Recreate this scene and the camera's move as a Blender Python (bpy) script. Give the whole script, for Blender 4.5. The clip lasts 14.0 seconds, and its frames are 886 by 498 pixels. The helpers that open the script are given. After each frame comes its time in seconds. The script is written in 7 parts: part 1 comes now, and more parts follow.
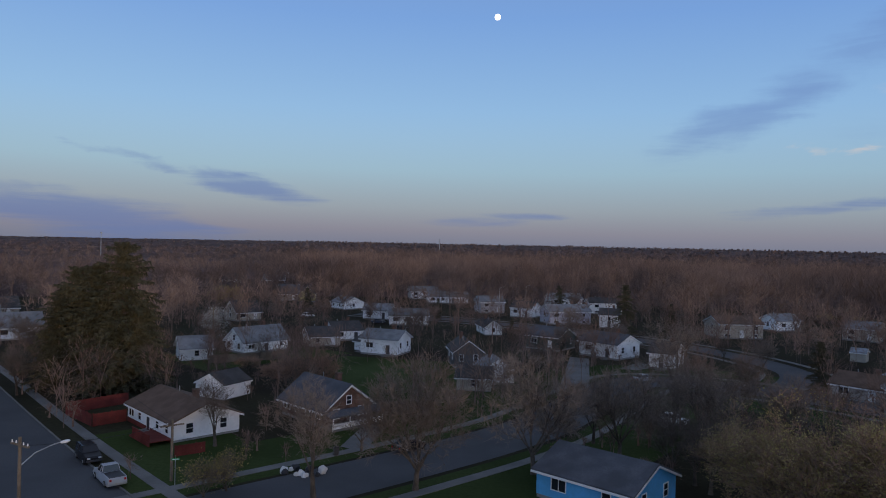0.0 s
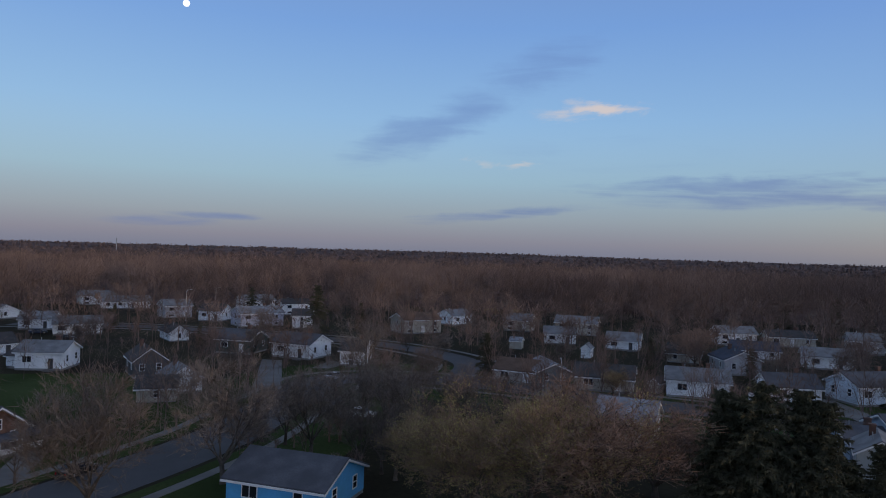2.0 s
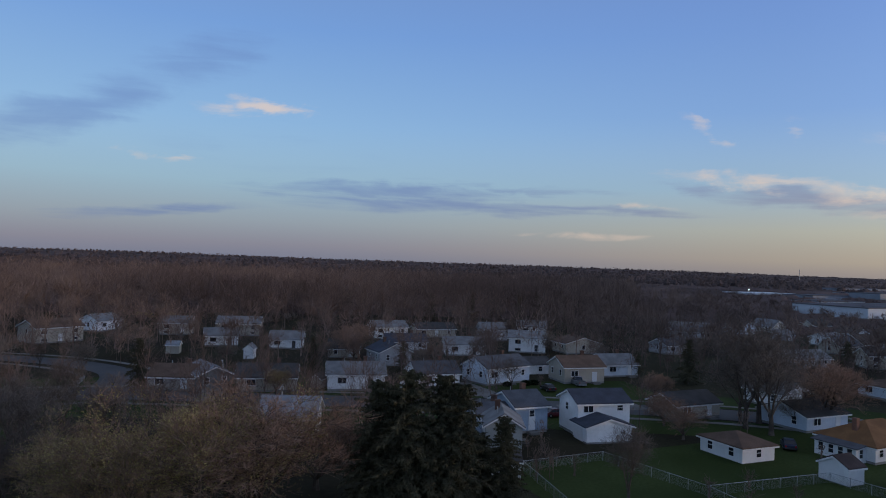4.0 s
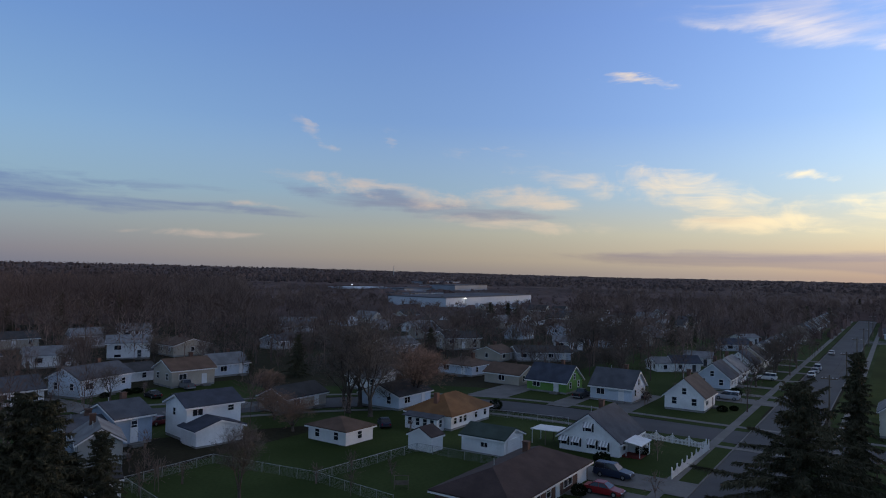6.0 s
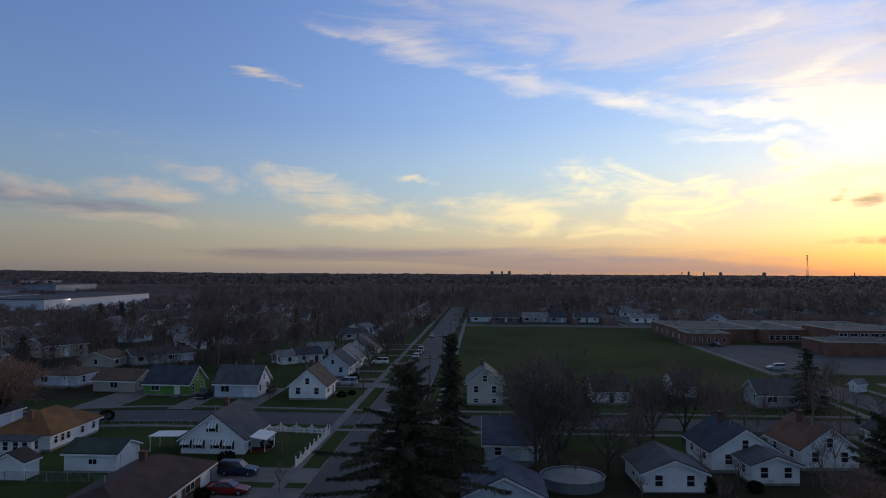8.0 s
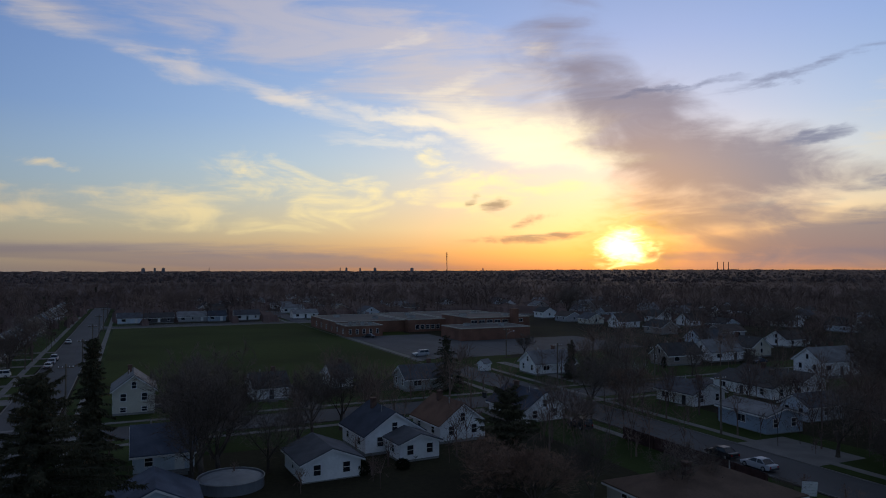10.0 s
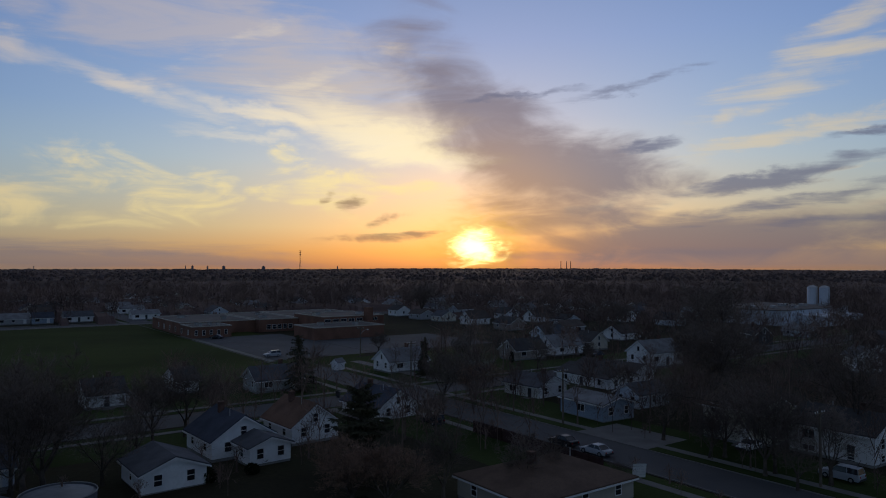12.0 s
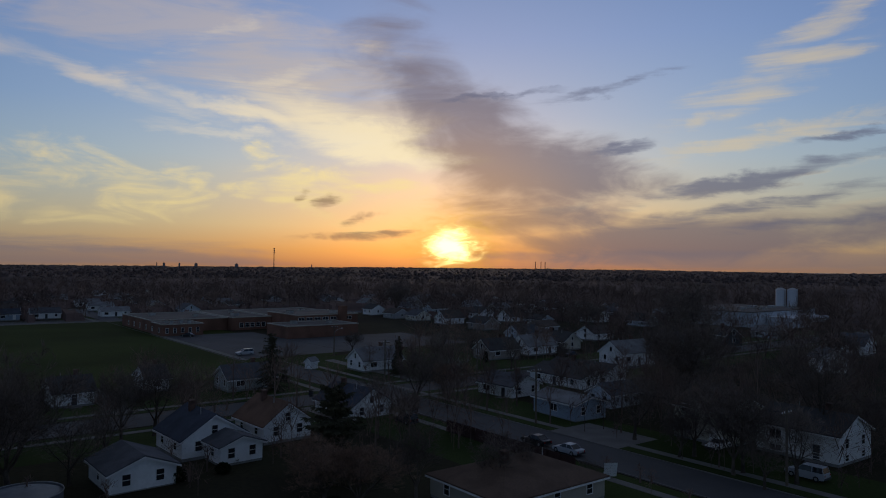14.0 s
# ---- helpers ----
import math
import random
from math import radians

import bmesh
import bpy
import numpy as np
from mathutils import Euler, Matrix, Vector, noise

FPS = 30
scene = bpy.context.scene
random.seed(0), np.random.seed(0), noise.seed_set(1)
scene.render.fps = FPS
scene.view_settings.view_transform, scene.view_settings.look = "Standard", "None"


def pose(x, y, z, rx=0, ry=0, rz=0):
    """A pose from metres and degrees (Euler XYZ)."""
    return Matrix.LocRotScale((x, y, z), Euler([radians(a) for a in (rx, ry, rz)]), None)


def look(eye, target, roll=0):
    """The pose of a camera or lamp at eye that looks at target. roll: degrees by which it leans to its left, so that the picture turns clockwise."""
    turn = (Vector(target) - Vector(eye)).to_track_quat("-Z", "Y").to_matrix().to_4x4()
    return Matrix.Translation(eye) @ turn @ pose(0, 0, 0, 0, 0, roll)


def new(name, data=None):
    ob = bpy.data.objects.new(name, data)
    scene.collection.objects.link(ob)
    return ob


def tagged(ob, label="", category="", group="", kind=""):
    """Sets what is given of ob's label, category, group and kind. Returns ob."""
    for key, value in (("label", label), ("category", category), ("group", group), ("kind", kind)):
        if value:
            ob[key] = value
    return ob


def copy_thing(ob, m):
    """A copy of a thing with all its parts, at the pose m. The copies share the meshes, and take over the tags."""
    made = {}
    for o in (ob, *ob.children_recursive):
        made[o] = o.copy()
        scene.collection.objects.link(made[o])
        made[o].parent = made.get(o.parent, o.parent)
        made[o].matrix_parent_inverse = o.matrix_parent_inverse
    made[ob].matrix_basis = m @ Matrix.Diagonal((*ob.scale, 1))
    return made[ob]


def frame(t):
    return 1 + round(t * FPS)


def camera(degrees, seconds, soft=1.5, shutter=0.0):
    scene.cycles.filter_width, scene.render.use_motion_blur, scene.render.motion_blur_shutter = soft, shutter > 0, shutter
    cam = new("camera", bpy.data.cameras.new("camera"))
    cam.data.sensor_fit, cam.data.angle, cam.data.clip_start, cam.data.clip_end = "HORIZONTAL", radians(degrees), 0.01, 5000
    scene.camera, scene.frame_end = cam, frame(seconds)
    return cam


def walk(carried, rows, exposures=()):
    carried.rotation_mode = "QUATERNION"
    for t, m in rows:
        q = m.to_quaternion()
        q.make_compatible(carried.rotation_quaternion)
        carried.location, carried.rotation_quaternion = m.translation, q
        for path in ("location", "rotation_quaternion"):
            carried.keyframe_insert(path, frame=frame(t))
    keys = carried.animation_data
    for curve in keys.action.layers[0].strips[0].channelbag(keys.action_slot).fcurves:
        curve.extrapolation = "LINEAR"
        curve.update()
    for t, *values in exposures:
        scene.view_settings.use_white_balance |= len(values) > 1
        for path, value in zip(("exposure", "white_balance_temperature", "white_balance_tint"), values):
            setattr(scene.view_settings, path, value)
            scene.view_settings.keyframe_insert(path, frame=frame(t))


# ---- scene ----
cam = camera(64.57, 14.0, 1.0)
PATH = [
    (0.0, 0.0, 0.0, 25.0, 89.75, -1.41, 0.00),
    (0.5, 0.0, 0.0, 25.0, 89.85, -1.47, -2.81),
    (1.0, 0.0, 0.0, 25.0, 90.02, -1.59, -8.65),
    (1.5, 0.0, 0.0, 25.0, 90.27, -1.68, -17.13),
    (2.0, 0.0, 0.0, 25.0, 90.50, -1.71, -24.69),
    (4.5, 0.0, 0.0, 25.0, 91.44, -1.72, -59.00),
    (5.0, 0.0, 0.0, 25.0, 91.61, -1.57, -66.94),
    (5.5, 0.0, 0.0, 25.0, 91.76, -1.33, -74.97),
    (6.0, 0.0, 0.0, 25.0, 91.86, -1.12, -82.61),
    (6.5, 0.0, 0.0, 25.0, 91.92, -0.91, -90.06),
    (7.0, 0.0, 0.0, 25.0, 91.90, -0.66, -97.60),
    (7.5, 0.0, 0.0, 25.0, 91.89, -0.49, -105.01),
    (8.0, 0.0, 0.0, 25.0, 91.84, -0.27, -112.50),
    (8.5, 0.0, 0.0, 25.0, 91.81, -0.16, -119.57),
    (9.0, 0.0, 0.0, 25.0, 91.74, -0.09, -126.69),
    (11.5, 0.0, 0.0, 25.0, 91.47, 0.04, -150.81),
    (12.0, 0.0, 0.0, 25.0, 91.47, -0.09, -151.46),
    (12.5, 0.0, 0.0, 25.0, 91.46, -0.21, -152.00),
    (13.0, 0.0, 0.0, 25.0, 91.46, -0.32, -152.57),
    (13.5, 0.0, 0.0, 25.0, 91.43, -0.47, -153.12),
    (14.0, 0.0, 0.0, 25.0, 91.43, -0.63, -153.50),
]
EXPOSURES = [(0, 0.0), (4.5, -0.02), (7.0, -0.3), (8.5, -0.6), (9.0, -0.7), (11.5, -1.16), (12.5, -1.27), (14.0, -1.36)]
walk(cam, [(t, pose(*p)) for t, *p in PATH], EXPOSURES)

# ---- small node and mesh helpers ----
def mth(tree, op, a, b=None, c=None, clamp=False):
    n = tree.nodes.new("ShaderNodeMath")
    n.operation, n.use_clamp = op, clamp
    for i, v in enumerate((a, b, c)):
        if v is None:
            continue
        if isinstance(v, (int, float)):
            n.inputs[i].default_value = v
        else:
            tree.links.new(v, n.inputs[i])
    return n.outputs[0]


def mixc(tree, f, a, b, blend="MIX"):
    n = tree.nodes.new("ShaderNodeMix")
    n.data_type, n.blend_type = "RGBA", blend
    for i, v in ((0, f), (6, a), (7, b)):
        if isinstance(v, (int, float)):
            n.inputs[i].default_value = v
        elif isinstance(v, tuple):
            n.inputs[i].default_value = (*v, 1)
        else:
            tree.links.new(v, n.inputs[i])
    return n.outputs[2]


def ramp(tree, fac, stops):
    n = tree.nodes.new("ShaderNodeValToRGB")
    e = n.color_ramp.elements
    while len(e) < len(stops):
        e.new(0.5)
    for el, (p, c) in zip(e, stops):
        el.position, el.color = p, (*c, 1)
    tree.links.new(fac, n.inputs[0])
    return n.outputs[0]


def smooth(tree, v, a, b, lo=0.0, hi=1.0):
    n = tree.nodes.new("ShaderNodeMapRange")
    n.interpolation_type = "SMOOTHSTEP"
    tree.links.new(v, n.inputs[0])
    for i, x in ((1, a), (2, b), (3, lo), (4, hi)):
        n.inputs[i].default_value = x
    return n.outputs[0]


def lin(r, gr, b):
    """Linear colour of a 0 to 255 screen colour."""
    return tuple((v / 255 / 12.92) if v / 255 < 0.04045 else ((v / 255 + 0.055) / 1.055) ** 2.4 for v in (r, gr, b))


# ---- sky, clouds and sun ----
SUN_AZ, SUN_EL = -154.3, 1.6
world = bpy.data.worlds.new("evening_sky")
scene.world = world
world.use_nodes = True
wt = world.node_tree
wt.nodes.clear()
tc = wt.nodes.new("ShaderNodeTexCoord")
sep = wt.nodes.new("ShaderNodeSeparateXYZ")
wt.links.new(tc.outputs["Generated"], sep.inputs[0])
dx, dy, dz = sep.outputs
elev = mth(wt, "MULTIPLY", mth(wt, "ARCSINE", dz), 57.29578)
azim = mth(wt, "MULTIPLY", mth(wt, "ARCTAN2", mth(wt, "MULTIPLY", dx, -1.0), dy), 57.29578)
# azimuth in a turned frame whose seam lies north-west, out of sight
ca, sa = math.cos(radians(-75)), math.sin(radians(-75))
rx_ = mth(wt, "ADD", mth(wt, "MULTIPLY", dx, ca), mth(wt, "MULTIPLY", dy, sa))
ry_ = mth(wt, "ADD", mth(wt, "MULTIPLY", dx, -sa), mth(wt, "MULTIPLY", dy, ca))
azt = mth(wt, "SUBTRACT", mth(wt, "MULTIPLY", mth(wt, "ARCTAN2", mth(wt, "MULTIPLY", rx_, -1.0), ry_), 57.29578), 75.0)
sunv = Vector((-math.sin(radians(SUN_AZ)) * math.cos(radians(SUN_EL)), math.cos(radians(SUN_AZ)) * math.cos(radians(SUN_EL)), math.sin(radians(SUN_EL))))
dot = wt.nodes.new("ShaderNodeVectorMath")
dot.operation = "DOT_PRODUCT"
wt.links.new(tc.outputs["Generated"], dot.inputs[0])
dot.inputs[1].default_value = sunv
sunang = mth(wt, "MULTIPLY", mth(wt, "ARCCOSINE", dot.outputs["Value"]), 57.29578)
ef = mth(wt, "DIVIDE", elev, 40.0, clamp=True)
# last stops, above the view, greyed to make the unseen sky's fill light neutral
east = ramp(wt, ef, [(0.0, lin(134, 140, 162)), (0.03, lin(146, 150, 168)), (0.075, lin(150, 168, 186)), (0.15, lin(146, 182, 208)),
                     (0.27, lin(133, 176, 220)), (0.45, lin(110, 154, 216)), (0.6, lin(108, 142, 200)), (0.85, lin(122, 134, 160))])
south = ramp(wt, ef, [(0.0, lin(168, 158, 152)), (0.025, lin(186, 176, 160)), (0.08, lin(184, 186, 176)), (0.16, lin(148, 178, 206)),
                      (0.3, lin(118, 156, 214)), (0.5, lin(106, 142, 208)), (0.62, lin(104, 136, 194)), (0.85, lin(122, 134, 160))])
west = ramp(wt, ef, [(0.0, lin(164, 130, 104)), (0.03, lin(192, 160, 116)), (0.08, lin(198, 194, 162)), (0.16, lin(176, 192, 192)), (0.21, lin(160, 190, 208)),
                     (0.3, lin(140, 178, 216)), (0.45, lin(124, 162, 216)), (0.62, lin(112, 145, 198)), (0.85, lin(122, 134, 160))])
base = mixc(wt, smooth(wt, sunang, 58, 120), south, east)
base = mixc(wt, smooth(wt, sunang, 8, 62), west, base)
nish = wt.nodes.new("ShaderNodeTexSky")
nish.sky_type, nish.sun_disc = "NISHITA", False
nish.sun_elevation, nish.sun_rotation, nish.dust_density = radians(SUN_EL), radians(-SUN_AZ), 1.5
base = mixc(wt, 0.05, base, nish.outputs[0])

# cloud texture on the sky's angles: long level streaks and a finer curl
ang_v = wt.nodes.new("ShaderNodeCombineXYZ")
wt.links.new(azt, ang_v.inputs[0])
wt.links.new(elev, ang_v.inputs[1])


def sky_noise(sx, sy, rot, scale, detail, distort, rough=0.6):
    mp = wt.nodes.new("ShaderNodeMapping")
    wt.links.new(ang_v.outputs[0], mp.inputs[0])
    mp.inputs[2].default_value = (0, 0, radians(rot))
    mp.inputs[3].default_value = (sx, sy, 1)
    nz = wt.nodes.new("ShaderNodeTexNoise")
    wt.links.new(mp.outputs[0], nz.inputs["Vector"])
    nz.inputs["Scale"].default_value, nz.inputs["Detail"].default_value = scale, detail
    nz.inputs["Roughness"].default_value, nz.inputs["Distortion"].default_value = rough, distort
    return nz.outputs[0]


streak = sky_noise(0.06, 0.8, 0, 1.0, 7, 0.6)
curl = sky_noise(0.17, 0.46, 9, 1.0, 6, 1.1, 0.56)
sweep = sky_noise(0.07, 0.36, 19, 1.0, 7, 1.2, 0.56)
sweep_back = sky_noise(0.06, 0.42, -14, 1.0, 7, 0.9, 0.56)
plume = sky_noise(0.10, 0.30, 38, 1.0, 7, 1.3, 0.56)


# the places of the clouds drift by a few degrees, so that no cloud has an even outline
spot_v = wt.nodes.new("ShaderNodeCombineXYZ")
drift_a = mth(wt, "SUBTRACT", sky_noise(0.16, 0.3, 0, 1.0, 5, 0.4, 0.6), 0.5)
drift_e = mth(wt, "SUBTRACT", sky_noise(0.11, 0.26, 12, 1.4, 5, 0.4, 0.6), 0.5)
wt.links.new(mth(wt, "MULTIPLY_ADD", drift_a, 5.0, azt), spot_v.inputs[0])
wt.links.new(mth(wt, "MULTIPLY_ADD", mth(wt, "MULTIPLY", drift_e, smooth(wt, elev, 0.5, 9.0, 0.4, 3.4)), 1.0, elev), spot_v.inputs[1])
spot_v.inputs[2].default_value = 1.0
# fine fibres, strewn over all the cloud textures
fibre = mth(wt, "SUBTRACT", sky_noise(0.16, 1.5, 13, 1.0, 6, 0.9, 0.6), 0.5)
fibre_back = mth(wt, "SUBTRACT", sky_noise(0.13, 1.5, -13, 1.0, 6, 0.9, 0.6), 0.5)
streak = mth(wt, "MULTIPLY_ADD", fibre, 0.2, streak)
curl = mth(wt, "MULTIPLY_ADD", fibre, 0.3, curl)
sweep = mth(wt, "MULTIPLY_ADD", fibre, 0.3, sweep)
sweep_back = mth(wt, "MULTIPLY_ADD", fibre_back, 0.35, sweep_back)


def spot_dot(c):
    n = wt.nodes.new("ShaderNodeVectorMath")
    n.operation = "DOT_PRODUCT"
    wt.links.new(spot_v.outputs[0], n.inputs[0])
    n.inputs[1].default_value = c
    return n.outputs["Value"]


def clouds(spots, tex, gain, lo, hi):
    """Cover of clouds that gather in ellipses (azimuth, elevation, half width, half height, lean, weight)."""
    total = None
    for a, e, w, h, r, k in spots:
        co, si = math.cos(radians(r)), math.sin(radians(r))
        d1 = spot_dot((co / w, si / w, -(co * a + si * e) / w))
        d2 = spot_dot((-si / h, co / h, (si * a - co * e) / h))
        dist = mth(wt, "SQRT", mth(wt, "MULTIPLY_ADD", d2, d2, mth(wt, "MULTIPLY", d1, d1)))
        m = smooth(wt, dist, 0.0, 1.6, k, 0.0)
        total = m if total is None else mth(wt, "MAXIMUM", total, m)
    d = mth(wt, "ADD", total, mth(wt, "MULTIPLY", mth(wt, "SUBTRACT", tex, 0.52), gain))
    return mth(wt, "MULTIPLY", smooth(wt, d, lo, hi), smooth(wt, total, 0.0, 0.35))


sky = base
veil = clouds([(-124, 19, 20, 3.6, 12, 1.0), (-140, 15.5, 16, 4.6, 12, 1.15), (-149, 12.2, 8, 3.0, 14, 1.1), (-112, 18, 10, 1.6, 14, 0.7)], sweep, 2.2, 0.05, 1.2)
sky = mixc(wt, mth(wt, "MULTIPLY", veil, 0.68), sky, mixc(wt, smooth(wt, sunang, 6, 36), lin(232, 208, 178), lin(200, 194, 202)))
edge = clouds([(-111, 17.3, 10, 0.9, 14, 0.9), (-118, 15.6, 7, 0.9, 15, 0.9), (-128, 13.0, 8, 0.8, 14, 1.0), (-137, 11.8, 8, 0.9, 11, 1.25), (-147, 10.2, 8, 1.6, 10, 1.7), (-142, 12.4, 7, 1.6, 12, 1.0), (-135.5, 10.2, 6, 0.5, 6, 0.9),
               (-148, 9.4, 6, 0.8, 14, 1.3), (-140, 14.5, 9, 0.8, -18, 0.7), (-133, 16.5, 7, 0.7, -24, 0.6)], sweep, 2.2, 0.0, 1.5)
sky = mixc(wt, mth(wt, "MULTIPLY", edge, 0.75), sky, mixc(wt, smooth(wt, sunang, 4, 40), tuple(c * 1.35 for c in lin(255, 236, 190)), lin(228, 216, 208)))
far_cirrus = clouds([(-174, 11.7, 1.7, 1.0, -40, 0.9), (-179, 14, 8, 1.5, -20, 0.8), (-177, 9.6, 8, 0.8, -8, 0.9), (-182, 17, 6, 1.4, -25, 0.6), (-171.5, 5.2, 4, 0.4, -12, 1.0),
                     (-181, 4.3, 6, 0.35, -6, 0.9), (-164.5, 5.0, 3, 0.6, -15, 0.8), (-183, 7.4, 5, 0.4, -11, 0.8)], sweep_back, 3.0, 0.05, 1.2)
sky = mixc(wt, mth(wt, "MULTIPLY", far_cirrus, 0.75), sky, lin(232, 216, 186))
dark_blue = clouds([(15, 4.2, 5.5, 0.9, 10, 1.35), (23.5, 5.9, 6, 0.5, 12, 0.8), (27, 1.6, 12, 1.5, 6, 1.4), (-29, 3.4, 9, 0.5, -6, 0.9), (-7, 2.6, 4, 0.35, 0, 0.8), (-2.5, 2.0, 5, 0.5, 0, 0.7),
                    (-46, 5.7, 12, 0.9, 0, 1.0), (-52, 4.8, 15, 1.0, 0, 1.1), (-62, 5.0, 9, 0.5, 3, 1.0), (-58, 6.4, 9, 0.45, 3, 0.8), (-80, 5.5, 8, 0.9, 5, 1.1), (-86, 4.7, 7, 0.8, 3, 1.0), (-72, 6.4, 6, 0.5, 6, 0.7),
                    (-105, 4.4, 3.5, 0.4, 0, 0.9), (-106, 1.7, 11, 0.25, 0, 0.9), (-115, 1.5, 22, 0.6, 0, 1.0), (-126, 1.0, 16, 0.5, 0, 0.9)], streak, 2.3, 0.15, 1.2)
sky = mixc(wt, mth(wt, "MULTIPLY", dark_blue, 0.66), sky, mixc(wt, smooth(wt, sunang, 35, 115), lin(160, 148, 152), lin(108, 132, 186)))
haze = clouds([(-24, 10.8, 9, 2.0, -27, 1.15), (-31, 14.4, 8, 1.9, -25, 0.8), (-38, 9, 10, 2.5, 0, 0.3)], sweep_back, 1.8, 0.1, 1.3)
sky = mixc(wt, mth(wt, "MULTIPLY", haze, 0.55), sky, lin(104, 132, 188))
puffs = clouds([(-37.6, 12, 3.2, 0.55, 3, 1.5), (-31.0, 7.5, 2.2, 0.5, 0, 1.0), (-35, 11.4, 3, 0.5, 0, 0.7), (-28, 7.6, 2.6, 0.4, 0, 0.8), (-76, 6.8, 8, 0.6, 7, 1.05), (-82, 5.9, 4, 0.7, 3, 1.15), (-89, 6.0, 4, 0.8, 8, 1.2), (-94, 7.2, 7, 1.2, 10, 0.7),
                (-88, 4.0, 7, 0.7, 3, 1.0), (-68, 5.1, 2.2, 0.35, 0, 0.8), (-63, 2.6, 7, 0.3, 0, 0.7), (-72, 10.4, 2.2, 0.5, 35, 0.8), (-78, 10.5, 1.2, 0.6, 60, 0.6), (-88, 9.8, 4.5, 0.5, 0, 0.7), (-97, 8.6, 2.4, 0.3, 0, 0.7),
                (-97.6, 15, 3.2, 0.35, 4, 0.9), (-107, 4.1, 6, 0.8, 0, 1.25), (-103, 6.4, 8, 1.4, 12, 0.9), (-110, 7.5, 2.6, 0.4, 0, 0.9), (-118, 4.6, 7, 1.6, 0, 1.0), (-113, 5.6, 6, 0.7, 0, 0.7), (-128, 6.0, 7, 2.2, 18, 0.95),
                (-133.5, 6.5, 2.4, 1.3, 40, 1.0), (-137.4, 6.1, 3.6, 0.7, 0, 0.95), (-138.5, 8.6, 1.4, 0.8, 10, 0.9), (-143, 6.6, 6, 1.8, 8, 1.25), (-148, 6.2, 6, 0.8, 0, 0.8), (-122, 3.4, 8, 0.7, 0, 0.7), (-143, 4.4, 6, 1.0, 20, 0.7)], curl, 2.9, 0.12, 1.5)
sky = mixc(wt, mth(wt, "MULTIPLY", puffs, 0.72), sky, mixc(wt, smooth(wt, sunang, 8, 80), tuple(c * 1.3 for c in lin(255, 230, 156)), lin(226, 206, 192)))
mauve = clouds([(-148.5, 17.5, 4.5, 4.5, 20, 0.62), (-150.5, 15.5, 5, 3, 40, 0.7), (-152.5, 14, 6, 3.6, 45, 0.95), (-156, 11, 7, 3.6, 36, 1.15), (-158.5, 8.4, 8, 3.8, 24, 1.4), (-163, 7.4, 8, 3.0, 6, 1.4), (-161, 4.6, 8, 2.8, 0, 1.2), (-173, 2.2, 19, 2.0, -3, 1.4),
                ],
               plume, 1.5, 0.05, 1.15)
sky = mixc(wt, mth(wt, "MULTIPLY", mauve, 0.82), sky, mixc(wt, smooth(wt, sunang, 2, 13), lin(190, 148, 116), lin(134, 124, 136)))
bars = clouds([(-168, 9.4, 2.6, 0.5, -15, 0.9), (-166, 14.2, 6, 0.45, -12, 0.8), (-158, 13.6, 6, 0.4, -6, 0.8), (-177, 6.7, 11, 0.75, -11, 1.3), (-178, 4.8, 10, 0.8, -9, 1.2), (-181, 3.5, 8, 0.6, -5, 1.1), (-183.5, 9.8, 4, 0.45, -12, 1.0), (-174, 3.6, 6, 0.35, -7, 0.9)], sweep_back, 2.6, 0.2, 1.2)
sky = mixc(wt, mth(wt, "MULTIPLY", bars, 0.78), sky, lin(112, 116, 142))

bank = clouds([(-104, 1.2, 15, 0.5, 1, 1.3), (-118, 0.8, 16, 0.7, 2, 1.5), (-131, 0.6, 10, 0.6, 3, 1.3), (-174, 0.7, 20, 0.9, 0, 1.3)], streak, 1.6, 0.2, 1.0)
sky = mixc(wt, mth(wt, "MULTIPLY", bank, 0.5), sky, lin(146, 134, 142))

scud = clouds([(-144.4, 4.9, 1.5, 0.7, -20, 1.0), (-146.6, 3.9, 2.0, 0.55, -15, 1.0), (-145, 2.3, 6, 0.4, -3, 0.95), (-142.6, 5.8, 1.3, 0.5, -30, 0.8), (-149, 2.7, 3, 0.3, -8, 0.8)], curl, 3.4, 0.2, 1.4)
sky = mixc(wt, mth(wt, "MULTIPLY", scud, 0.7), sky, lin(150, 118, 104))
# the low sun, spread and torn by the thin cloud before it
torn = mth(wt, "SUBTRACT", sky_noise(0.42, 1.3, 12, 1.0, 5, 1.2, 0.6), 0.5)
flat = [spot_dot(c) for c in ((0.72, 0, -0.72 * (SUN_AZ + 0.2)), (0, 1.05, -1.05 * (SUN_EL + 0.1)))]
near_sun = mth(wt, "MULTIPLY_ADD", torn, 2.6, mth(wt, "SQRT", mth(wt, "MULTIPLY_ADD", flat[0], flat[0], mth(wt, "MULTIPLY", flat[1], flat[1]))))
rag = mth(wt, "MULTIPLY_ADD", torn, 5.0, sunang)
glow_w = smooth(wt, rag, 0.4, 6.8, 1.0, 0.0)
sky = mixc(wt, mth(wt, "MULTIPLY", mth(wt, "POWER", glow_w, 2.8), 0.7), sky, lin(255, 194, 78))
disc = smooth(wt, near_sun, 0.3, 2.9, 1.0, 0.0)
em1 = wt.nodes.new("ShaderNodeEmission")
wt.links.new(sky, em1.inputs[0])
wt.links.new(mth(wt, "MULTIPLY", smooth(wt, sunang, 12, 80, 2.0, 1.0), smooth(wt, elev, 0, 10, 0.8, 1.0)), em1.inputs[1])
em2 = wt.nodes.new("ShaderNodeEmission")
em2.inputs[0].default_value = (*lin(255, 226, 150), 1)
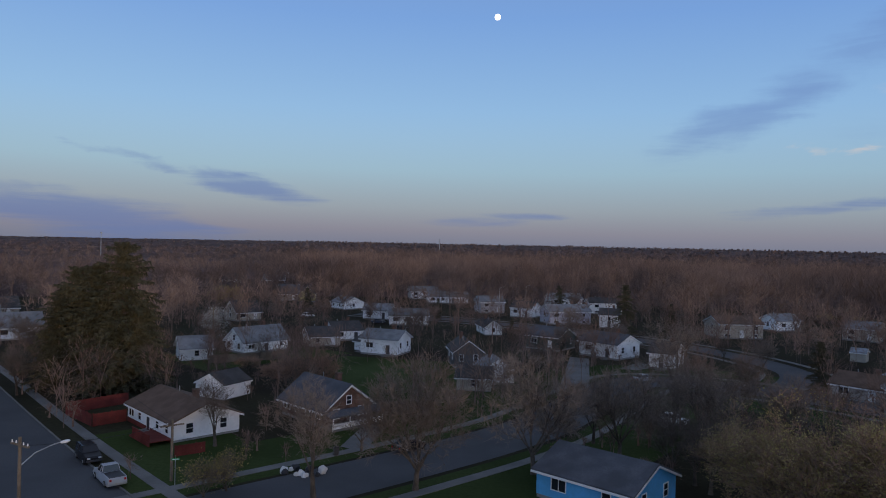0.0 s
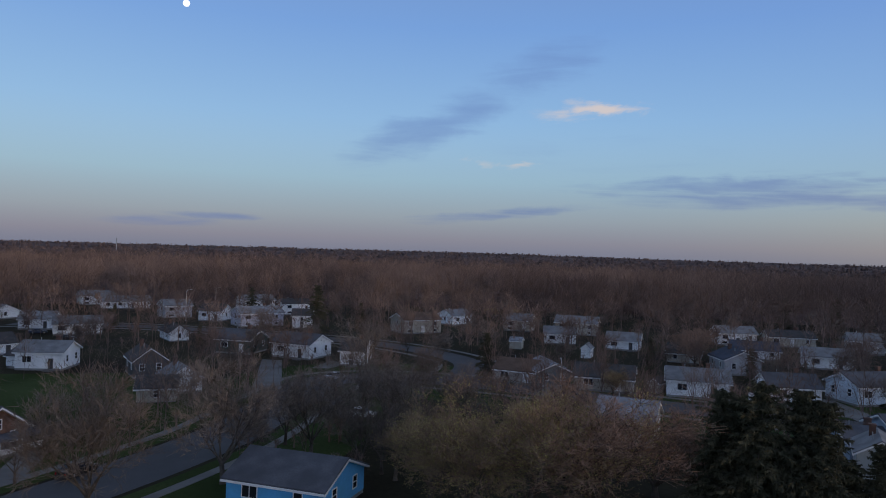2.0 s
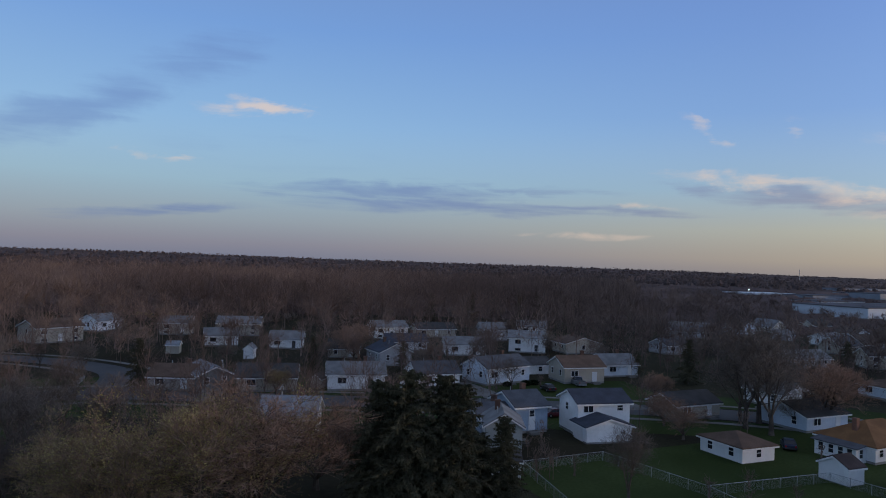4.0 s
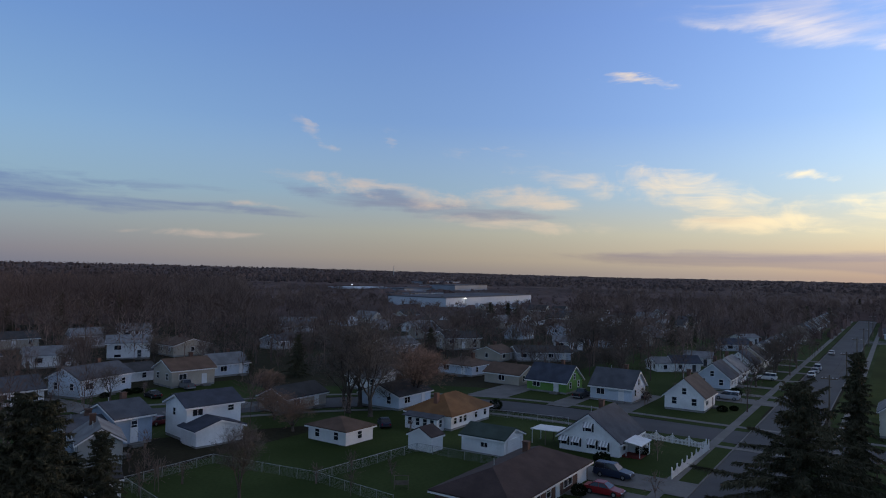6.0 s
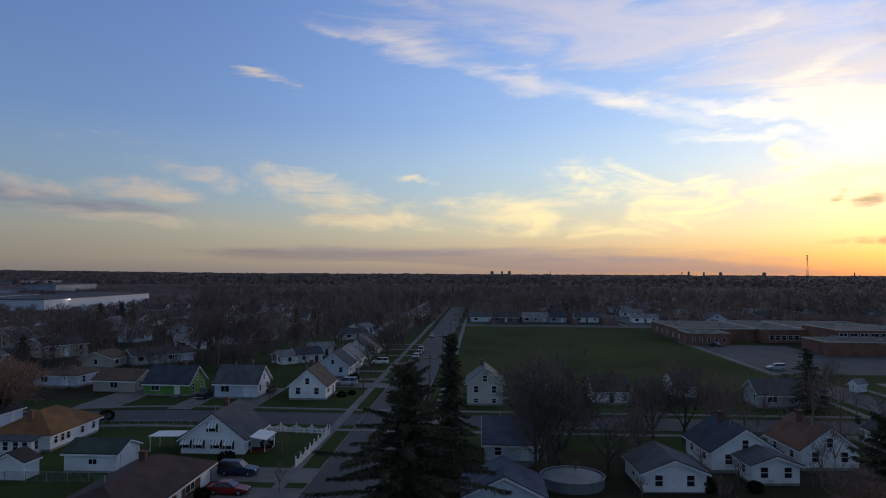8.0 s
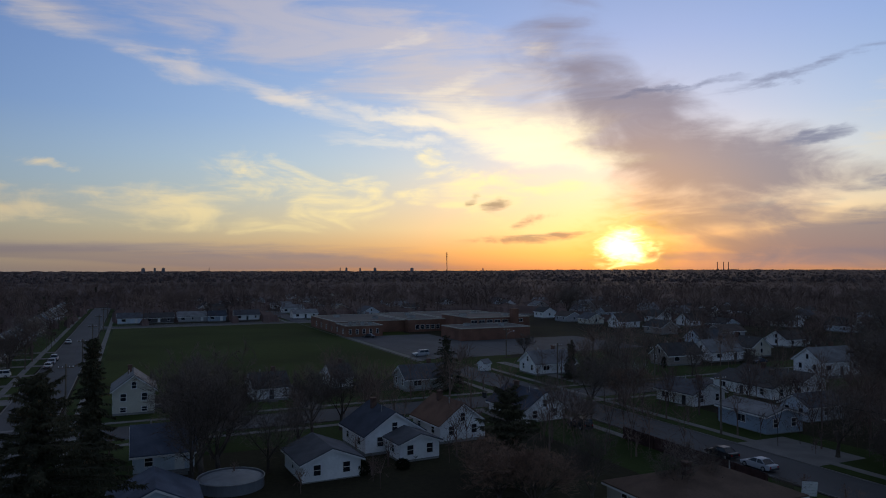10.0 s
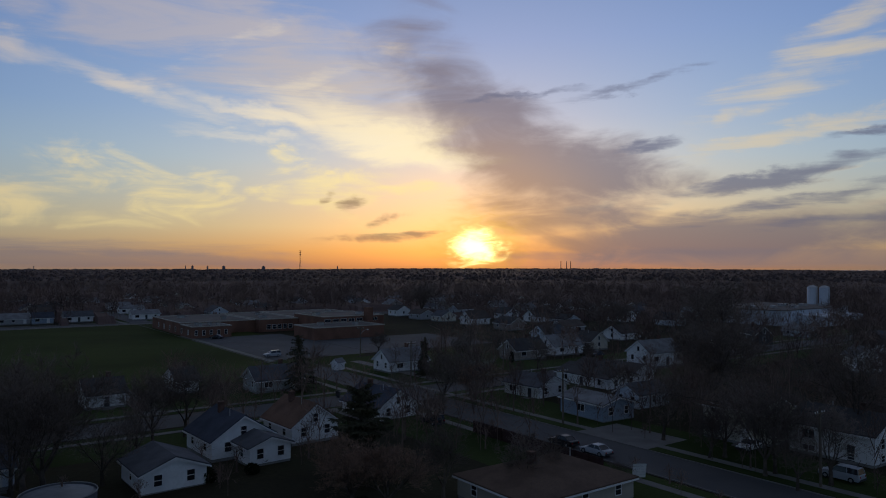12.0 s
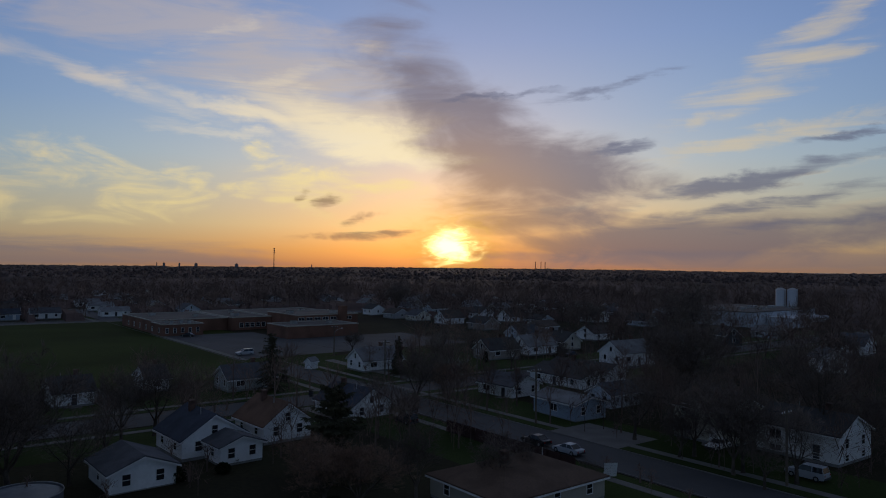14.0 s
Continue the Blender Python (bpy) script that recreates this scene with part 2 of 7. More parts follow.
wt.links.new(mth(wt, "MULTIPLY", mth(wt, "POWER", disc, 3.0), 7.0), em2.inputs[1])
addn = wt.nodes.new("ShaderNodeAddShader")
wt.links.new(em1.outputs[0], addn.inputs[0])
wt.links.new(em2.outputs[0], addn.inputs[1])
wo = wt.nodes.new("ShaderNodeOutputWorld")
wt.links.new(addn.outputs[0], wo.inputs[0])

sun_data = bpy.data.lights.new("low_sun", "SUN")
sun_data.energy, sun_data.angle, sun_data.color = 0.85, radians(3), (1.0, 0.75, 0.55)
sun_ob = new("low_sun", sun_data)
sun_ob.matrix_world = look((0, 0, 0), -sunv)

# ---- materials ----
MATS = {}


def mat(name, col, rough=0.8, var=0.25, fine=18.0, broad=0.7, bump=0.25, metal=0.0, spread=0.0, tint=None, lap=0.0, emit=0.0, island=0.0):
    """A weathered surface: broad stains and fine grain in world space, a little relief, and a shift from thing to thing."""
    if name in MATS:
        return MATS[name]
    m = bpy.data.materials.new(name)
    m.use_nodes = True
    t = m.node_tree
    b = t.nodes["Principled BSDF"]
    geo = t.nodes.new("ShaderNodeNewGeometry")
    n1 = t.nodes.new("ShaderNodeTexNoise")
    n2 = t.nodes.new("ShaderNodeTexNoise")
    for n, s, dt in ((n1, broad, 4), (n2, fine, 3)):
        t.links.new(geo.outputs["Position"], n.inputs["Vector"])
        n.inputs["Scale"].default_value, n.inputs["Detail"].default_value = s, dt
    lo = tuple(c * (1 - var) for c in col)
    hi = tint or tuple(min(1.0, c * (1 + var)) for c in col)
    c1 = mixc(t, smooth(t, n1.outputs[0], 0.3, 0.7), lo, hi)
    c2 = mixc(t, mth(t, "MULTIPLY", smooth(t, n2.outputs[0], 0.35, 0.75), 0.5), c1, tuple(c * (1 - 1.3 * var) for c in col))
    if island:
        hs = t.nodes.new("ShaderNodeHueSaturation")
        t.links.new(mth(t, "ADD", mth(t, "MULTIPLY", geo.outputs["Random Per Island"], island * 2), 1 - island), hs.inputs["Value"])
        t.links.new(c2, hs.inputs["Color"])
        c2 = hs.outputs[0]
    if spread:
        oi = t.nodes.new("ShaderNodeObjectInfo")
        hs = t.nodes.new("ShaderNodeHueSaturation")
        t.links.new(mth(t, "ADD", mth(t, "MULTIPLY", oi.outputs["Random"], spread * 2), 1 - spread), hs.inputs["Value"])
        t.links.new(c2, hs.inputs["Color"])
        c2 = hs.outputs[0]
    t.links.new(c2, b.inputs["Base Color"])
    b.inputs["Roughness"].default_value, b.inputs["Metallic"].default_value = rough, metal
    b.inputs["Specular IOR Level"].default_value = 0.04 if rough >= 0.95 else 0.3
    if bump or lap:
        bp = t.nodes.new("ShaderNodeBump")
        bp.inputs["Strength"].default_value, bp.inputs["Distance"].default_value = (bump or 0.3), 0.03
        h = n2.outputs[0]
        if lap:
            sz = t.nodes.new("ShaderNodeSeparateXYZ")
            t.links.new(geo.outputs["Position"], sz.inputs[0])
            h = mth(t, "ADD", mth(t, "FRACT", mth(t, "MULTIPLY", sz.outputs[2], 1.0 / lap)), mth(t, "MULTIPLY", n2.outputs[0], 0.2))
        t.links.new(h, bp.inputs["Height"])
        t.links.new(bp.outputs[0], b.inputs["Normal"])
    if emit:
        b.inputs["Emission Color"].default_value, b.inputs["Emission Strength"].default_value = (*col, 1), emit
    MATS[name] = m
    return m


WALL = dict(white=(0.82, 0.82, 0.82), beige=(0.42, 0.38, 0.32), brick=(0.13, 0.075, 0.058), grey=(0.38, 0.38, 0.40), lilac=(0.42, 0.41, 0.47),
            darkgreen=(0.06, 0.08, 0.065), dark=(0.09, 0.085, 0.085), taupe=(0.34, 0.30, 0.27), darkgrey=(0.14, 0.145, 0.15), paleblue=(0.55, 0.61, 0.68),
            bluegrey=(0.30, 0.37, 0.46), greygreen=(0.36, 0.38, 0.37), green=(0.13, 0.27, 0.06), cream=(0.58, 0.55, 0.47), blue=(0.10, 0.38, 0.68), yellow=(0.42, 0.34, 0.16))
ROOF = dict(brown=(0.115, 0.075, 0.055), slate=(0.085, 0.09, 0.105), grey=(0.19, 0.195, 0.205), dark=(0.06, 0.057, 0.058), navy=(0.05, 0.06, 0.085), steelblue=(0.10, 0.12, 0.17),
            bluegrey=(0.22, 0.245, 0.28), orange=(0.21, 0.105, 0.045), maroon=(0.062, 0.042, 0.04), green=(0.045, 0.065, 0.055), darkbrown=(0.085, 0.068, 0.06),
            brownred=(0.14, 0.08, 0.055))
WORD = dict(white="white", beige="beige", brick="red brick", grey="grey", lilac="pale lilac", darkgreen="dark green", dark="dark", taupe="taupe", darkgrey="dark grey",
            paleblue="pale blue", bluegrey="blue-grey", greygreen="grey-green", green="bright green", cream="cream", blue="sky blue", yellow="yellow-tan", brown="brown", slate="slate-grey",
            navy="blue-black", steelblue="steel-blue", orange="orange-brown", maroon="maroon", darkbrown="dark brown", brownred="red-brown")


def wall_mat(k):
    if k == "brick":
        return mat("wall_brick", WALL[k], 0.9, 0.35, 9, 1.2, 0.4)
    return mat("siding_" + k, WALL[k], 0.65, 0.10, 3.0, 0.35, 0.35, lap=0.2, spread=0.05)


def roof_mat(k):
    return mat("shingle_" + k, ROOF[k], 0.92, 0.22, 6.0, 0.5, 0.5, spread=0.10)


GRASS = mat("grass", (0.046, 0.070, 0.020), 0.95, 0.35, 2.2, 0.05, 0.5, tint=(0.056, 0.076, 0.026))
EARTH = mat("earth", (0.05, 0.042, 0.03), 0.95, 0.45, 1.4, 0.035, 0.5, tint=(0.046, 0.044, 0.025))
FIELD = mat("field_grass", (0.046, 0.06, 0.016), 0.95, 0.25, 0.9, 0.03, 0.4)
ASPHALT = mat("asphalt", (0.07, 0.07, 0.075), 0.85, 0.16, 5.0, 0.12, 0.25)
CONCRETE = mat("concrete", (0.16, 0.155, 0.148), 0.85, 0.18, 4.0, 0.25, 0.25)
DRIVE = mat("driveway_concrete", (0.15, 0.145, 0.14), 0.85, 0.2, 4.0, 0.25, 0.25)
TRIM = mat("white_trim", (0.75, 0.75, 0.75), 0.5, 0.06, 6, 0.8, 0.1)
DARKFRAME = mat("dark_trim", (0.05, 0.05, 0.055), 0.5, 0.1, 6, 0.8, 0.1)
PLINTH = mat("concrete_block", (0.26, 0.255, 0.25), 0.9, 0.2, 6, 0.6, 0.3)
BARK = mat("bark", (0.105, 0.085, 0.07), 0.95, 0.35, 7.0, 0.8, 0.6, spread=0.25)
TWIG = mat("twigs", (0.18, 0.145, 0.125), 0.95, 0.2, 3.0, 0.15, 0, spread=0.3)
TWIGRED = mat("reddish_twigs", (0.30, 0.19, 0.14), 0.95, 0.2, 3.0, 0.15, 0, spread=0.2)
BUD = mat("spring_buds", (0.37, 0.30, 0.11), 0.9, 0.45, 3.0, 0.3, 0, spread=0.15)
BLOSSOM = mat("white_blossom", (0.42, 0.42, 0.40), 0.9, 0.2, 4.0, 0.5, 0)
NEEDLE = mat("spruce_needles", (0.085, 0.086, 0.056), 0.95, 0.35, 2.5, 0.3, 0, spread=0.2, tint=(0.1, 0.09, 0.056))
CONE = mat("spruce_cones", (0.2, 0.12, 0.06), 0.9, 0.3, 5, 0.5, 0)
WOODS = mat("far_woods", (0.205, 0.148, 0.13), 0.95, 0.42, 0.06, 0.014, 0.0, tint=(0.265, 0.185, 0.15), island=0.35)
# darker than the woods: shade among the twigs is put into the sheet's colour
CANOPY = mat("distant_canopy", (0.115, 0.08, 0.073), 0.95, 0.45, 0.07, 0.006, 0.0)
# greyer brown than the nearer woods, with some distance haze in the base colour
DOME = mat("far_crowns", (0.10, 0.078, 0.076), 0.95, 0.25, 0.1, 0.006, 0.0, island=0.18)
WOOD = mat("weathered_wood", (0.16, 0.13, 0.10), 0.9, 0.25, 6, 0.8, 0.3)
REDWOOD = mat("red_stained_wood", (0.15, 0.028, 0.022), 0.8, 0.25, 5, 0.6, 0.2)
METAL = mat("galvanised_metal", (0.38, 0.39, 0.40), 0.45, 0.15, 8, 1, 0.1, metal=0.6)
BRICK = mat("school_brick", (0.20, 0.10, 0.07), 0.9, 0.25, 4, 0.2, 0.3)
FLATROOF = mat("gravel_roof", (0.17, 0.155, 0.145), 0.95, 0.15, 3, 0.1, 0.2)
TYRE = mat("tyre_rubber", (0.02, 0.02, 0.02), 0.8, 0.1, 8, 1, 0)
HEDGE = mat("evergreen_shrub", (0.016, 0.024, 0.012), 0.95, 0.4, 6, 0.8, 0)


def glass():
    if "window_glass" in MATS:
        return MATS["window_glass"]
    m = bpy.data.materials.new("window_glass")
    m.use_nodes = True
    b = m.node_tree.nodes["Principled BSDF"]
    b.inputs["Base Color"].default_value = (0.02, 0.022, 0.028, 1)
    b.inputs["Roughness"].default_value = 0.08
    b.inputs["Specular IOR Level"].default_value = 0.5
    MATS["window_glass"] = m
    return m


GLASS = glass()

# ---- builders ----


def finish(name, bm, material, parent=None, label="", smooth_shade=False):
    me = bpy.data.meshes.new(name)
    bm.to_mesh(me)
    bm.free()
    me.materials.append(material)
    if smooth_shade:
        me.shade_smooth()
    ob = new(name, me)
    if parent:
        ob.parent = parent
    if label:
        tagged(ob, label)
    return ob


def part(name, bm, material, parent, label=""):
    return finish(name, bm, material, parent, label)


def box(bm, x0, y0, z0, x1, y1, z1):
    v = [bm.verts.new(p) for p in ((x0, y0, z0), (x1, y0, z0), (x1, y1, z0), (x0, y1, z0), (x0, y0, z1), (x1, y0, z1), (x1, y1, z1), (x0, y1, z1))]
    for f in ((0, 3, 2, 1), (4, 5, 6, 7), (0, 1, 5, 4), (1, 2, 6, 5), (2, 3, 7, 6), (3, 0, 4, 7)):
        bm.faces.new([v[i] for i in f])
    return v


def slab(bm, pts, th):
    """A plate of thickness th under the polygon pts."""
    top = [bm.verts.new(p) for p in pts]
    bot = [bm.verts.new((p[0], p[1], p[2] - th)) for p in pts]
    bm.faces.new(top)
    bm.faces.new(bot[::-1])
    n = len(pts)
    for i in range(n):
        bm.faces.new((top[i], bot[i], bot[(i + 1) % n], top[(i + 1) % n]))


def mesh_from(name, verts, faces, material, parent=None):
    me = bpy.data.meshes.new(name)
    me.from_pydata(verts, [], faces)
    me.materials.append(material)
    ob = new(name, me)
    if parent:
        ob.parent = parent
    return ob


WIN = {}


def window_mesh(w, h):
    """Meshes for a window of that size: casing with a mullion, and two panes; in the x-z plane, facing -y."""
    k = (round(w, 2), round(h, 2))
    if k not in WIN:
        f = bmesh.new()
        e = 0.09
        for b in ((-w / 2 - e, -h / 2 - e, w / 2 + e, -h / 2), (-w / 2 - e, h / 2, w / 2 + e, h / 2 + e), (-w / 2 - e, -h / 2, -w / 2, h / 2), (w / 2, -h / 2, w / 2 + e, h / 2),
                  (-w / 2, -0.03, w / 2, 0.03) if h > w * 0.8 else (-0.03, -h / 2, 0.03, h / 2)):
            box(f, b[0], -0.06, b[1], b[2], 0.02, b[3])
        me = bpy.data.meshes.new("window_frame")
        f.to_mesh(me)
        f.free()
        me.materials.append(TRIM)
        p = bmesh.new()
        box(p, -w / 2, -0.015, -h / 2, w / 2, 0.01, h / 2)
        mp = bpy.data.meshes.new("pane")
        p.to_mesh(mp)
        p.free()
        mp.materials.append(GLASS)
        WIN[k] = (me, mp)
    return WIN[k]


def window(parent, x, y, z, rz, w=0.9, h=1.3):
    me, mp = window_mesh(w, h)
    if parent.matrix_basis.translation.length > 185:
        k = ("joined", round(w, 2), round(h, 2))
        if k not in WIN:
            bm = bmesh.new()
            e = 0.09
            rings = [[bm.verts.new((sx * (w / 2 + o), yy, sz * (h / 2 + o))) for sx, sz in ((-1, -1), (1, -1), (1, 1), (-1, 1))] for o, yy in ((e, 0.02), (e, -0.06), (0, -0.06), (0, -0.015))]
            for ra, rb in zip(rings, rings[1:]):
                for i in range(4):
                    bm.faces.new((ra[i], ra[(i + 1) % 4], rb[(i + 1) % 4], rb[i]))
            bm.faces.new(rings[3]).material_index = 1
            bmesh.ops.recalc_face_normals(bm, faces=bm.faces)
            if bm.faces[:][-1].normal.y > 0:
                bmesh.ops.reverse_faces(bm, faces=bm.faces)
            mj = bpy.data.meshes.new("window")
            bm.to_mesh(mj)
            bm.free()
            mj.materials.append(TRIM)
            mj.materials.append(GLASS)
            WIN[k] = mj
        fr = new("window", WIN[k])
        fr.parent = parent
        fr.matrix_basis = pose(x, y, z, 0, 0, rz)
        return fr
    fr = new("window", me)
    fr.parent = parent
    fr.matrix_basis = pose(x, y, z, 0, 0, rz)
    pn = new("pane", mp)
    pn.parent = fr
    return fr


def panel(parent, name, x, y, z, rz, w, h, material, grooves=0, label=""):
    """A door leaf or garage door with raised panels and a casing, facing -y, standing at z."""
    bm = bmesh.new()
    box(bm, -w / 2, -0.03, 0, w / 2, 0.02, h)
    e = 0.1
    n = grooves or 2
    for i in range(n):
        z0, z1 = h * i / n + 0.04, h * (i + 1) / n - 0.04
        box(bm, -w / 2 + 0.06, -0.05, z0, w / 2 - 0.06, -0.03, z1)
    ob = part(name, bm, material, parent, label)
    ob.matrix_basis = pose(x, y, z, 0, 0, rz)
    bm = bmesh.new()
    box(bm, -w / 2 - e, -0.07, 0, -w / 2, 0.0, h + e)
    box(bm, w / 2, -0.07, 0, w / 2 + e, 0.0, h + e)
    box(bm, -w / 2, -0.07, h, w / 2, 0.0, h + e)
    part("casing", bm, TRIM, ob)
    return ob


FOOT = []


def ridge_slab(bm, X, Y, ze, zr, th):
    """A folded plate over a ridge along x: one connected piece of thickness th."""
    prof = [(-Y, ze), (0, zr), (Y, ze), (Y, ze - th), (0, zr - th), (-Y, ze - th)]
    a = [bm.verts.new((-X, y, z)) for y, z in prof]
    b = [bm.verts.new((X, y, z)) for y, z in prof]
    for i in range(6):
        j = (i + 1) % 6
        bm.faces.new((a[i], a[j], b[j], b[i]))
    for q in (a, b[::-1]):
        bm.faces.new((q[0], q[5], q[4], q[1]))
        bm.faces.new((q[1], q[4], q[3], q[2]))
    bmesh.ops.recalc_face_normals(bm, faces=bm.faces)


def house(x, y, ang, w, d, eave, rise, wall="white", roofc="grey", roof="gable", detail=2, chimney=True, doors="f", base=0.4, over=0.4, label="", category="house",
          group="houses of the neighbourhood", wins=True, win=None, name="house"):
    """A house at its centre; its ridge runs along local x at the angle ang; the side -y is its front."""
    h = tagged(new(name), label or f"{WORD[wall]} sided {category} with {WORD[roofc]} shingle {roof} roof", category, group)
    h.matrix_basis = pose(x, y, 0, 0, 0, ang)
    X, Y = w / 2, d / 2
    base = max(0.08, min(base, eave - 2.2))
    FOOT.append((x, y, max(w, d) * 0.6))
    bm = bmesh.new()
    box(bm, -X + 0.03, -Y + 0.03, -0.3, X - 0.03, Y - 0.03, base)
    part("foundation", bm, PLINTH, h)
    bm = bmesh.new()
    th = 0.16
    if roof == "gable":
        v = [bm.verts.new(p) for p in ((-X, -Y, base), (X, -Y, base), (X, Y, base), (-X, Y, base), (-X, -Y, eave), (X, -Y, eave), (X, Y, eave), (-X, Y, eave), (-X, 0, eave + rise), (X, 0, eave + rise))]
        for f in ((0, 1, 5, 4), (2, 3, 7, 6), (1, 2, 6, 9, 5), (3, 0, 4, 8, 7), (0, 3, 2, 1)):
            bm.faces.new([v[i] for i in f])
    else:
        box(bm, -X, -Y, base, X, Y, eave)
    part("wall", bm, wall_mat(wall), h)
    k = rise / Y
    zr, ze = eave + rise + th, eave + th - k * over
    bm = bmesh.new()
    if roof == "gable":
        ridge_slab(bm, X + over, Y + over, ze, zr, th)
        part("roof", bm, roof_mat(roofc), h)
        bm = bmesh.new()
        ridge_slab(bm, X + over + 0.04, Y + over + 0.04, ze - th - 0.01 - k * 0.04, zr - th - 0.01, 0.2)
        part("fascia", bm, TRIM, h)
    else:
        r = max(0.2, X - Y)
        v = [bm.verts.new(p) for p in ((-X - over, -Y - over, ze), (X + over, -Y - over, ze), (X + over, Y + over, ze), (-X - over, Y + over, ze), (-r, 0, zr), (r, 0, zr),
                                       (-X - over, -Y - over, ze - th), (X + over, -Y - over, ze - th), (X + over, Y + over, ze - th), (-X - over, Y + over, ze - th))]
        for f in ((0, 1, 5, 4), (1, 2, 5), (2, 3, 4, 5), (3, 0, 4), (9, 8, 7, 6), (0, 6, 7, 1), (1, 7, 8, 2), (2, 8, 9, 3), (3, 9, 6, 0)):
            bm.faces.new([v[i] for i in f])
        part("roof", bm, roof_mat(roofc), h)
        bm = bmesh.new()
        box(bm, -X - over - 0.03, -Y - over - 0.03, ze - th - 0.2, X + over + 0.03, Y + over + 0.03, ze - th - 0.005)
        part("fascia", bm, TRIM, h)
    storeys = 2 if eave > 4.9 else 1
    low = eave > 3.7 and storeys == 1
    zs = [1.55 + base, 1.55 + base + 2.55] if storeys == 2 else ([eave - 1.25, base + 0.55] if low else [(eave + base) / 2 + 0.15])
    if wins:
        nl = max(1, round(w / 4.4)) if win is None else win
        for s, rz in ((-1, 0), (1, 180)):
            for zi, z in enumerate(zs):
                for i in range(nl):
                    xi = -X + w * (i + 0.5) / nl
                    if s < 0 and "f" in doors and i == nl // 2 and zi == 0 and nl > 1:
                        continue
                    ww = 1.6 if (i == 0 and s < 0 and w > 8) else 0.85
                    window(h, xi, s * (Y + 0.005), z, rz, ww, 0.7 if (low and zi == 1) else 1.1)
        ng = 2 if d > 5 and math.hypot(x, y) < 200 else 1
        for s, rz in ((-1, -90), (1, 90)):
            for z in zs:
                for i in range(ng):
                    window(h, s * (X + 0.005), -Y + d * (i + 0.5) / ng, z, rz, 0.85, 0.75 if (low and z == zs[-1]) else 1.2)
            if rise > 2.3 and roof == "gable":
                window(h, s * (X + 0.005), 0, eave + 0.75, rz, 0.75, 1.1)
        if "f" in doors and w > 5:
            panel(h, "door", -X + w * (nl // 2 + 0.5) / nl, -Y - 0.01, base, 0, 0.95, min(2.0, eave - base - 0.1), DARKFRAME if wall == "white" else TRIM, 3)
            bm = bmesh.new()
            xm = -X + w * (nl // 2 + 0.5) / nl
            box(bm, xm - 0.9, -Y - 1.2, -0.05, xm + 0.9, -Y - 0.06, base - 0.05)
            box(bm, xm - 0.9, -Y - 1.5, -0.05, xm + 0.9, -Y - 1.2, base * 0.5)
            part("steps", bm, CONCRETE, h)
    if chimney:
        bm = bmesh.new()
        cx = X * 0.35
        box(bm, cx - 0.35, 0.3, eave, cx + 0.35, 1.0, eave + rise + 0.9)
        box(bm, cx - 0.42, 0.23, eave + rise + 0.9, cx + 0.42, 1.07, eave + rise + 1.02)
        part("chimney", bm, wall_mat("brick"), h)
        bm = bmesh.new()
        bmesh.ops.create_cone(bm, cap_ends=True, segments=8, radius1=0.07, radius2=0.07, depth=0.9, matrix=Matrix.Translation((-X * 0.4, 0.8, eave + rise + 0.1)))
        part("vent_pipe", bm, METAL, h)
    return h

# ---- ground, roads, walks ----
UV = Matrix.Rotation(radians(-25.6), 3, "Z")


def uv(u, v, z=0.0):
    """A place of the street grid in world metres."""
    return UV @ Vector((u, v, z))


N_RING = 96
bm = bmesh.new()
rings = []
for r in (0.0, 40, 120, 260, 500, 900, 1600, 2800, 4950):
    rings.append([bm.verts.new((r * math.cos(i * math.tau / N_RING), r * math.sin(i * math.tau / N_RING), 0)) for i in range(N_RING if r else 1)])
for i in range(N_RING):
    j = (i + 1) % N_RING
    bm.faces.new((rings[0][0], rings[1][i], rings[1][j]))
    for a, b in zip(rings[1:], rings[2:]):
        bm.faces.new((a[i], b[i], b[j], a[j]))
tagged(finish("ground", bm, EARTH), "patchy spring lawns and bare earth of the neighbourhood", "ground", kind="structure")


def strip(name, pts, width, z, material, label, category, th=0.0, side=0.0):
    """A ribbon along pts, offset sideways, raised to z on sides of depth th."""
    p = [Vector((a[0], a[1], 0)) for a in pts]
    n = len(p)
    l, r = [], []
    for i in range(n):
        d = (p[min(i + 1, n - 1)] - p[max(i - 1, 0)]).normalized()
        k = Vector((-d.y, d.x, 0))
        l.append(p[i] + k * (side + width / 2))
        r.append(p[i] + k * (side - width / 2))
    bm = bmesh.new()
    L = [bm.verts.new((*q[:2], z)) for q in l]
    R = [bm.verts.new((*q[:2], z)) for q in r]
    for i in range(n - 1):
        bm.faces.new((R[i], R[i + 1], L[i + 1], L[i]))
    if th:
        Lb = [bm.verts.new((*q[:2], z - th)) for q in l]
        Rb = [bm.verts.new((*q[:2], z - th)) for q in r]
        for i in range(n - 1):
            bm.faces.new((L[i], L[i + 1], Lb[i + 1], Lb[i]))
            bm.faces.new((R[i + 1], R[i], Rb[i], Rb[i + 1]))
    return tagged(finish(name, bm, material), label, category, kind="structure")


def bend(pts, n=10):
    """A smooth line through pts."""
    p = [Vector((*a[:2], 0)) for a in pts]
    q = [2 * p[0] - p[1], *p, 2 * p[-1] - p[-2]]
    out = []
    for i in range(1, len(q) - 2):
        a, b, c, d = q[i - 1:i + 3]
        for k in range(n):
            t = k / n
            out.append(0.5 * (2 * b + (c - a) * t + (2 * a - 5 * b + 4 * c - d) * t * t + (3 * b - a - 3 * c + d) * t ** 3))
    return out + [p[-1]]


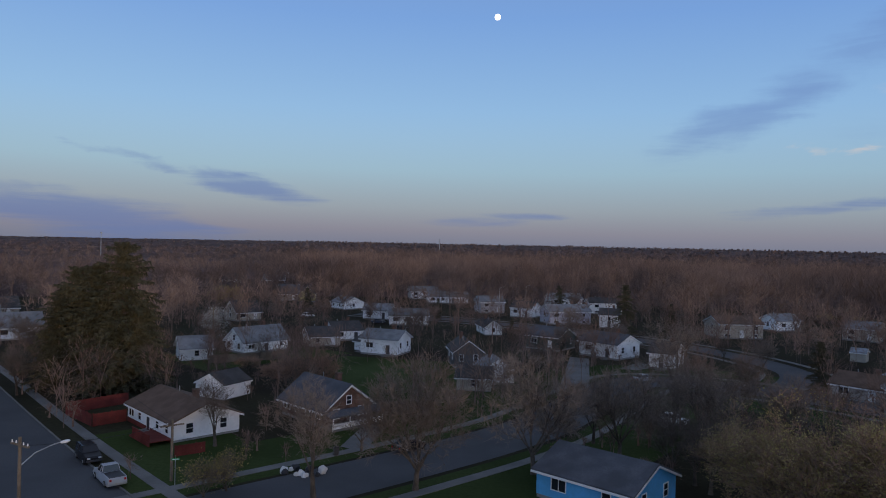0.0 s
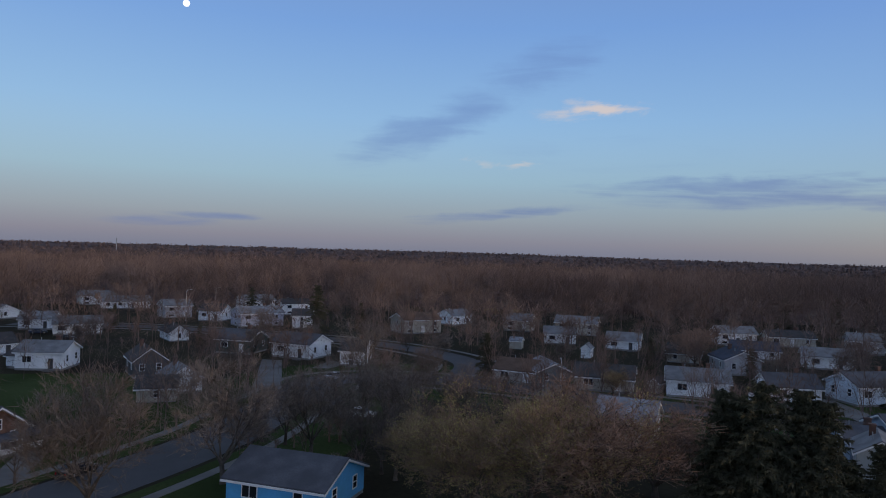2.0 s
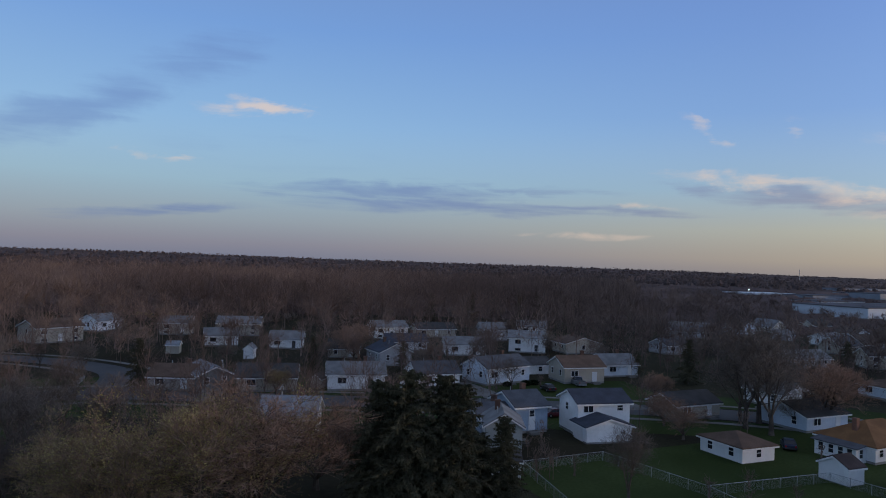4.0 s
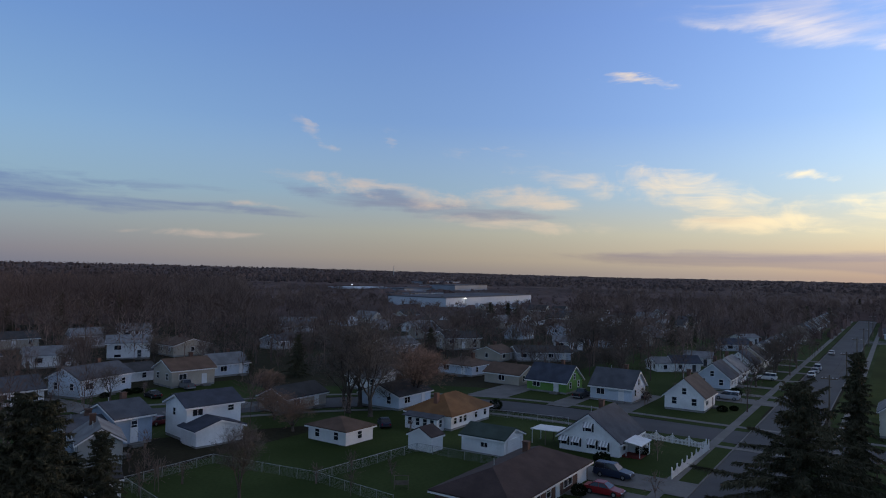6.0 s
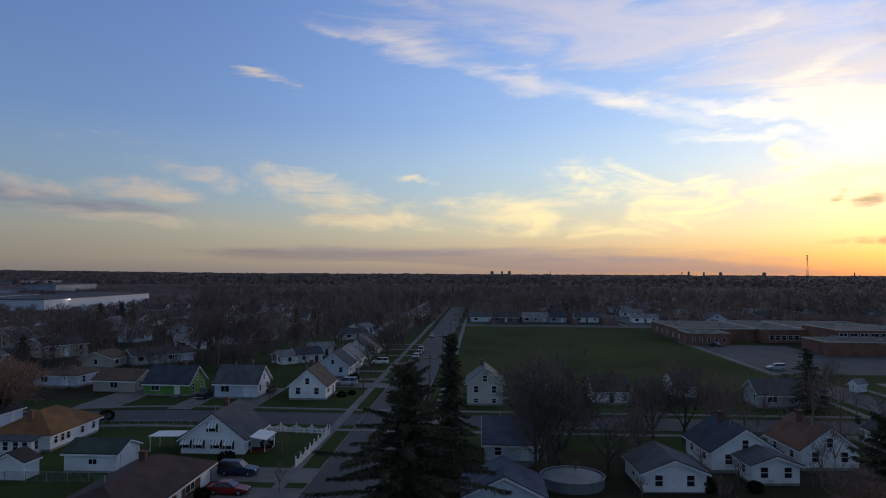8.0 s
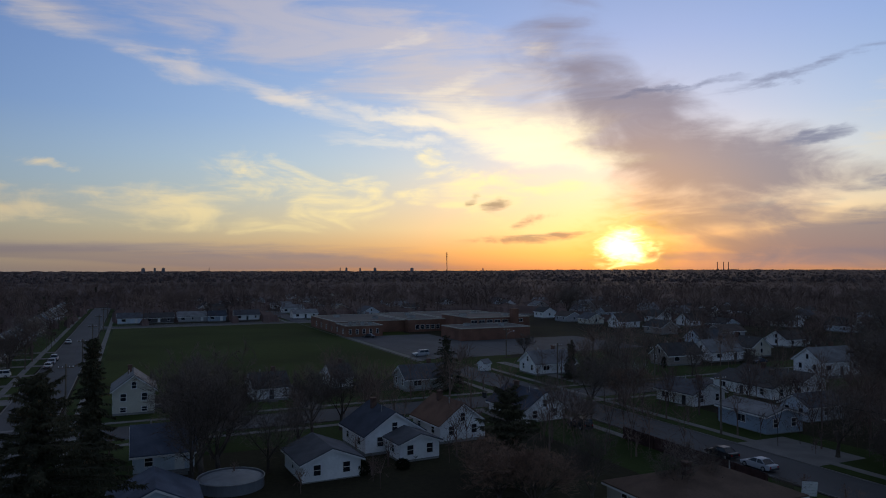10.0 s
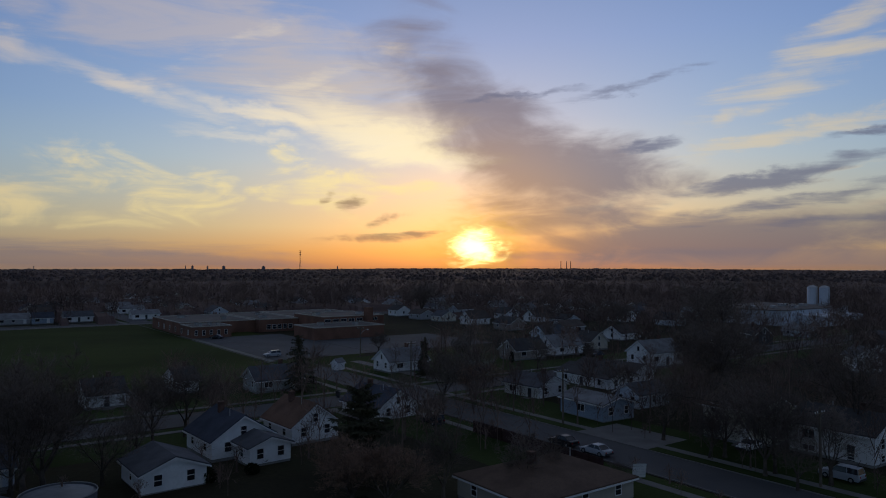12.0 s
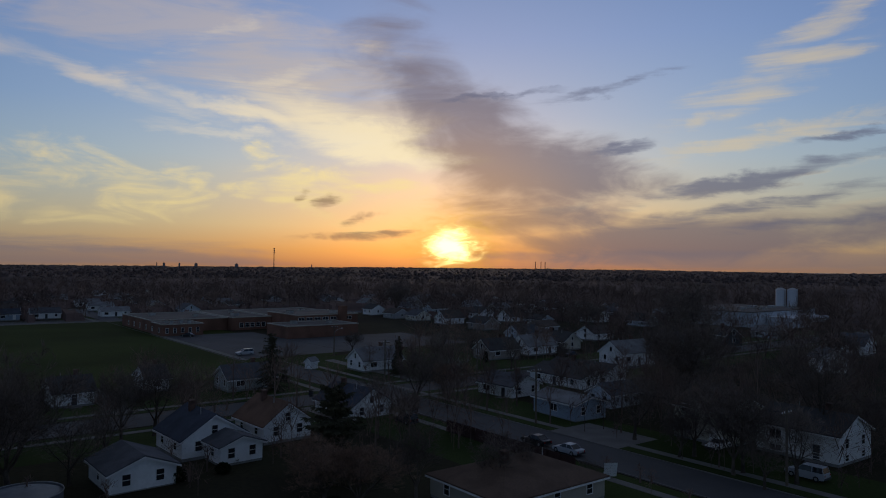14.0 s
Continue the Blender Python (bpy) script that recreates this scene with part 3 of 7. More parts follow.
long_road = [uv(u, 15.5) for u in (40, 80, 130, 200, 300, 400, 500)]
north_road = bend([(-118, 158), (-84, 121), (-57.5, 91), (-43.5, 75.5), (-27, 58), (-4, 33.5), (18, 11), uv(40, 15.5)[:2]])
cross_road = bend([uv(118, -420), uv(118, -300), uv(118, -200), uv(118, -75), uv(118, 15), uv(118, 62), (131, 33), (112, 64), (88, 92), (62, 124), (40, 134), (26, 117), (15, 99.5), (6, 89), (-4, 79.5), (-13, 71.5), (-26, 60)])
south_road = [uv(u, -74.8) for u in (-160, -60, 0, 60, 118, 200, 320, 420)]
ROADS = ((long_road, 9.0), (north_road, 9.5), (cross_road, 9.5), (south_road, 8.5), ([uv(330, v) for v in (15, -80, -180, -330)], 8.5), (bend([(60, 122), (75, 150), (60, 190), (10, 235), (-30, 250)]), 8.0))
for i, (pts, wd) in enumerate(ROADS):
    strip("road", pts, wd, 0.03 + 0.004 * i, ASPHALT, "grey asphalt street with worn patches", "road")
    strip("kerb", pts, 0.2, 0.13, CONCRETE, "pale concrete kerb along the street", "kerb", 0.2, wd / 2 + 0.1) if i in (0, 1, 3) else None
    strip("kerb", pts, 0.2, 0.13, CONCRETE, "pale concrete kerb along the street", "kerb", 0.2, -wd / 2 - 0.1) if i in (0, 1, 3) else None
    if i in (0, 2, 3):
        for s in (-1, 1):
            strip("lawn", pts, 13.0, 0.016 + 0.002 * i, GRASS, "short green lawn beside the street", "lawn", 0.0, s * (wd / 2 + 7.2))
    for s in (-1, 1):
        strip("pavement", pts, 1.4, 0.06 + 0.003 * i, CONCRETE, "concrete footpath beside the street", "footpath", 0.1, s * (wd / 2 + 3.3))

bm = bmesh.new()
fz = [bm.verts.new(uv(u, v, 0.07)) for u, v in ((150, 6), (322, 6), (322, -92), (252, -98), (176, -100), (150, -62))]
bm.faces.new(fz[::-1])
tagged(finish("sports_field", bm, FIELD), "wide bright green school playing field", "field", kind="structure")

# ---- trees ----


def tube(verts, faces, a, b, ra, rb, n):
    d = (b - a).normalized()
    k = d.orthogonal().normalized()
    m = d.cross(k)
    s = len(verts)
    for p, r in ((a, ra), (b, rb)):
        for i in range(n):
            t = i * math.tau / n
            verts.append(p + (k * math.cos(t) + m * math.sin(t)) * r)
    for i in range(n):
        faces.append((s + i, s + (i + 1) % n, s + n + (i + 1) % n, s + n + i))


def needle(verts, faces, p, d, ln, wd, rng):
    k = d.orthogonal().normalized()
    k.rotate(Matrix.Rotation(rng.random() * 6.28, 3, d))
    s = len(verts)
    verts.extend((p - k * wd, p + k * wd, p + d * ln))
    faces.append((s, s + 1, s + 2))


def bare_tree(name, seed, h, spread, limbs, twig_n, twig_mat, label, buds=None, bud_n=0, bole=0.25, bud_size=0.085, deep=3, thick=0.015):
    """A leafless tree of height h: a bole that parts into rising limbs, side shoots of three orders, and twigs on the outer ones; some carry buds."""
    rng = random.Random(seed)
    root = tagged(new(name), label, "tree", "street and garden trees")
    V, F, TV, TF, BV, BF = [], [], [], [], [], []
    tips = []

    def rv():
        return Vector((rng.uniform(-1, 1), rng.uniform(-1, 1), rng.uniform(-1, 1)))

    def grow(p, d, ln, r, lev):
        n = (6, 5, 4, 3)[min(lev, 3)]
        turn_ = rng.random() * 6.28
        for s in range(n):
            d = (d + rv() * (0.13 + 0.05 * lev) + Vector((0, 0, 0.09 if lev < 2 else 0.05))).normalized()
            q = p + d * ln / n
            r2 = max(0.006, r * (0.8 if s < n - 1 else 0.5))
            tube(V, F, p, q, r, r2, (6, 5, 3, 3)[min(lev, 3)])
            p, r = q, r2
            if lev >= deep - 1:
                tips.append((p.copy(), d.copy()))
            if lev < deep and s >= (1 if lev == 0 else 0):
                for _ in range(2 if (rng.random() < 0.45 and lev < 2) else 1):
                    turn_ += 2.4 + rng.uniform(-0.4, 0.4)
                    k = d.orthogonal().normalized()
                    k.rotate(Matrix.Rotation(turn_, 3, d))
                    a = rng.uniform(0.5, 0.95)
                    grow(p, (d * math.cos(a) + k * math.sin(a)).normalized(), ln * rng.uniform(0.4, 0.62) * (1.08 - 0.42 * s / n), max(0.012, r * 0.62), lev + 1)

    r = h * 0.02
    q = Vector((rng.uniform(-0.02, 0.02) * h, rng.uniform(-0.02, 0.02) * h, h * bole))
    tube(V, F, Vector((0, 0, -0.2)), Vector((0, 0, 0.5)), r * 1.5, r * 1.1, 8)
    tube(V, F, Vector((0, 0, 0.5)), q, r * 1.1, r * 0.92, 8)
    for i in range(limbs):
        a = (i + rng.random() * 0.7) * math.tau / limbs
        out = spread * rng.uniform(0.45, 0.95) if i else 0.12
        grow(q - Vector((0, 0, rng.random() * h * bole * 0.25)), Vector((math.cos(a) * out, math.sin(a) * out, 1.0)).normalized(), h * rng.uniform(0.5, 0.68), r * rng.uniform(0.5, 0.72), 0)
    zmax = max(v.z for v in V)
    f = (h - 0.5) / zmax
    wide = sorted(math.hypot(v.x, v.y) for v in V)[int(len(V) * 0.97)]
    g = h * 0.36 * (0.6 + 0.5 * spread) / max(wide, 0.1)

    def fit(v):
        b = min(1.0, max(0.0, v.z / (h * bole + 0.1)))
        return Vector((v.x * (1 + (g - 1) * b), v.y * (1 + (g - 1) * b), v.z * f if v.z > 0 else v.z))

    V = [fit(v) for v in V]
    for k in range(twig_n):
        p, d = rng.choice(tips)
        p = fit(p) + rv() * 0.12
        d = (d + rv() * 0.75 + Vector((0, 0, 0.25))).normalized()
        needle(TV, TF, p, d, rng.uniform(0.4, 1.15) * h / 13, thick * h / 12, rng)
        if k < bud_n:
            z = bud_size * rng.uniform(0.6, 1.4)
            for _ in range(2):
                needle(BV, BF, p + d * rng.random() * 0.9 + rv() * 0.22, (d + rv()).normalized(), z * 1.6, z * 0.6, rng)
    mesh_from("trunk", V, F, BARK, root)
    mesh_from("crown", TV, TF, twig_mat, root)
    if bud_n:
        tagged(mesh_from("foliage", BV, BF, buds, root), kind="stuff")
    return root


def spruce(name, seed, h, rad, label, tiers=26, cones=0, dens=1.0, droop=0.25, per=9, nl=0.34, ragged=0.35, full=0.72, lift_=0.0):
    """A conifer: straight stem, whorls of boughs that sag and turn up at the tip, each hung with many short sprays."""
    rng = random.Random(seed)
    root = tagged(new(name), label, "conifer", "conifers")
    V, F, NV, NF, CV, CF = [], [], [], [], [], []
    tube(V, F, Vector((0, 0, -0.2)), Vector((0, 0, h * 0.97)), h * 0.017, 0.02, 7)
    needle(NV, NF, Vector((0, 0, h * 0.95)), Vector((0, 0, 1)), h * 0.05, 0.06, rng)
    for t in range(tiers):
        z = h * (0.06 + 0.92 * (t / tiers) ** 0.9)
        reach = rad * (1 - z / h) ** full * rng.uniform(1 - ragged * 0.6, 1 + ragged * 0.5) + 0.2
        for b in range(per):
            a = (b + rng.random()) * math.tau / per
            ln = reach * rng.uniform(1 - 1.6 * ragged, 1 + ragged * 0.5)
            out = Vector((math.cos(a), math.sin(a), 0))
            side = Vector((-out.y, out.x, 0))
            p = Vector((0, 0, z + rng.uniform(-0.5, 0.5)))
            n = max(3, int(ln * 1.6))
            young = max(0.0, z / h - 0.55) * 1.6
            sag = droop * rng.uniform(0.6, 1.3)
            pts = [p + out * ln * s + side * 0.08 * ln * math.sin(3 * s + b) + Vector((0, 0, (0.12 + lift_ + young) * ln * s - sag * ln * 2.2 * s * s + 0.75 * sag * ln * s ** 4)) for s in [i / n for i in range(n + 1)]]
            for i in range(n):
                tube(V, F, pts[i], pts[i + 1], 0.04 * (1 - i / n) + 0.012, 0.036 * (1 - (i + 1) / n) + 0.01, 3)
                w = 0.25 + 0.75 * math.sin(3.14 * min(1.0, (i + 0.7) / n))
                for k in range(max(2, int(15 * dens))):
                    q = pts[i].lerp(pts[i + 1], rng.random())
                    q = q + side * rng.uniform(-1, 1) * 0.22 * w * min(ln, 3.0)
                    d = (out * rng.uniform(0.1, 1.0) + side * rng.uniform(-1.0, 1.0) + Vector((0, 0, rng.uniform(-1.5, 0.2)))).normalized()
                    needle(NV, NF, q, d, rng.uniform(0.5, 1.4) * nl * (1 + 0.3 * ln / rad), 0.07 + 0.06 * rng.random(), rng)
                if cones and z > h * 0.35 and rng.random() < cones:
                    q = pts[i + 1]
                    for _ in range(4):
                        needle(CV, CF, q + Vector((rng.uniform(-.3, .3), rng.uniform(-.3, .3), -0.1)), Vector((0, 0, -1)), 0.3, 0.05, rng)
    mesh_from("trunk", V, F, BARK, root)
    tagged(mesh_from("foliage", NV, NF, NEEDLE, root), kind="stuff")
    if cones:
        tagged(mesh_from("cone_clusters", CV, CF, CONE, root), kind="stuff")
    return root


def stand(ob, x, y, s=1.0, rz=0.0, sz=None):
    """Sets the tree down at x, y at scale s."""
    return pose(x, y, 0, 0, 0, rz) @ Matrix.Diagonal((s, s, sz or s, 1))

# ---- houses ----
house(-52.1, 148.3, 28.0, 6.4, 7.0, 2.64, 2.04, 'white', 'grey', chimney=False, category='garage', name='garage', group='sheds and garages', doors='', base=0.15, win=1)
house(-35.0, 113.5, 63.9, 6.0, 6.0, 2.38, 1.53, 'white', 'dark', chimney=False, wins=False, category='garden shed', name='garden_shed', group='sheds and garages', base=0.1, over=0.2)
house(-51.8, 116.7, 44.6, 2.9, 5.0, 2.11, 1.02, 'beige', 'dark', chimney=False)
house(-42.3, 161.3, 49.7, 12.0, 7.5, 2.64, 2.89, 'white', 'grey')
house(-63.2, 223.1, 45.1, 8.6, 8.0, 2.9, 3.2, 'beige', 'dark')
house(-66.0, 303.0, 12.0, 8.0, 8.0, 3.2, 3.6, 'taupe', 'slate', chimney=False)
house(-57.5, 300.0, 100.0, 9.0, 7.0, 3.2, 3.4, 'yellow', 'darkbrown', chimney=False)
house(-117.8, 394.9, 20.0, 14.0, 8.0, 3.6, 3.2, 'taupe', 'dark', chimney=False)
house(-96.0, 400.0, 10.0, 12.0, 8.0, 3.4, 3.0, 'brick', 'grey', chimney=False)
house(-76.0, 412.0, 100.0, 10.0, 8.0, 3.4, 3.4, 'brick', 'darkbrown', chimney=False)
house(-115.0, 500.0, 15.0, 13.0, 8.0, 3.6, 3.4, 'cream', 'grey', chimney=False)
house(-85.2, 503.6, 105.0, 12.0, 8.0, 4.2, 4.0, 'brick', 'brown', chimney=False)
house(-56.0, 470.0, 12.0, 12.0, 8.0, 3.6, 3.4, 'brick', 'dark', chimney=False)
house(-104.0, 171.0, 40.0, 11.0, 8.0, 3.2, 3.0, 'paleblue', 'grey', chimney=False)
house(-124.0, 186.0, 40.0, 11.0, 8.0, 3.2, 3.0, 'white', 'grey', chimney=False)
house(-136.0, 214.0, 40.0, 11.0, 8.0, 3.2, 3.0, 'beige', 'dark', chimney=False)
house(-29.6, 173.6, 24.3, 7.5, 8.0, 2.46, 1.87, 'beige', 'dark')
house(-25.7, 184.9, 26.5, 7.6, 9.0, 2.64, 1.87, 'white', 'dark')
house(-12.6, 161.8, -19.8, 9.0, 8.0, 3.7, 1.7, 'white', 'grey')
house(-16.2, 165.2, -42.0, 5.5, 6.0, 2.38, 1.36, 'white', 'dark', chimney=False)
house(-20.9, 236.7, -8.9, 9.3, 8.0, 3.17, 1.87, 'white', 'grey')
house(-10.4, 221.9, 5.1, 12.1, 8.0, 3.17, 1.7, 'white', 'grey')
house(-36.3, 270.0, 130.0, 9.0, 9.4, 2.64, 2.04, 'white', 'grey')
house(-8.4, 329.8, 12.0, 14.0, 9.0, 3.87, 1.87, 'white', 'grey')
house(2.3, 309.3, 8.0, 17.9, 8.0, 2.99, 1.87, 'white', 'grey')
house(18.3, 268.6, 14.3, 9.6, 8.0, 4.4, 1.87, 'grey', 'grey')
house(30.5, 254.7, -31.2, 8.2, 8.0, 3.7, 2.04, 'white', 'dark')
house(41.7, 236.2, 12.4, 14.5, 9.0, 4.4, 1.87, 'lilac', 'grey')
house(52.3, 301.8, 12.0, 14.0, 8.0, 4.05, 1.87, 'white', 'grey')
house(62.8, 276.4, 2.3, 10.7, 8.0, 4.4, 1.7, 'white', 'dark')
house(54.6, 226.8, -17.3, 6.1, 8.0, 4.4, 1.7, 'white', 'dark')
house(27.7, 176.3, -37.6, 8.9, 9.0, 3.5, 1.9, 'darkgreen', 'slate')
house(39.8, 165.4, -48.6, 10.6, 9.0, 3.6, 1.9, 'white', 'slate')
house(49.1, 151.9, -32.3, 5.2, 9.0, 3.52, 1.87, 'white', 'dark')
house(13.9, 203.5, 100.9, 10.0, 5.0, 2.46, 1.87, 'white', 'dark')
house(5.2, 148.5, 98.0, 9.0, 6.0, 3.52, 2.21, 'dark', 'dark')
house(6.3, 124.8, -6.4, 6.0, 7.0, 2.38, 1.36, 'beige', 'dark', chimney=False, category='garage', name='garage', group='sheds and garages', doors='', base=0.15, win=1)
house(10.1, 130.6, 97.1, 7.0, 6.0, 2.82, 1.87, 'white', 'grey')
house(87.2, 209.2, 5.1, 13.1, 10.0, 4.4, 1.87, 'beige', 'brown')
house(111.4, 230.6, 19.8, 9.9, 8.0, 3.52, 1.87, 'white', 'grey')
house(125.2, 207.7, -42.7, 9.4, 8.0, 3.87, 1.87, 'beige', 'grey')
house(139.9, 194.8, -42.7, 13.5, 9.0, 4.05, 1.87, 'beige', 'grey')
house(119.1, 174.4, -33.6, 9.0, 8.0, 3.17, 1.7, 'white', 'grey')
house(99.7, 166.7, -40.0, 3.2, 4.0, 2.29, 0.77, 'beige', 'bluegrey', chimney=False, wins=False, category='garden shed', name='garden_shed', group='sheds and garages', base=0.1, over=0.2)
house(76.8, 130.7, -49.2, 2.5, 5.0, 2.29, 0.85, 'beige', 'bluegrey', chimney=False, wins=False, category='garden shed', name='garden_shed', group='sheds and garages', base=0.1, over=0.2)
house(75.4, 123.5, -50.0, 9.0, 9.0, 2.55, 1.7, 'taupe', 'brown')
house(78.7, 119.3, 72.9, 10.0, 6.5, 3.17, 1.44, 'darkgrey', 'bluegrey', chimney=False)
house(86.7, 111.1, -42.5, 11.0, 9.0, 2.82, 1.87, 'beige', 'dark')
house(108.8, 147.0, 43.4, 4.0, 2.4, 2.64, 1.02, 'white', 'grey', chimney=False, wins=False, category='garden shed', name='garden_shed', group='sheds and garages', base=0.1, over=0.2)
house(130.1, 158.8, -45.1, 9.0, 8.0, 2.82, 1.87, 'white', 'grey')
house(65.2, 78.1, -49.0, 7.6, 8.0, 3.7, 2.0, 'beige', 'bluegrey')
house(94.6, 105.0, 24.5, 4.0, 2.1, 2.02, 0.85, 'beige', 'dark', chimney=False, wins=False, category='garden shed', name='garden_shed', group='sheds and garages', base=0.1, over=0.2)
house(100.0, 100.6, -42.0, 11.0, 9.0, 3.3, 1.7, 'white', 'grey')
house(130.5, 135.8, -46.2, 8.0, 8.0, 2.46, 1.87, 'beige', 'dark')
house(173.9, 160.4, -30.0, 11.2, 9.0, 3.87, 1.7, 'white', 'grey')
house(154.2, 135.4, -40.0, 11.8, 8.0, 2.64, 1.87, 'white', 'navy')
house(129.2, 118.5, 65.0, 9.0, 8.3, 3.52, 1.87, 'grey', 'navy')
house(113.8, 91.9, -32.3, 9.0, 8.0, 2.99, 1.87, 'white', 'slate')
house(188.7, 152.7, -34.8, 13.4, 8.0, 3.17, 1.7, 'beige', 'dark')
house(158.9, 117.7, -45.7, 10.6, 8.0, 3.17, 1.7, 'white', 'grey')
house(127.7, 85.4, -13.2, 12.4, 8.0, 3.7, 1.87, 'paleblue', 'slate')
house(198.7, 135.1, -42.9, 8.9, 8.0, 3.87, 1.87, 'grey', 'grey')
house(216.2, 130.0, -53.5, 9.8, 8.0, 4.22, 1.7, 'white', 'grey')
house(179.4, 109.2, -59.5, 10.6, 8.0, 4.4, 1.7, 'white', 'grey')
house(145.5, 86.7, -31.0, 6.1, 7.0, 2.29, 1.36, 'white', 'dark', chimney=False, category='garage', name='garage', group='sheds and garages', doors='', base=0.15, win=1)
house(142.2, 73.7, -34.9, 9.6, 8.0, 3.7, 1.87, 'beige', 'brown')
house(190.2, 98.7, 55.0, 9.0, 11.3, 3.17, 1.7, 'beige', 'brown')
house(157.5, 72.1, -33.7, 9.0, 8.0, 2.99, 1.87, 'paleblue', 'grey')
house(267.9, 92.9, -41.9, 14.3, 8.0, 2.82, 1.7, 'grey', 'slate')
house(213.5, 79.0, -27.3, 9.5, 8.0, 2.82, 1.7, 'grey', 'slate')
house(94.1, 58.5, -28.0, 5.5, 8.0, 4.1, 1.6, 'bluegrey', 'slate')
house(89.2, 60.7, -30.0, 6.0, 7.0, 2.64, 1.53, 'bluegrey', 'slate')
house(83.1, 54.3, 37.6, 7.0, 5.0, 3.52, 1.53, 'greygreen', 'grey')
house(71.2, 46.0, -48.5, 3.4, 3.5, 2.2, 0.77, 'white', 'dark', chimney=False, wins=False, category='garden shed', name='garden_shed', group='sheds and garages', base=0.1, over=0.2)
house(146.9, 33.3, 64.0, 9.0, 7.2, 2.99, 1.7, 'white', 'grey')
house(101.8, 28.0, -28.0, 5.8, 7.5, 2.15, 1.1, 'white', 'brown', chimney=False, roof='hip', category='garage', name='garage', group='sheds and garages', doors='', base=0.15, win=1)
house(130.4, 25.4, -26.0, 10.0, 9.0, 2.64, 1.61, 'paleblue', 'dark')
house(98.5, 14.8, -28.0, 2.8, 4.0, 2.2, 1.02, 'white', 'maroon', chimney=False, wins=False, category='garden shed', name='garden_shed', group='sheds and garages', base=0.1, over=0.2)
house(174.1, 16.5, -120.0, 10.1, 9.0, 2.64, 1.44, 'paleblue', 'brown', roof='hip')
house(204.0, 11.1, -28.0, 8.1, 9.0, 2.46, 1.61, 'beige', 'brown')
house(162.8, 4.9, -120.0, 9.2, 8.0, 2.46, 1.7, 'beige', 'brown', chimney=False, category='garage', name='garage', group='sheds and garages', doors='', base=0.15, win=1)
house(154.2, -4.8, -118.0, 9.2, 8.0, 2.6, 2.9, 'green', 'navy')
house(146.1, -17.2, -117.0, 8.5, 8.0, 3.1, 2.9, 'paleblue', 'slate')
house(140.1, -30.0, -25.6, 9.0, 7.2, 2.9, 3.1, 'white', 'darkbrown')
house(230.0, 24.4, -57.3, 12.3, 8.0, 3.87, 1.7, 'beige', 'dark')
house(206.8, 0.0, -73.9, 11.6, 9.0, 2.64, 1.36, 'grey', 'dark')
house(208.0, -5.9, -73.9, 8.1, 8.0, 2.64, 1.36, 'paleblue', 'dark')
house(237.8, -11.7, -92.7, 9.5, 8.0, 2.99, 1.53, 'white', 'grey')
house(260.4, -36.8, 48.9, 9.0, 7.2, 3.17, 1.7, 'beige', 'grey')
house(213.9, 42.3, -30.6, 13.1, 8.0, 2.64, 1.87, 'grey', 'grey')
house(286.2, 48.2, -32.9, 8.6, 8.0, 2.99, 1.53, 'white', 'grey')
house(293.7, 100.9, -68.8, 15.4, 8.0, 2.64, 1.53, 'paleblue', 'grey')
house(292.4, 64.3, -69.4, 7.1, 8.0, 2.64, 1.53, 'grey', 'grey')
house(192.9, -33.4, -74.8, 4.5, 7.0, 2.29, 1.19, 'white', 'grey', chimney=False)
house(194.0, -39.6, -83.1, 7.1, 7.0, 2.46, 1.53, 'white', 'navy', chimney=False)
house(209.3, -47.1, -103.7, 7.2, 7.0, 2.29, 1.36, 'white', 'grey', chimney=False)
house(252.3, -68.1, -82.8, 9.5, 7.0, 2.46, 1.53, 'paleblue', 'navy', chimney=False)
house(273.7, -78.1, -58.9, 8.4, 6.0, 2.99, 1.02, 'white', 'grey', chimney=False)
house(122.7, -59.7, -25.6, 9.0, 6.7, 4.3, 2.5, 'cream', 'grey')
house(85.8, -45.6, -115.6, 7.0, 9.0, 2.64, 2.55, 'paleblue', 'steelblue')
house(114.8, -82.3, -114.0, 6.5, 8.0, 2.64, 2.21, 'white', 'dark')
house(114.4, -99.8, -114.0, 4.3, 8.0, 2.64, 2.04, 'white', 'dark')
house(67.8, -56.7, -23.0, 8.0, 7.2, 2.35, 1.4, 'white', 'slate', chimney=False, category='garage', name='garage', group='sheds and garages', doors='', base=0.15, win=1)
house(71.3, -70.5, -22.0, 9.0, 8.5, 2.8, 2.7, 'white', 'navy')
house(64.0, -69.0, -22.0, 4.6, 5.6, 2.5, 1.0, 'white', 'slate', chimney=False)
house(68.1, -81.3, -22.0, 9.0, 7.4, 2.8, 2.7, 'white', 'brownred')
house(67.0, -100.6, -20.0, 10.4, 8.2, 2.2, 2.5, 'white', 'navy')
house(90.6, -145.4, -115.6, 11.0, 7.6, 2.8, 2.5, 'white', 'grey')
house(99.4, -110.1, -115.6, 10.0, 7.4, 2.64, 2.21, 'greygreen', 'slate')
house(104.0, -138.0, -94.4, 2.5, 2.0, 1.94, 0.77, 'white', 'grey', chimney=False, wins=False, category='garden shed', name='garden_shed', group='sheds and garages', base=0.1, over=0.2)
house(73.1, -180.6, -117.0, 11.0, 7.0, 2.82, 2.55, 'taupe', 'dark')
house(67.4, -194.8, -118.0, 11.0, 7.6, 2.82, 2.72, 'white', 'grey')
house(82.7, -228.0, -118.0, 10.0, 7.4, 2.82, 2.55, 'paleblue', 'slate')
house(65.5, -212.0, -26.0, 12.0, 7.5, 2.82, 2.55, 'cream', 'dark')
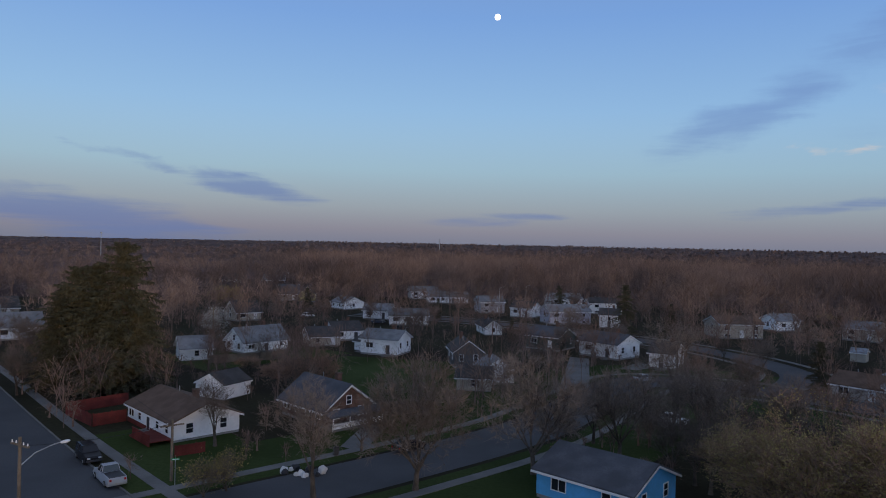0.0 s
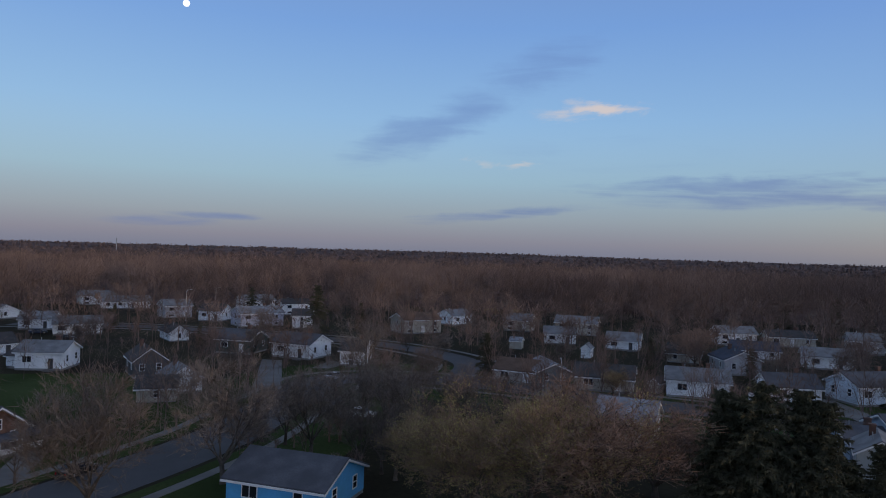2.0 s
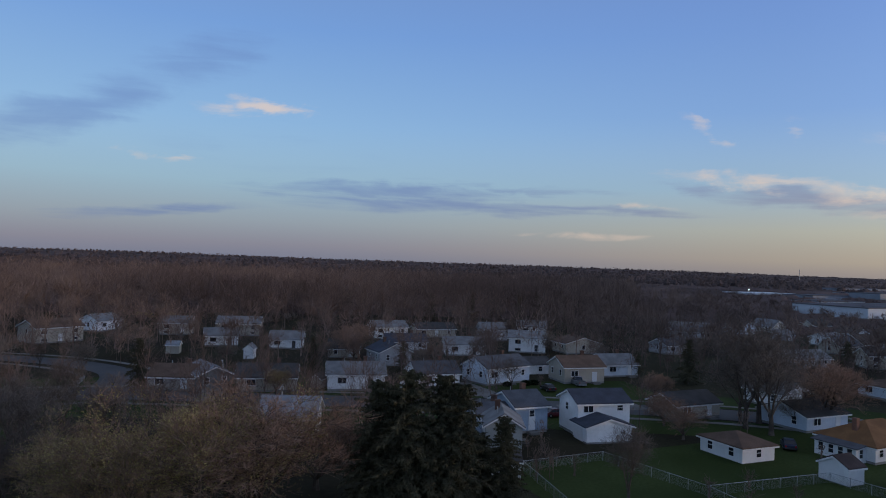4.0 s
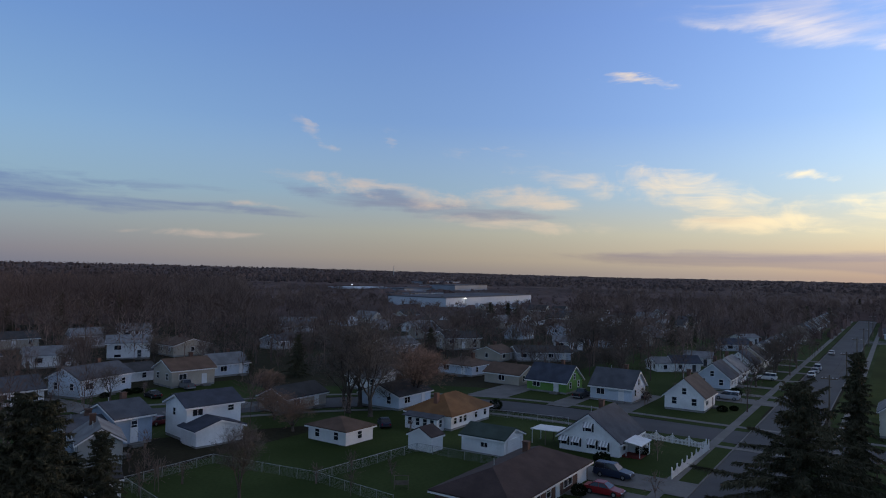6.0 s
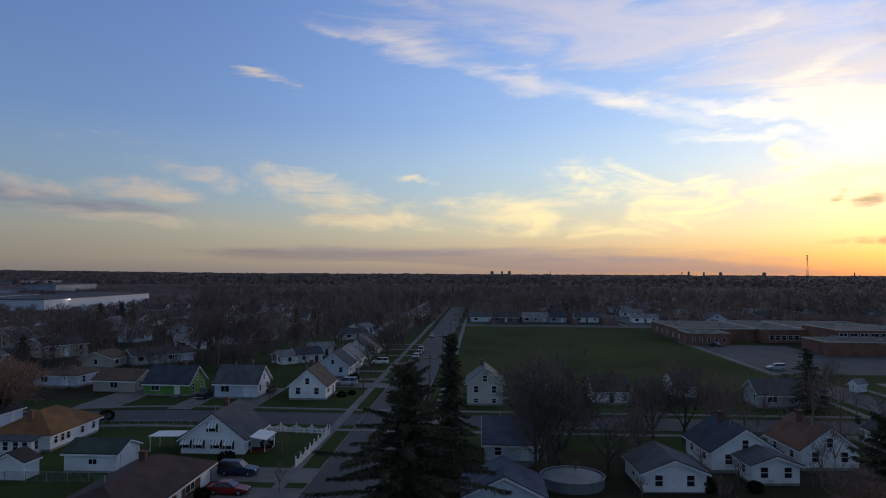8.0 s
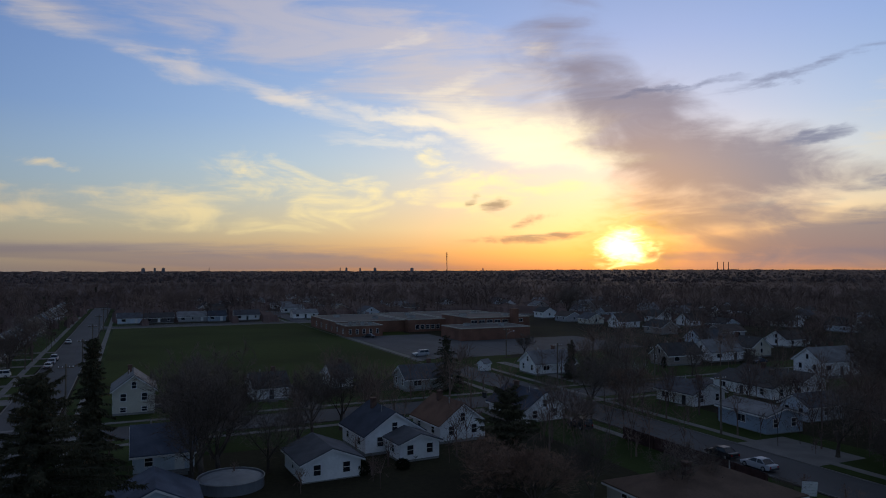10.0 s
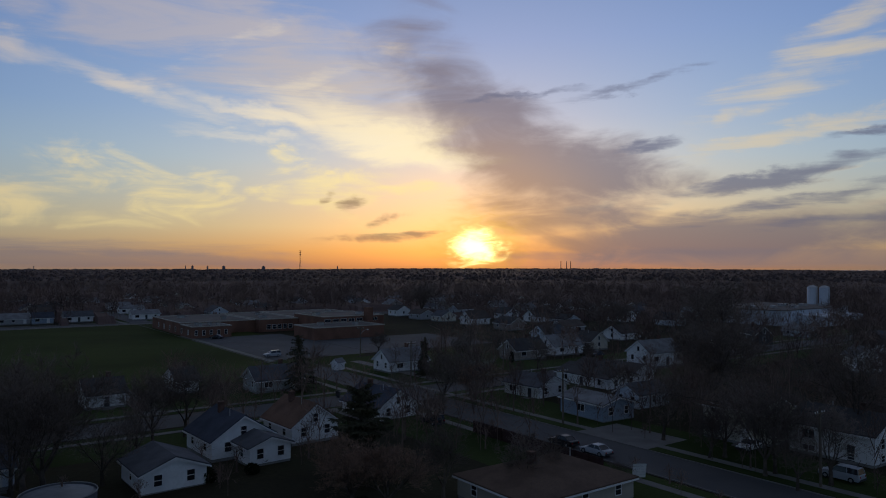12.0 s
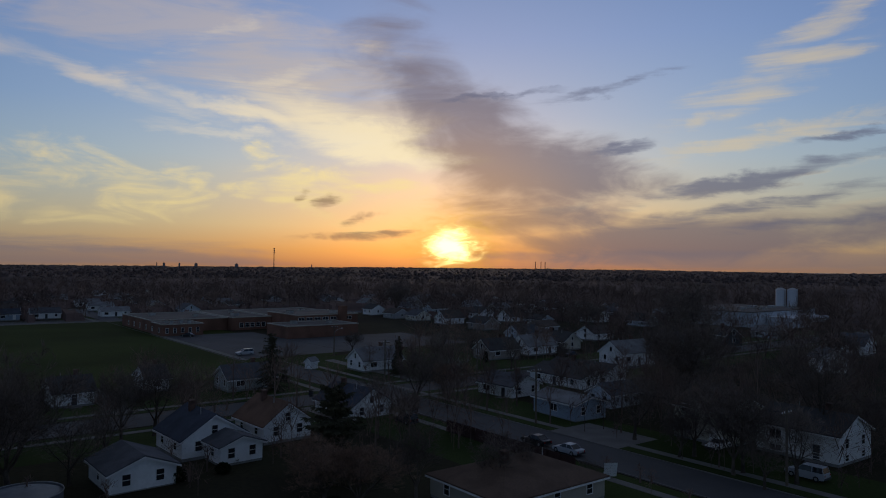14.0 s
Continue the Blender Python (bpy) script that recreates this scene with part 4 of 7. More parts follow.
house(50.5, -131.2, -202.0, 9.1, 8.0, 2.3, 1.7, 'white', 'slate')
house(43.5, -149.3, -207.0, 15.1, 9.0, 2.25, 1.6, 'white', 'dark')
house(41.8, -156.3, -22.0, 16.0, 7.8, 2.55, 1.61, 'white', 'dark')
house(34.2, -117.4, -210.0, 10.2, 7.0, 2.82, 1.02, 'bluegrey', 'grey', chimney=False, category='garage', name='garage', group='sheds and garages', doors='', base=0.15, win=1)
house(29.4, -129.8, -118.0, 8.0, 5.5, 2.64, 1.53, 'paleblue', 'slate', chimney=False, category='garage', name='garage', group='sheds and garages', doors='', base=0.15, win=1)
house(38.5, -184.9, -120.0, 12.0, 8.0, 3.7, 2.72, 'white', 'grey')
house(9.9, -112.2, -210.0, 9.0, 9.0, 4.93, 1.87, 'cream', 'brown')
house(-2.4, -109.1, -208.0, 11.0, 9.0, 4.05, 2.04, 'white', 'dark')
house(-7.7, -199.0, -77.9, 10.0, 6.1, 3.7, 2.21, 'white', 'slate')
house(19.5, -250.3, -61.2, 10.0, 5.4, 3.7, 2.38, 'dark', 'dark')
house(54.3, -393.2, -115.0, 34.6, 10.0, 3.52, 1.7, 'paleblue', 'grey')
house(316.2, -151.7, -116.0, 10.3, 8.0, 2.82, 2.04, 'paleblue', 'slate')
house(312.1, -163.3, -116.0, 12.6, 8.0, 2.64, 1.87, 'dark', 'dark')
house(306.4, -179.2, -116.0, 17.0, 8.0, 2.64, 2.04, 'grey', 'grey')
house(300.6, -186.0, -116.0, 8.2, 8.0, 2.82, 2.04, 'bluegrey', 'navy')
house(295.8, -199.5, -116.0, 11.4, 8.0, 2.82, 2.04, 'white', 'slate')
house(283.2, -224.8, -116.0, 12.2, 8.0, 2.82, 1.7, 'white', 'grey')
house(324.2, -248.6, -116.0, 12.0, 8.0, 2.82, 1.7, 'white', 'grey')
house(357.3, -265.9, -116.0, 12.0, 8.0, 2.82, 1.7, 'white', 'grey')
house(379.0, -240.0, -17.9, 8.0, 9.0, 3.7, 2.04, 'dark', 'dark')
for u in (164.3, 177.4, 195.1, 210.7, 227, 243, 260, 276, 292, 310, 330, 348, 366, 385, 405, 425, 446, 468, 490):
    q = uv(u + 4.6, 31 + 3.8)
    k = int(u) % 4
    house(q.x, q.y, -25.6, 9.0, 7.6, 2.8, 3.0, ("paleblue", "white", "cream", "white")[k], ("slate", "grey", "dark", "navy")[k], chimney=u < 250)


def holder(name, label, category, x, y, rz, group="", kind="", z=0.0):
    ob = tagged(new(name), label, category, group, kind)
    ob.matrix_basis = pose(x, y, z, 0, 0, rz)
    return ob


def bpart(name, parent, material, *dims, label=""):
    bm = bmesh.new()
    box(bm, *dims)
    return part(name, bm, material, parent, label)


def rod(name, parent, a, b, r0, r1, material, n=8):
    V, F = [], []
    tube(V, F, Vector(a), Vector(b), r0, r1, n)
    s = len(V)
    F.append(tuple(range(s - 2 * n, s - n))[::-1])
    F.append(tuple(range(s - n, s)))
    return mesh_from(name, V, F, material, parent)


# white house with striped awnings, a carport and a porch; its gable looks down the street
q = uv(99.4, 36.4)
h = house(q.x, q.y, -25.6, 10.0, 8.8, 2.2, 3.3, "white", "slate", win=3, doors="", label="white gabled house with striped awnings and a grey shingle roof", wins=False)
STRIPE = mat("awning_stripe", (0.42, 0.42, 0.44), 0.6, 0.1, 5, 1, 0.1)
for yy, zz in ((3.7, 1.35), (1.9, 1.35), (-0.5, 1.35), (-2.2, 1.3), (0.1, 3.6)):
    window(h, -5.005, yy, zz, -90, 0.85, 1.05)
    for k in (-0.62, 0.62):
        bpart("shutter", h, DARKFRAME, -5.05, yy + k - 0.17, zz - 0.6, -5.005, yy + k + 0.17, zz + 0.6)
    aw = tagged(new("awning"), "white awning with dark stripes")
    aw.parent = h
    for i in range(6):
        bm = bmesh.new()
        y0 = yy - 0.66 + i * 0.22
        slab(bm, [(-5.0, y0, zz + 0.72), (-5.0, y0 + 0.22, zz + 0.72), (-5.75, y0 + 0.22, zz + 0.08), (-5.75, y0, zz + 0.08)], 0.03)
        part("awning_slat", bm, STRIPE if i % 2 else TRIM, aw)
for yy in (-3, 0, 3):
    window(h, yy, 4.405, 1.3, 180, 0.9, 1.1)
    window(h, yy, -4.405, 1.3, 0, 0.9, 1.1)
bm = bmesh.new()
slab(bm, [(-4.6, 4.85, 2.3), (-1.2, 4.85, 2.3), (-1.2, 9.2, 2.2), (-4.6, 9.2, 2.2)], 0.12)
part("carport_roof", bm, TRIM, h, "white metal carport roof")
for xx in (-4.4, -1.4):
    rod("post", h, (xx, 9.0, 0), (xx, 9.0, 2.1), 0.06, 0.06, TRIM)
    rod("post", h, (xx, 6.9, 0), (xx, 6.9, 2.2), 0.06, 0.06, WOOD)
bm = bmesh.new()
slab(bm, [(-4.2, -4.8, 2.25), (-4.2, -7.2, 1.9), (0.6, -7.2, 1.9), (0.6, -4.8, 2.25)], 0.12)
part("porch_roof", bm, TRIM, h, "white and grey porch roof")
bpart("porch_wall", h, wall_mat("white"), -1.6, -7.0, 0, 0.4, -4.43, 1.85)
bpart("porch_floor", h, REDWOOD, -4.0, -7.0, 0, -1.62, -4.43, 0.25)
for yy in (-6.9, -5.0):
    rod("post", h, (-4.0, yy, 0.2), (-4.0, yy, 1.95), 0.06, 0.06, TRIM)
window(h, -0.6, -7.005, 1.2, 0, 0.5, 0.9)

# long low brick house with a dark hip roof
q = uv(72.2, 36.3)
h = house(q.x, q.y, -25.6, 20.4, 8.8, 2.35, 1.8, "brick", "maroon", roof="hip", wins=False, doors="", over=0.55, label="long red brick ranch house under a dark maroon hip roof")
for xx, ww in ((-7.5, 1.2), (-4.2, 1.7), (-1.2, 1.1), (4.1, 2.3)):
    window(h, xx, -4.405, 1.35, 0, ww, 1.2)
panel(h, "door", 1.2, -4.41, 0.1, 0, 0.95, 2.0, TRIM, 3)
panel(h, "garage_door", 8.3, -4.41, 0.05, 0, 2.6, 2.05, TRIM, 4, "white panelled garage door")
window(h, -10.205, 0, 1.4, -90, 1.0, 1.1)

# brick bungalow with a broad gable and a front porch
h = house(-16.2, 101.0, -46.0, 10.6, 8.2, 2.6, 2.9, "brick", "slate", win=4, doors="", over=0.6, label="brown brick bungalow with slate-grey roof and white gable trim")
bm = bmesh.new()
slab(bm, [(5.9, -4.7, 2.35), (7.9, -4.7, 2.0), (7.9, 4.7, 2.0), (5.9, 4.7, 2.35)], 0.16)
part("porch_roof", bm, roof_mat("slate"), h)
for yy in (-4.2, -1.4, 1.4, 4.2):
    rod("post", h, (7.6, yy, 0), (7.6, yy, 1.9), 0.12, 0.09, TRIM)
bpart("porch_rail", h, TRIM, 7.54, -4.1, 0.3, 7.66, 4.1, 0.95)
bpart("porch_floor", h, CONCRETE, 5.45, -4.3, 0, 7.8, 4.3, 0.28)

# white ranch house over red skirting, with a red deck and fence
h = house(-34.4, 94.0, -46.0, 14.4, 9.0, 2.5, 1.8, "white", "brown", win=5, doors="f", label="white ranch house with brown roof and red-stained skirting")
bpart("skirting", h, REDWOOD, -7.25, -4.56, 0, 7.25, -4.52, 0.62)
dk = tagged(new("deck"), "red-stained wooden deck with steps")
dk.parent = h
for i in range(9):
    bpart("plank", dk, REDWOOD, 2.0, -7.3 + i * 0.3, 0.55, 7.4, -7.02 + i * 0.3, 0.62)
for i in range(19):
    bpart("baluster", dk, REDWOOD, 2.05 + i * 0.29, -7.32, 0.1, 2.22 + i * 0.29, -7.26, 1.45)
bpart("hand_rail", dk, REDWOOD, 2.0, -7.36, 1.45, 7.45, -7.22, 1.53)
for i in range(4):
    bpart("step", dk, REDWOOD, 0.7 + i * 0.3, -7.2, 0, 1.0 + i * 0.3, -5.9, 0.15 + i * 0.14)

# white garage with a green roof
q = uv(87.8, 48.1)
h = house(q.x, q.y, 64.4, 6.7, 5.8, 2.4, 1.05, "white", "green", wins=False, doors="", chimney=False, category="garage", name="garage", group="sheds and garages",
          label="white sided garage with dark green shingle roof", over=0.3)
panel(h, "garage_door", -3.36, 0, 0.05, -90, 4.0, 2.0, TRIM, 4, "white panelled garage door")
window(h, -0.3, 2.905, 1.35, 180, 1.0, 0.6)

# tall white house with a navy roof, and its garage in front
h = house(100.4, 48.8, -37, 8.5, 6.7, 5.05, 1.4, "white", "navy", wins=False, chimney=False, doors="", label="tall plain white house with blue-black roof")
window(h, -2.6, -3.355, 4.1, 0, 1.5, 0.9)
window(h, 2.6, -3.355, 4.2, 0, 0.9, 0.8)
window(h, -4.255, 0.5, 3.9, -90, 0.8, 1.0)
panel(h, "door", 1.4, -3.36, 0.4, 0, 0.9, 2.0, TRIM, 3)
h = house(96.3, 45.4, 53, 4.6, 7.2, 2.45, 1.1, "white", "navy", wins=False, chimney=False, doors="", category="garage", name="garage", group="sheds and garages", label="plain white garage with blue-black gable roof")
panel(h, "garage_door", 0.3, 3.61, 0.05, 180, 2.6, 2.0, TRIM, 4, "white panelled garage door")

# low pale house among bare trees
q = uv(92.6, 91.9)
h = house(q.x, q.y, -25.6, 10.0, 6.7, 2.65, 1.5, "beige", "dark", win=2, chimney=False, label="weathered beige house with a dark low roof")

# white house under an orange-brown hip roof, with a low glazed porch wing
q = uv(100.0, 63.1)
h = house(q.x, q.y, -25.6, 12.2, 8.4, 2.55, 2.2, "white", "orange", roof="hip", wins=False, doors="", over=0.5, chimney=False, label="white house with orange-brown hip roof and porch wing")
for xx in (-4.9, -3.3, -1.9, 1.6, 4.6):
    window(h, xx, -4.205, 1.55, 0, 0.75, 1.15)
for yy in (-2.6, 2.6):
    window(h, 6.105, yy, 1.5, 90, 0.85, 1.15)
for xx in (-3, 0, 3):
    window(h, xx, 4.205, 1.5, 180, 0.85, 1.15)
bpart("porch_wall", h, wall_mat("white"), -8.2, -2.9, 0, -6.11, 3.2, 2.1)
bm = bmesh.new()
slab(bm, [(-8.6, -3.3, 2.1), (-6.3, -3.3, 2.5), (-6.3, 3.6, 2.5), (-8.6, 3.6, 2.1)], 0.12)
part("porch_roof", bm, roof_mat("slate"), h)
for yy in (-2.0, -0.7, 0.7, 2.2):
    window(h, -8.205, yy, 1.25, -90, 0.7, 1.1)
window(h, -7.2, -2.905, 1.25, 0, 0.7, 1.1)
bpart("chimney", h, BRICK, -4.4, -0.4, 3.0, -3.7, 0.3, 5.3)

# near blue house and the two low houses under the camera's edge
h = house(16.9, 70.2, -43, 10.5, 9.0, 2.9, 1.8, "blue", "slate", chimney=False, doors="", label="sky-blue sided house with a slate-grey shingle roof")
q = uv(55.5, -53.8)
h = house(q.x, q.y, 64.4, 15.0, 11.6, 2.5, 2.1, "beige", "brown", roof="hip", label="low beige house with a brown hip roof")
q = uv(74.5, -2.4)
h = house(q.x, q.y, -25.6, 7.2, 8.0, 2.7, 1.9, "paleblue", "steelblue", chimney=False, doors="", category="garage", name="garage", group="sheds and garages")

# ---- driveways and yard lawns ----


def pad(name, corners, material, label, category, z=0.075):
    bm = bmesh.new()
    bm.faces.new([bm.verts.new((*c[:2], z)) for c in corners])
    bmesh.ops.recalc_face_normals(bm, faces=bm.faces)
    for f in bm.faces:
        if f.normal.z < 0:
            f.normal_flip()
    return tagged(finish(name, bm, material), label, category, kind="structure")


def uvpad(name, u0, u1, v0, v1, material, label, category, z=0.075):
    return pad(name, [uv(u0, v0), uv(u1, v0), uv(u1, v1), uv(u0, v1)], material, label, category, z)


uvpad("lawn_yard", 44, 112, 18, 76, GRASS, "mown green back lawns", "lawn", 0.012)
uvpad("lawn_yard", 126, 300, 22, 70, GRASS, "mown green lawns", "lawn", 0.010)
uvpad("lawn_yard", 60, 112, -66, 10, EARTH, "bare brown yards", "lawn", 0.008)
uvpad("lawn_yard", 126, 176, -66, -55, GRASS, "green side lawn", "lawn", 0.0262)
uvpad("lawn_yard", 126, 172, -130, -66, GRASS, "mown green lawn", "lawn", 0.0268)
uvpad("lawn_yard", 30, 112, -140, -84, EARTH, "yards of thin grass", "lawn", 0.014)
pad("lawn_yard", [(-25, 118), (5, 108), (8, 150), (-22, 156)], GRASS, "green back lawn", "lawn", 0.013)
pad("lawn_yard", [(-44, 88), (-33, 76), (-20, 84), (-34, 98)], GRASS, "green front lawn", "lawn", 0.014)
pad("lawn_yard", [(-24, 84), (-14, 78), (2, 92), (-8, 100)], GRASS, "green front lawn", "lawn", 0.0145)
pad("lawn_yard", [(100, 60), (128, 40), (150, 66), (120, 90)], GRASS, "green front lawns", "lawn", 0.0135)
pad("lawn_yard", [(70, 100), (84, 90), (110, 110), (92, 126)], GRASS, "green front lawns", "lawn", 0.0150)
pad("lawn_yard", [(-60, 150), (-45, 134), (-20, 160), (-40, 172)], GRASS, "green lawn", "lawn", 0.0155)
for d in ((82.2, 88.4, 20, 37), (75.2, 80.2, 20, 32), (150, 156.4, 20, 33), (160, 163, 20, 36), (173, 176, 20, 36), (188, 191, 20, 36), (206, 209, 20, 36), (222, 225, 20, 36), (238, 241, 20, 36)):
    uvpad("driveway", *d, DRIVE, "pale concrete driveway", "driveway")
for d in ((124, 148, 41, 45.5), (124, 141, 52, 56.5), (124, 150, 66, 74), (124, 160, -32, -28.5), (124, 165, -92, -89), (96, 112, -59, -56)):
    uvpad("driveway", *d, DRIVE, "pale concrete driveway", "driveway")
uvpad("driveway", 62, 75, -88.5, -79, DRIVE, "wide concrete parking pad", "driveway")
for c in ([(107, 70), (111, 67), (122, 89), (117, 91)], [(118, 52), (123, 49), (137, 66), (130, 70)], [(98, 84), (101, 80), (118, 90), (114, 92)], [(98, 48), (102, 46), (118, 60), (114, 63)],
          [(69, 108), (74, 103), (80, 114), (74, 117)], [(22, 128), (27, 126), (34, 160), (30, 162)], [(38, 148), (41, 146), (48, 152), (44, 156)], [(-12, 86), (-9, 84), (-7, 96), (-10, 98)]):
    pad("driveway", c, DRIVE, "pale concrete driveway", "driveway", 0.078)

# ---- school: brick blocks under flat roofs ----
sc = holder("school", "low red-brown brick school with flat gravel roofs", "school", 0, 0, -25.6)
for u0, u1, v0, v1, hh in ((262, 302, -100, -72, 4.4), (248, 261.8, -86, -72, 3.9), (258, 302, -116, -100.2, 4.7), (219, 235.8, -132, -104.5, 4.0), (236, 262, -142, -116.2, 6.3), (262.2, 300, -150, -116.2, 4.9)):
    wg_ = bpart("wall", sc, BRICK, u0, v0, -0.2, u1, v1, hh)
    bpart("roof", wg_, FLATROOF, u0 + 0.4, v0 + 0.4, hh + 0.002, u1 - 0.4, v1 - 0.4, hh + 0.06)
    for b in ((u0 - 0.1, v0 - 0.1, u1 + 0.1, v0 + 0.35), (u0 - 0.1, v1 - 0.35, u1 + 0.1, v1 + 0.1), (u0 - 0.1, v0 + 0.35, u0 + 0.35, v1 - 0.35), (u1 - 0.35, v0 + 0.35, u1 + 0.1, v1 - 0.35)):
        bpart("parapet", wg_, mat("pale_coping", (0.42, 0.40, 0.36), 0.8, 0.1, 4, 0.5, 0.1), b[0], b[1], hh + 0.01, b[2], b[3], hh + 0.3)
for u, v, z, s in ((290, -80, 4.4, 1.6), (275, -92, 4.4, 1.2), (252, -76, 3.9, 0.8), (254, -80, 3.9, 0.8), (256, -76, 3.9, 0.8), (251, -82, 3.9, 0.7), (270, -106, 4.7, 1.7), (285, -110, 4.7, 1.0), (230, -112, 4.0, 1.2), (226, -124, 4.0, 1.0),
                   (250, -120, 6.3, 1.4), (245, -136, 6.3, 1.2), (280, -140, 4.9, 1.2), (270, -144, 4.9, 1.4)):
    un = bpart("roof_unit", sc, METAL, u - s, v - s * 0.7, z + 0.06, u + s, v + s * 0.7, z + 1.1)
    bpart("cap", un, FLATROOF, u - s - 0.1, v - s * 0.7 - 0.1, z + 1.1, u + s + 0.1, v + s * 0.7 + 0.1, z + 1.22)
bpart("chimney", sc, BRICK, 233, -135.5, 0, 235.6, -133, 9.6)
for i in range(7):
    window(sc, 235.99, -118 - i * 3.3, 5.0, -90, 2.4, 1.0)
for i in range(5):
    window(sc, 257.99, -104 + i * -2.2, 1.9, -90, 1.5, 1.6)
    window(sc, 247.99, -84 + i * 2.6, 1.9, -90, 0.9, 1.6)
for i in range(6):
    window(sc, 252 + i * 8, -71.98, 1.9, 180, 1.2, 1.6)
uvpad("parking_lot", 178, 247.5, -104, -73.4, ASPHALT, "worn asphalt school parking lot", "parking lot", 0.09)
uvpad("parking_lot", 178, 218, -150, -104.2, ASPHALT, "worn asphalt school parking lot", "parking lot", 0.088)
uvpad("field_path", 324, 326, -100, 8, CONCRETE, "pale path along the field", "footpath", 0.085)
uvpad("field_path", 176, 260, -73.2, -71.2, CONCRETE, "pale kerb path along the lot", "footpath", 0.095)

# ---- factory with silos, and the far industrial sheds ----
CLAD = mat("white_cladding", (0.56, 0.6, 0.66), 0.6, 0.1, 0.8, 0.05, 0.2)
fa = holder("factory", "white metal-clad factory with flat roof", "factory", 0, 0, -25.6)
bpart("wall", fa, CLAD, 158, -352, -0.2, 200, -292, 6.4)
bpart("roof", fa, FLATROOF, 157.5, -352.5, 6.41, 200.5, -291.5, 6.8)
bpart("annex", fa, CLAD, 146, -340, -0.2, 157.4, -304, 4.4)
bpart("band", fa, DARKFRAME, 145.9, -339, 3.2, 145.99, -305, 3.5)
for i in range(6):
    bpart("roof_unit", fa, METAL, 164 + 5 * (i % 3), -345 + 9 * i, 6.82, 167 + 5 * (i % 3), -342 + 9 * i, 7.9)
for az, r in ((-179.15, 402), (-179.25, 407), (-179.92, 402), (-180.02, 407)):
    si = holder("silo", "tall white cylindrical silo beside the factory", "silo", -math.sin(radians(az)) * r, math.cos(radians(az)) * r, 0, "factory silos")
    bm = bmesh.new()
    bmesh.ops.create_cone(bm, cap_ends=True, segments=20, radius1=2.0, radius2=2.0, depth=15.0, matrix=Matrix.Translation((0, 0, 7.5)))
    part("shell", bm, CLAD, si)
    bm = bmesh.new()
    bmesh.ops.create_cone(bm, cap_ends=True, segments=20, radius1=2.1, radius2=0.6, depth=0.9, matrix=Matrix.Translation((0, 0, 15.46)))
    part("cap", bm, METAL, si)
    rod("ladder", si, (-2.1, 0, 0), (-2.1, 0, 15.4), 0.1, 0.1, METAL, 5)
LAMPGLOW = mat("lit_lamp", (1.0, 0.95, 0.85), 0.5, 0.02, 5, 1, 0, emit=6.0)
SHEDS = ((388, 515, 249, 297, 7.6, "long pale metal-clad industrial shed"), (590, 655, 497, 535, 5.4, "white industrial shed with low roof"), (655, 727, 409, 440, 10.0, "grey flat-roofed industrial hall"),
         (600, 654, 438, 470, 6.4, "low grey metal-clad warehouse"), (520, 575, 372, 400, 4.6, "low pale flat-roofed warehouse"), (760, 850, 500, 530, 7.0, "far pale industrial hall"), (900, 1010, 620, 650, 9.0, "far grey industrial hall"))
for k, (u0, u1, v0, v1, hh, lab) in enumerate(SHEDS):
    q = uv((u0 + u1) / 2, (v0 + v1) / 2)
    w, d = u1 - u0, v1 - v0
    sh = holder("industrial_shed", lab, "warehouse", q.x, q.y, -25.6, "industrial sheds")
    bpart("wall", sh, mat("grey_cladding", (0.25, 0.28, 0.33), 0.6, 0.15, 0.8, 0.05, 0.2) if k in (2, 3, 6) else CLAD, -w / 2, -d / 2, -0.2, w / 2, d / 2, hh)
    bpart("roof", sh, mat("dark_flat_roof", (0.12, 0.12, 0.135), 0.95, 0.2, 0.5, 0.05, 0.2) if k != 1 else CLAD, -w / 2 - 0.4, -d / 2 - 0.4, hh + 0.01, w / 2 + 0.4, d / 2 + 0.4, hh + 0.5)
    for i in range(int(w / 16)):
        bpart("loading_door", sh, mat("shed_door", (0.3, 0.33, 0.38), 0.6, 0.1, 2, 0.2, 0.1), -w / 2 + 6 + i * 16, -d / 2 - 0.12, 0, -w / 2 + 10 + i * 16, -d / 2 - 0.02, 3.6)
for x, y, z in ((476, 46, 7.0), (744, 196, 9.0), (528, 24, 6.5)):
    ob = holder("yard_light", "lit white yard floodlight on a pole", "floodlight", x, y, 0, "yard floodlights")
    rod("pole", ob, (0, 0, 0), (0, 0, z), 0.12, 0.1, METAL)
    bpart("lamp_head", ob, LAMPGLOW, -0.6, -0.6, z + 0.01, 0.6, 0.6, z + 0.5)

# ---- masts, stacks and towers on the skyline ----
def far_at(az, r):
    return -math.sin(radians(az)) * r, math.cos(radians(az)) * r


mast = holder("radio_mast", "tall lattice radio mast on the skyline", "mast", *far_at(-139.95, 2200), 0)
for i in range(3):
    a = i * math.tau / 3
    rod("leg", mast, (3.2 * math.cos(a), 3.2 * math.sin(a), 0), (0.8 * math.cos(a), 0.8 * math.sin(a), 74), 0.4, 0.3, DARKFRAME, 5)
for z in range(8, 74, 8):
    rod("brace", mast, (-2.4, 0, z), (2.4, 0, z + 4), 0.2, 0.2, DARKFRAME, 4)
for z in (62, 68, 73):
    bpart("antenna", mast, DARKFRAME, -2.6, -0.8, z, 2.6, 0.8, z + 1.8)
for az in (-161.0, -161.45, -161.78):
    st = holder("smokestack", "slim dark smokestack on the skyline", "smokestack", *far_at(az, 4000), 0, "skyline stacks")
    rod("shaft", st, (0, 0, 0), (0, 0, 58), 2.6, 2.0, DARKFRAME)
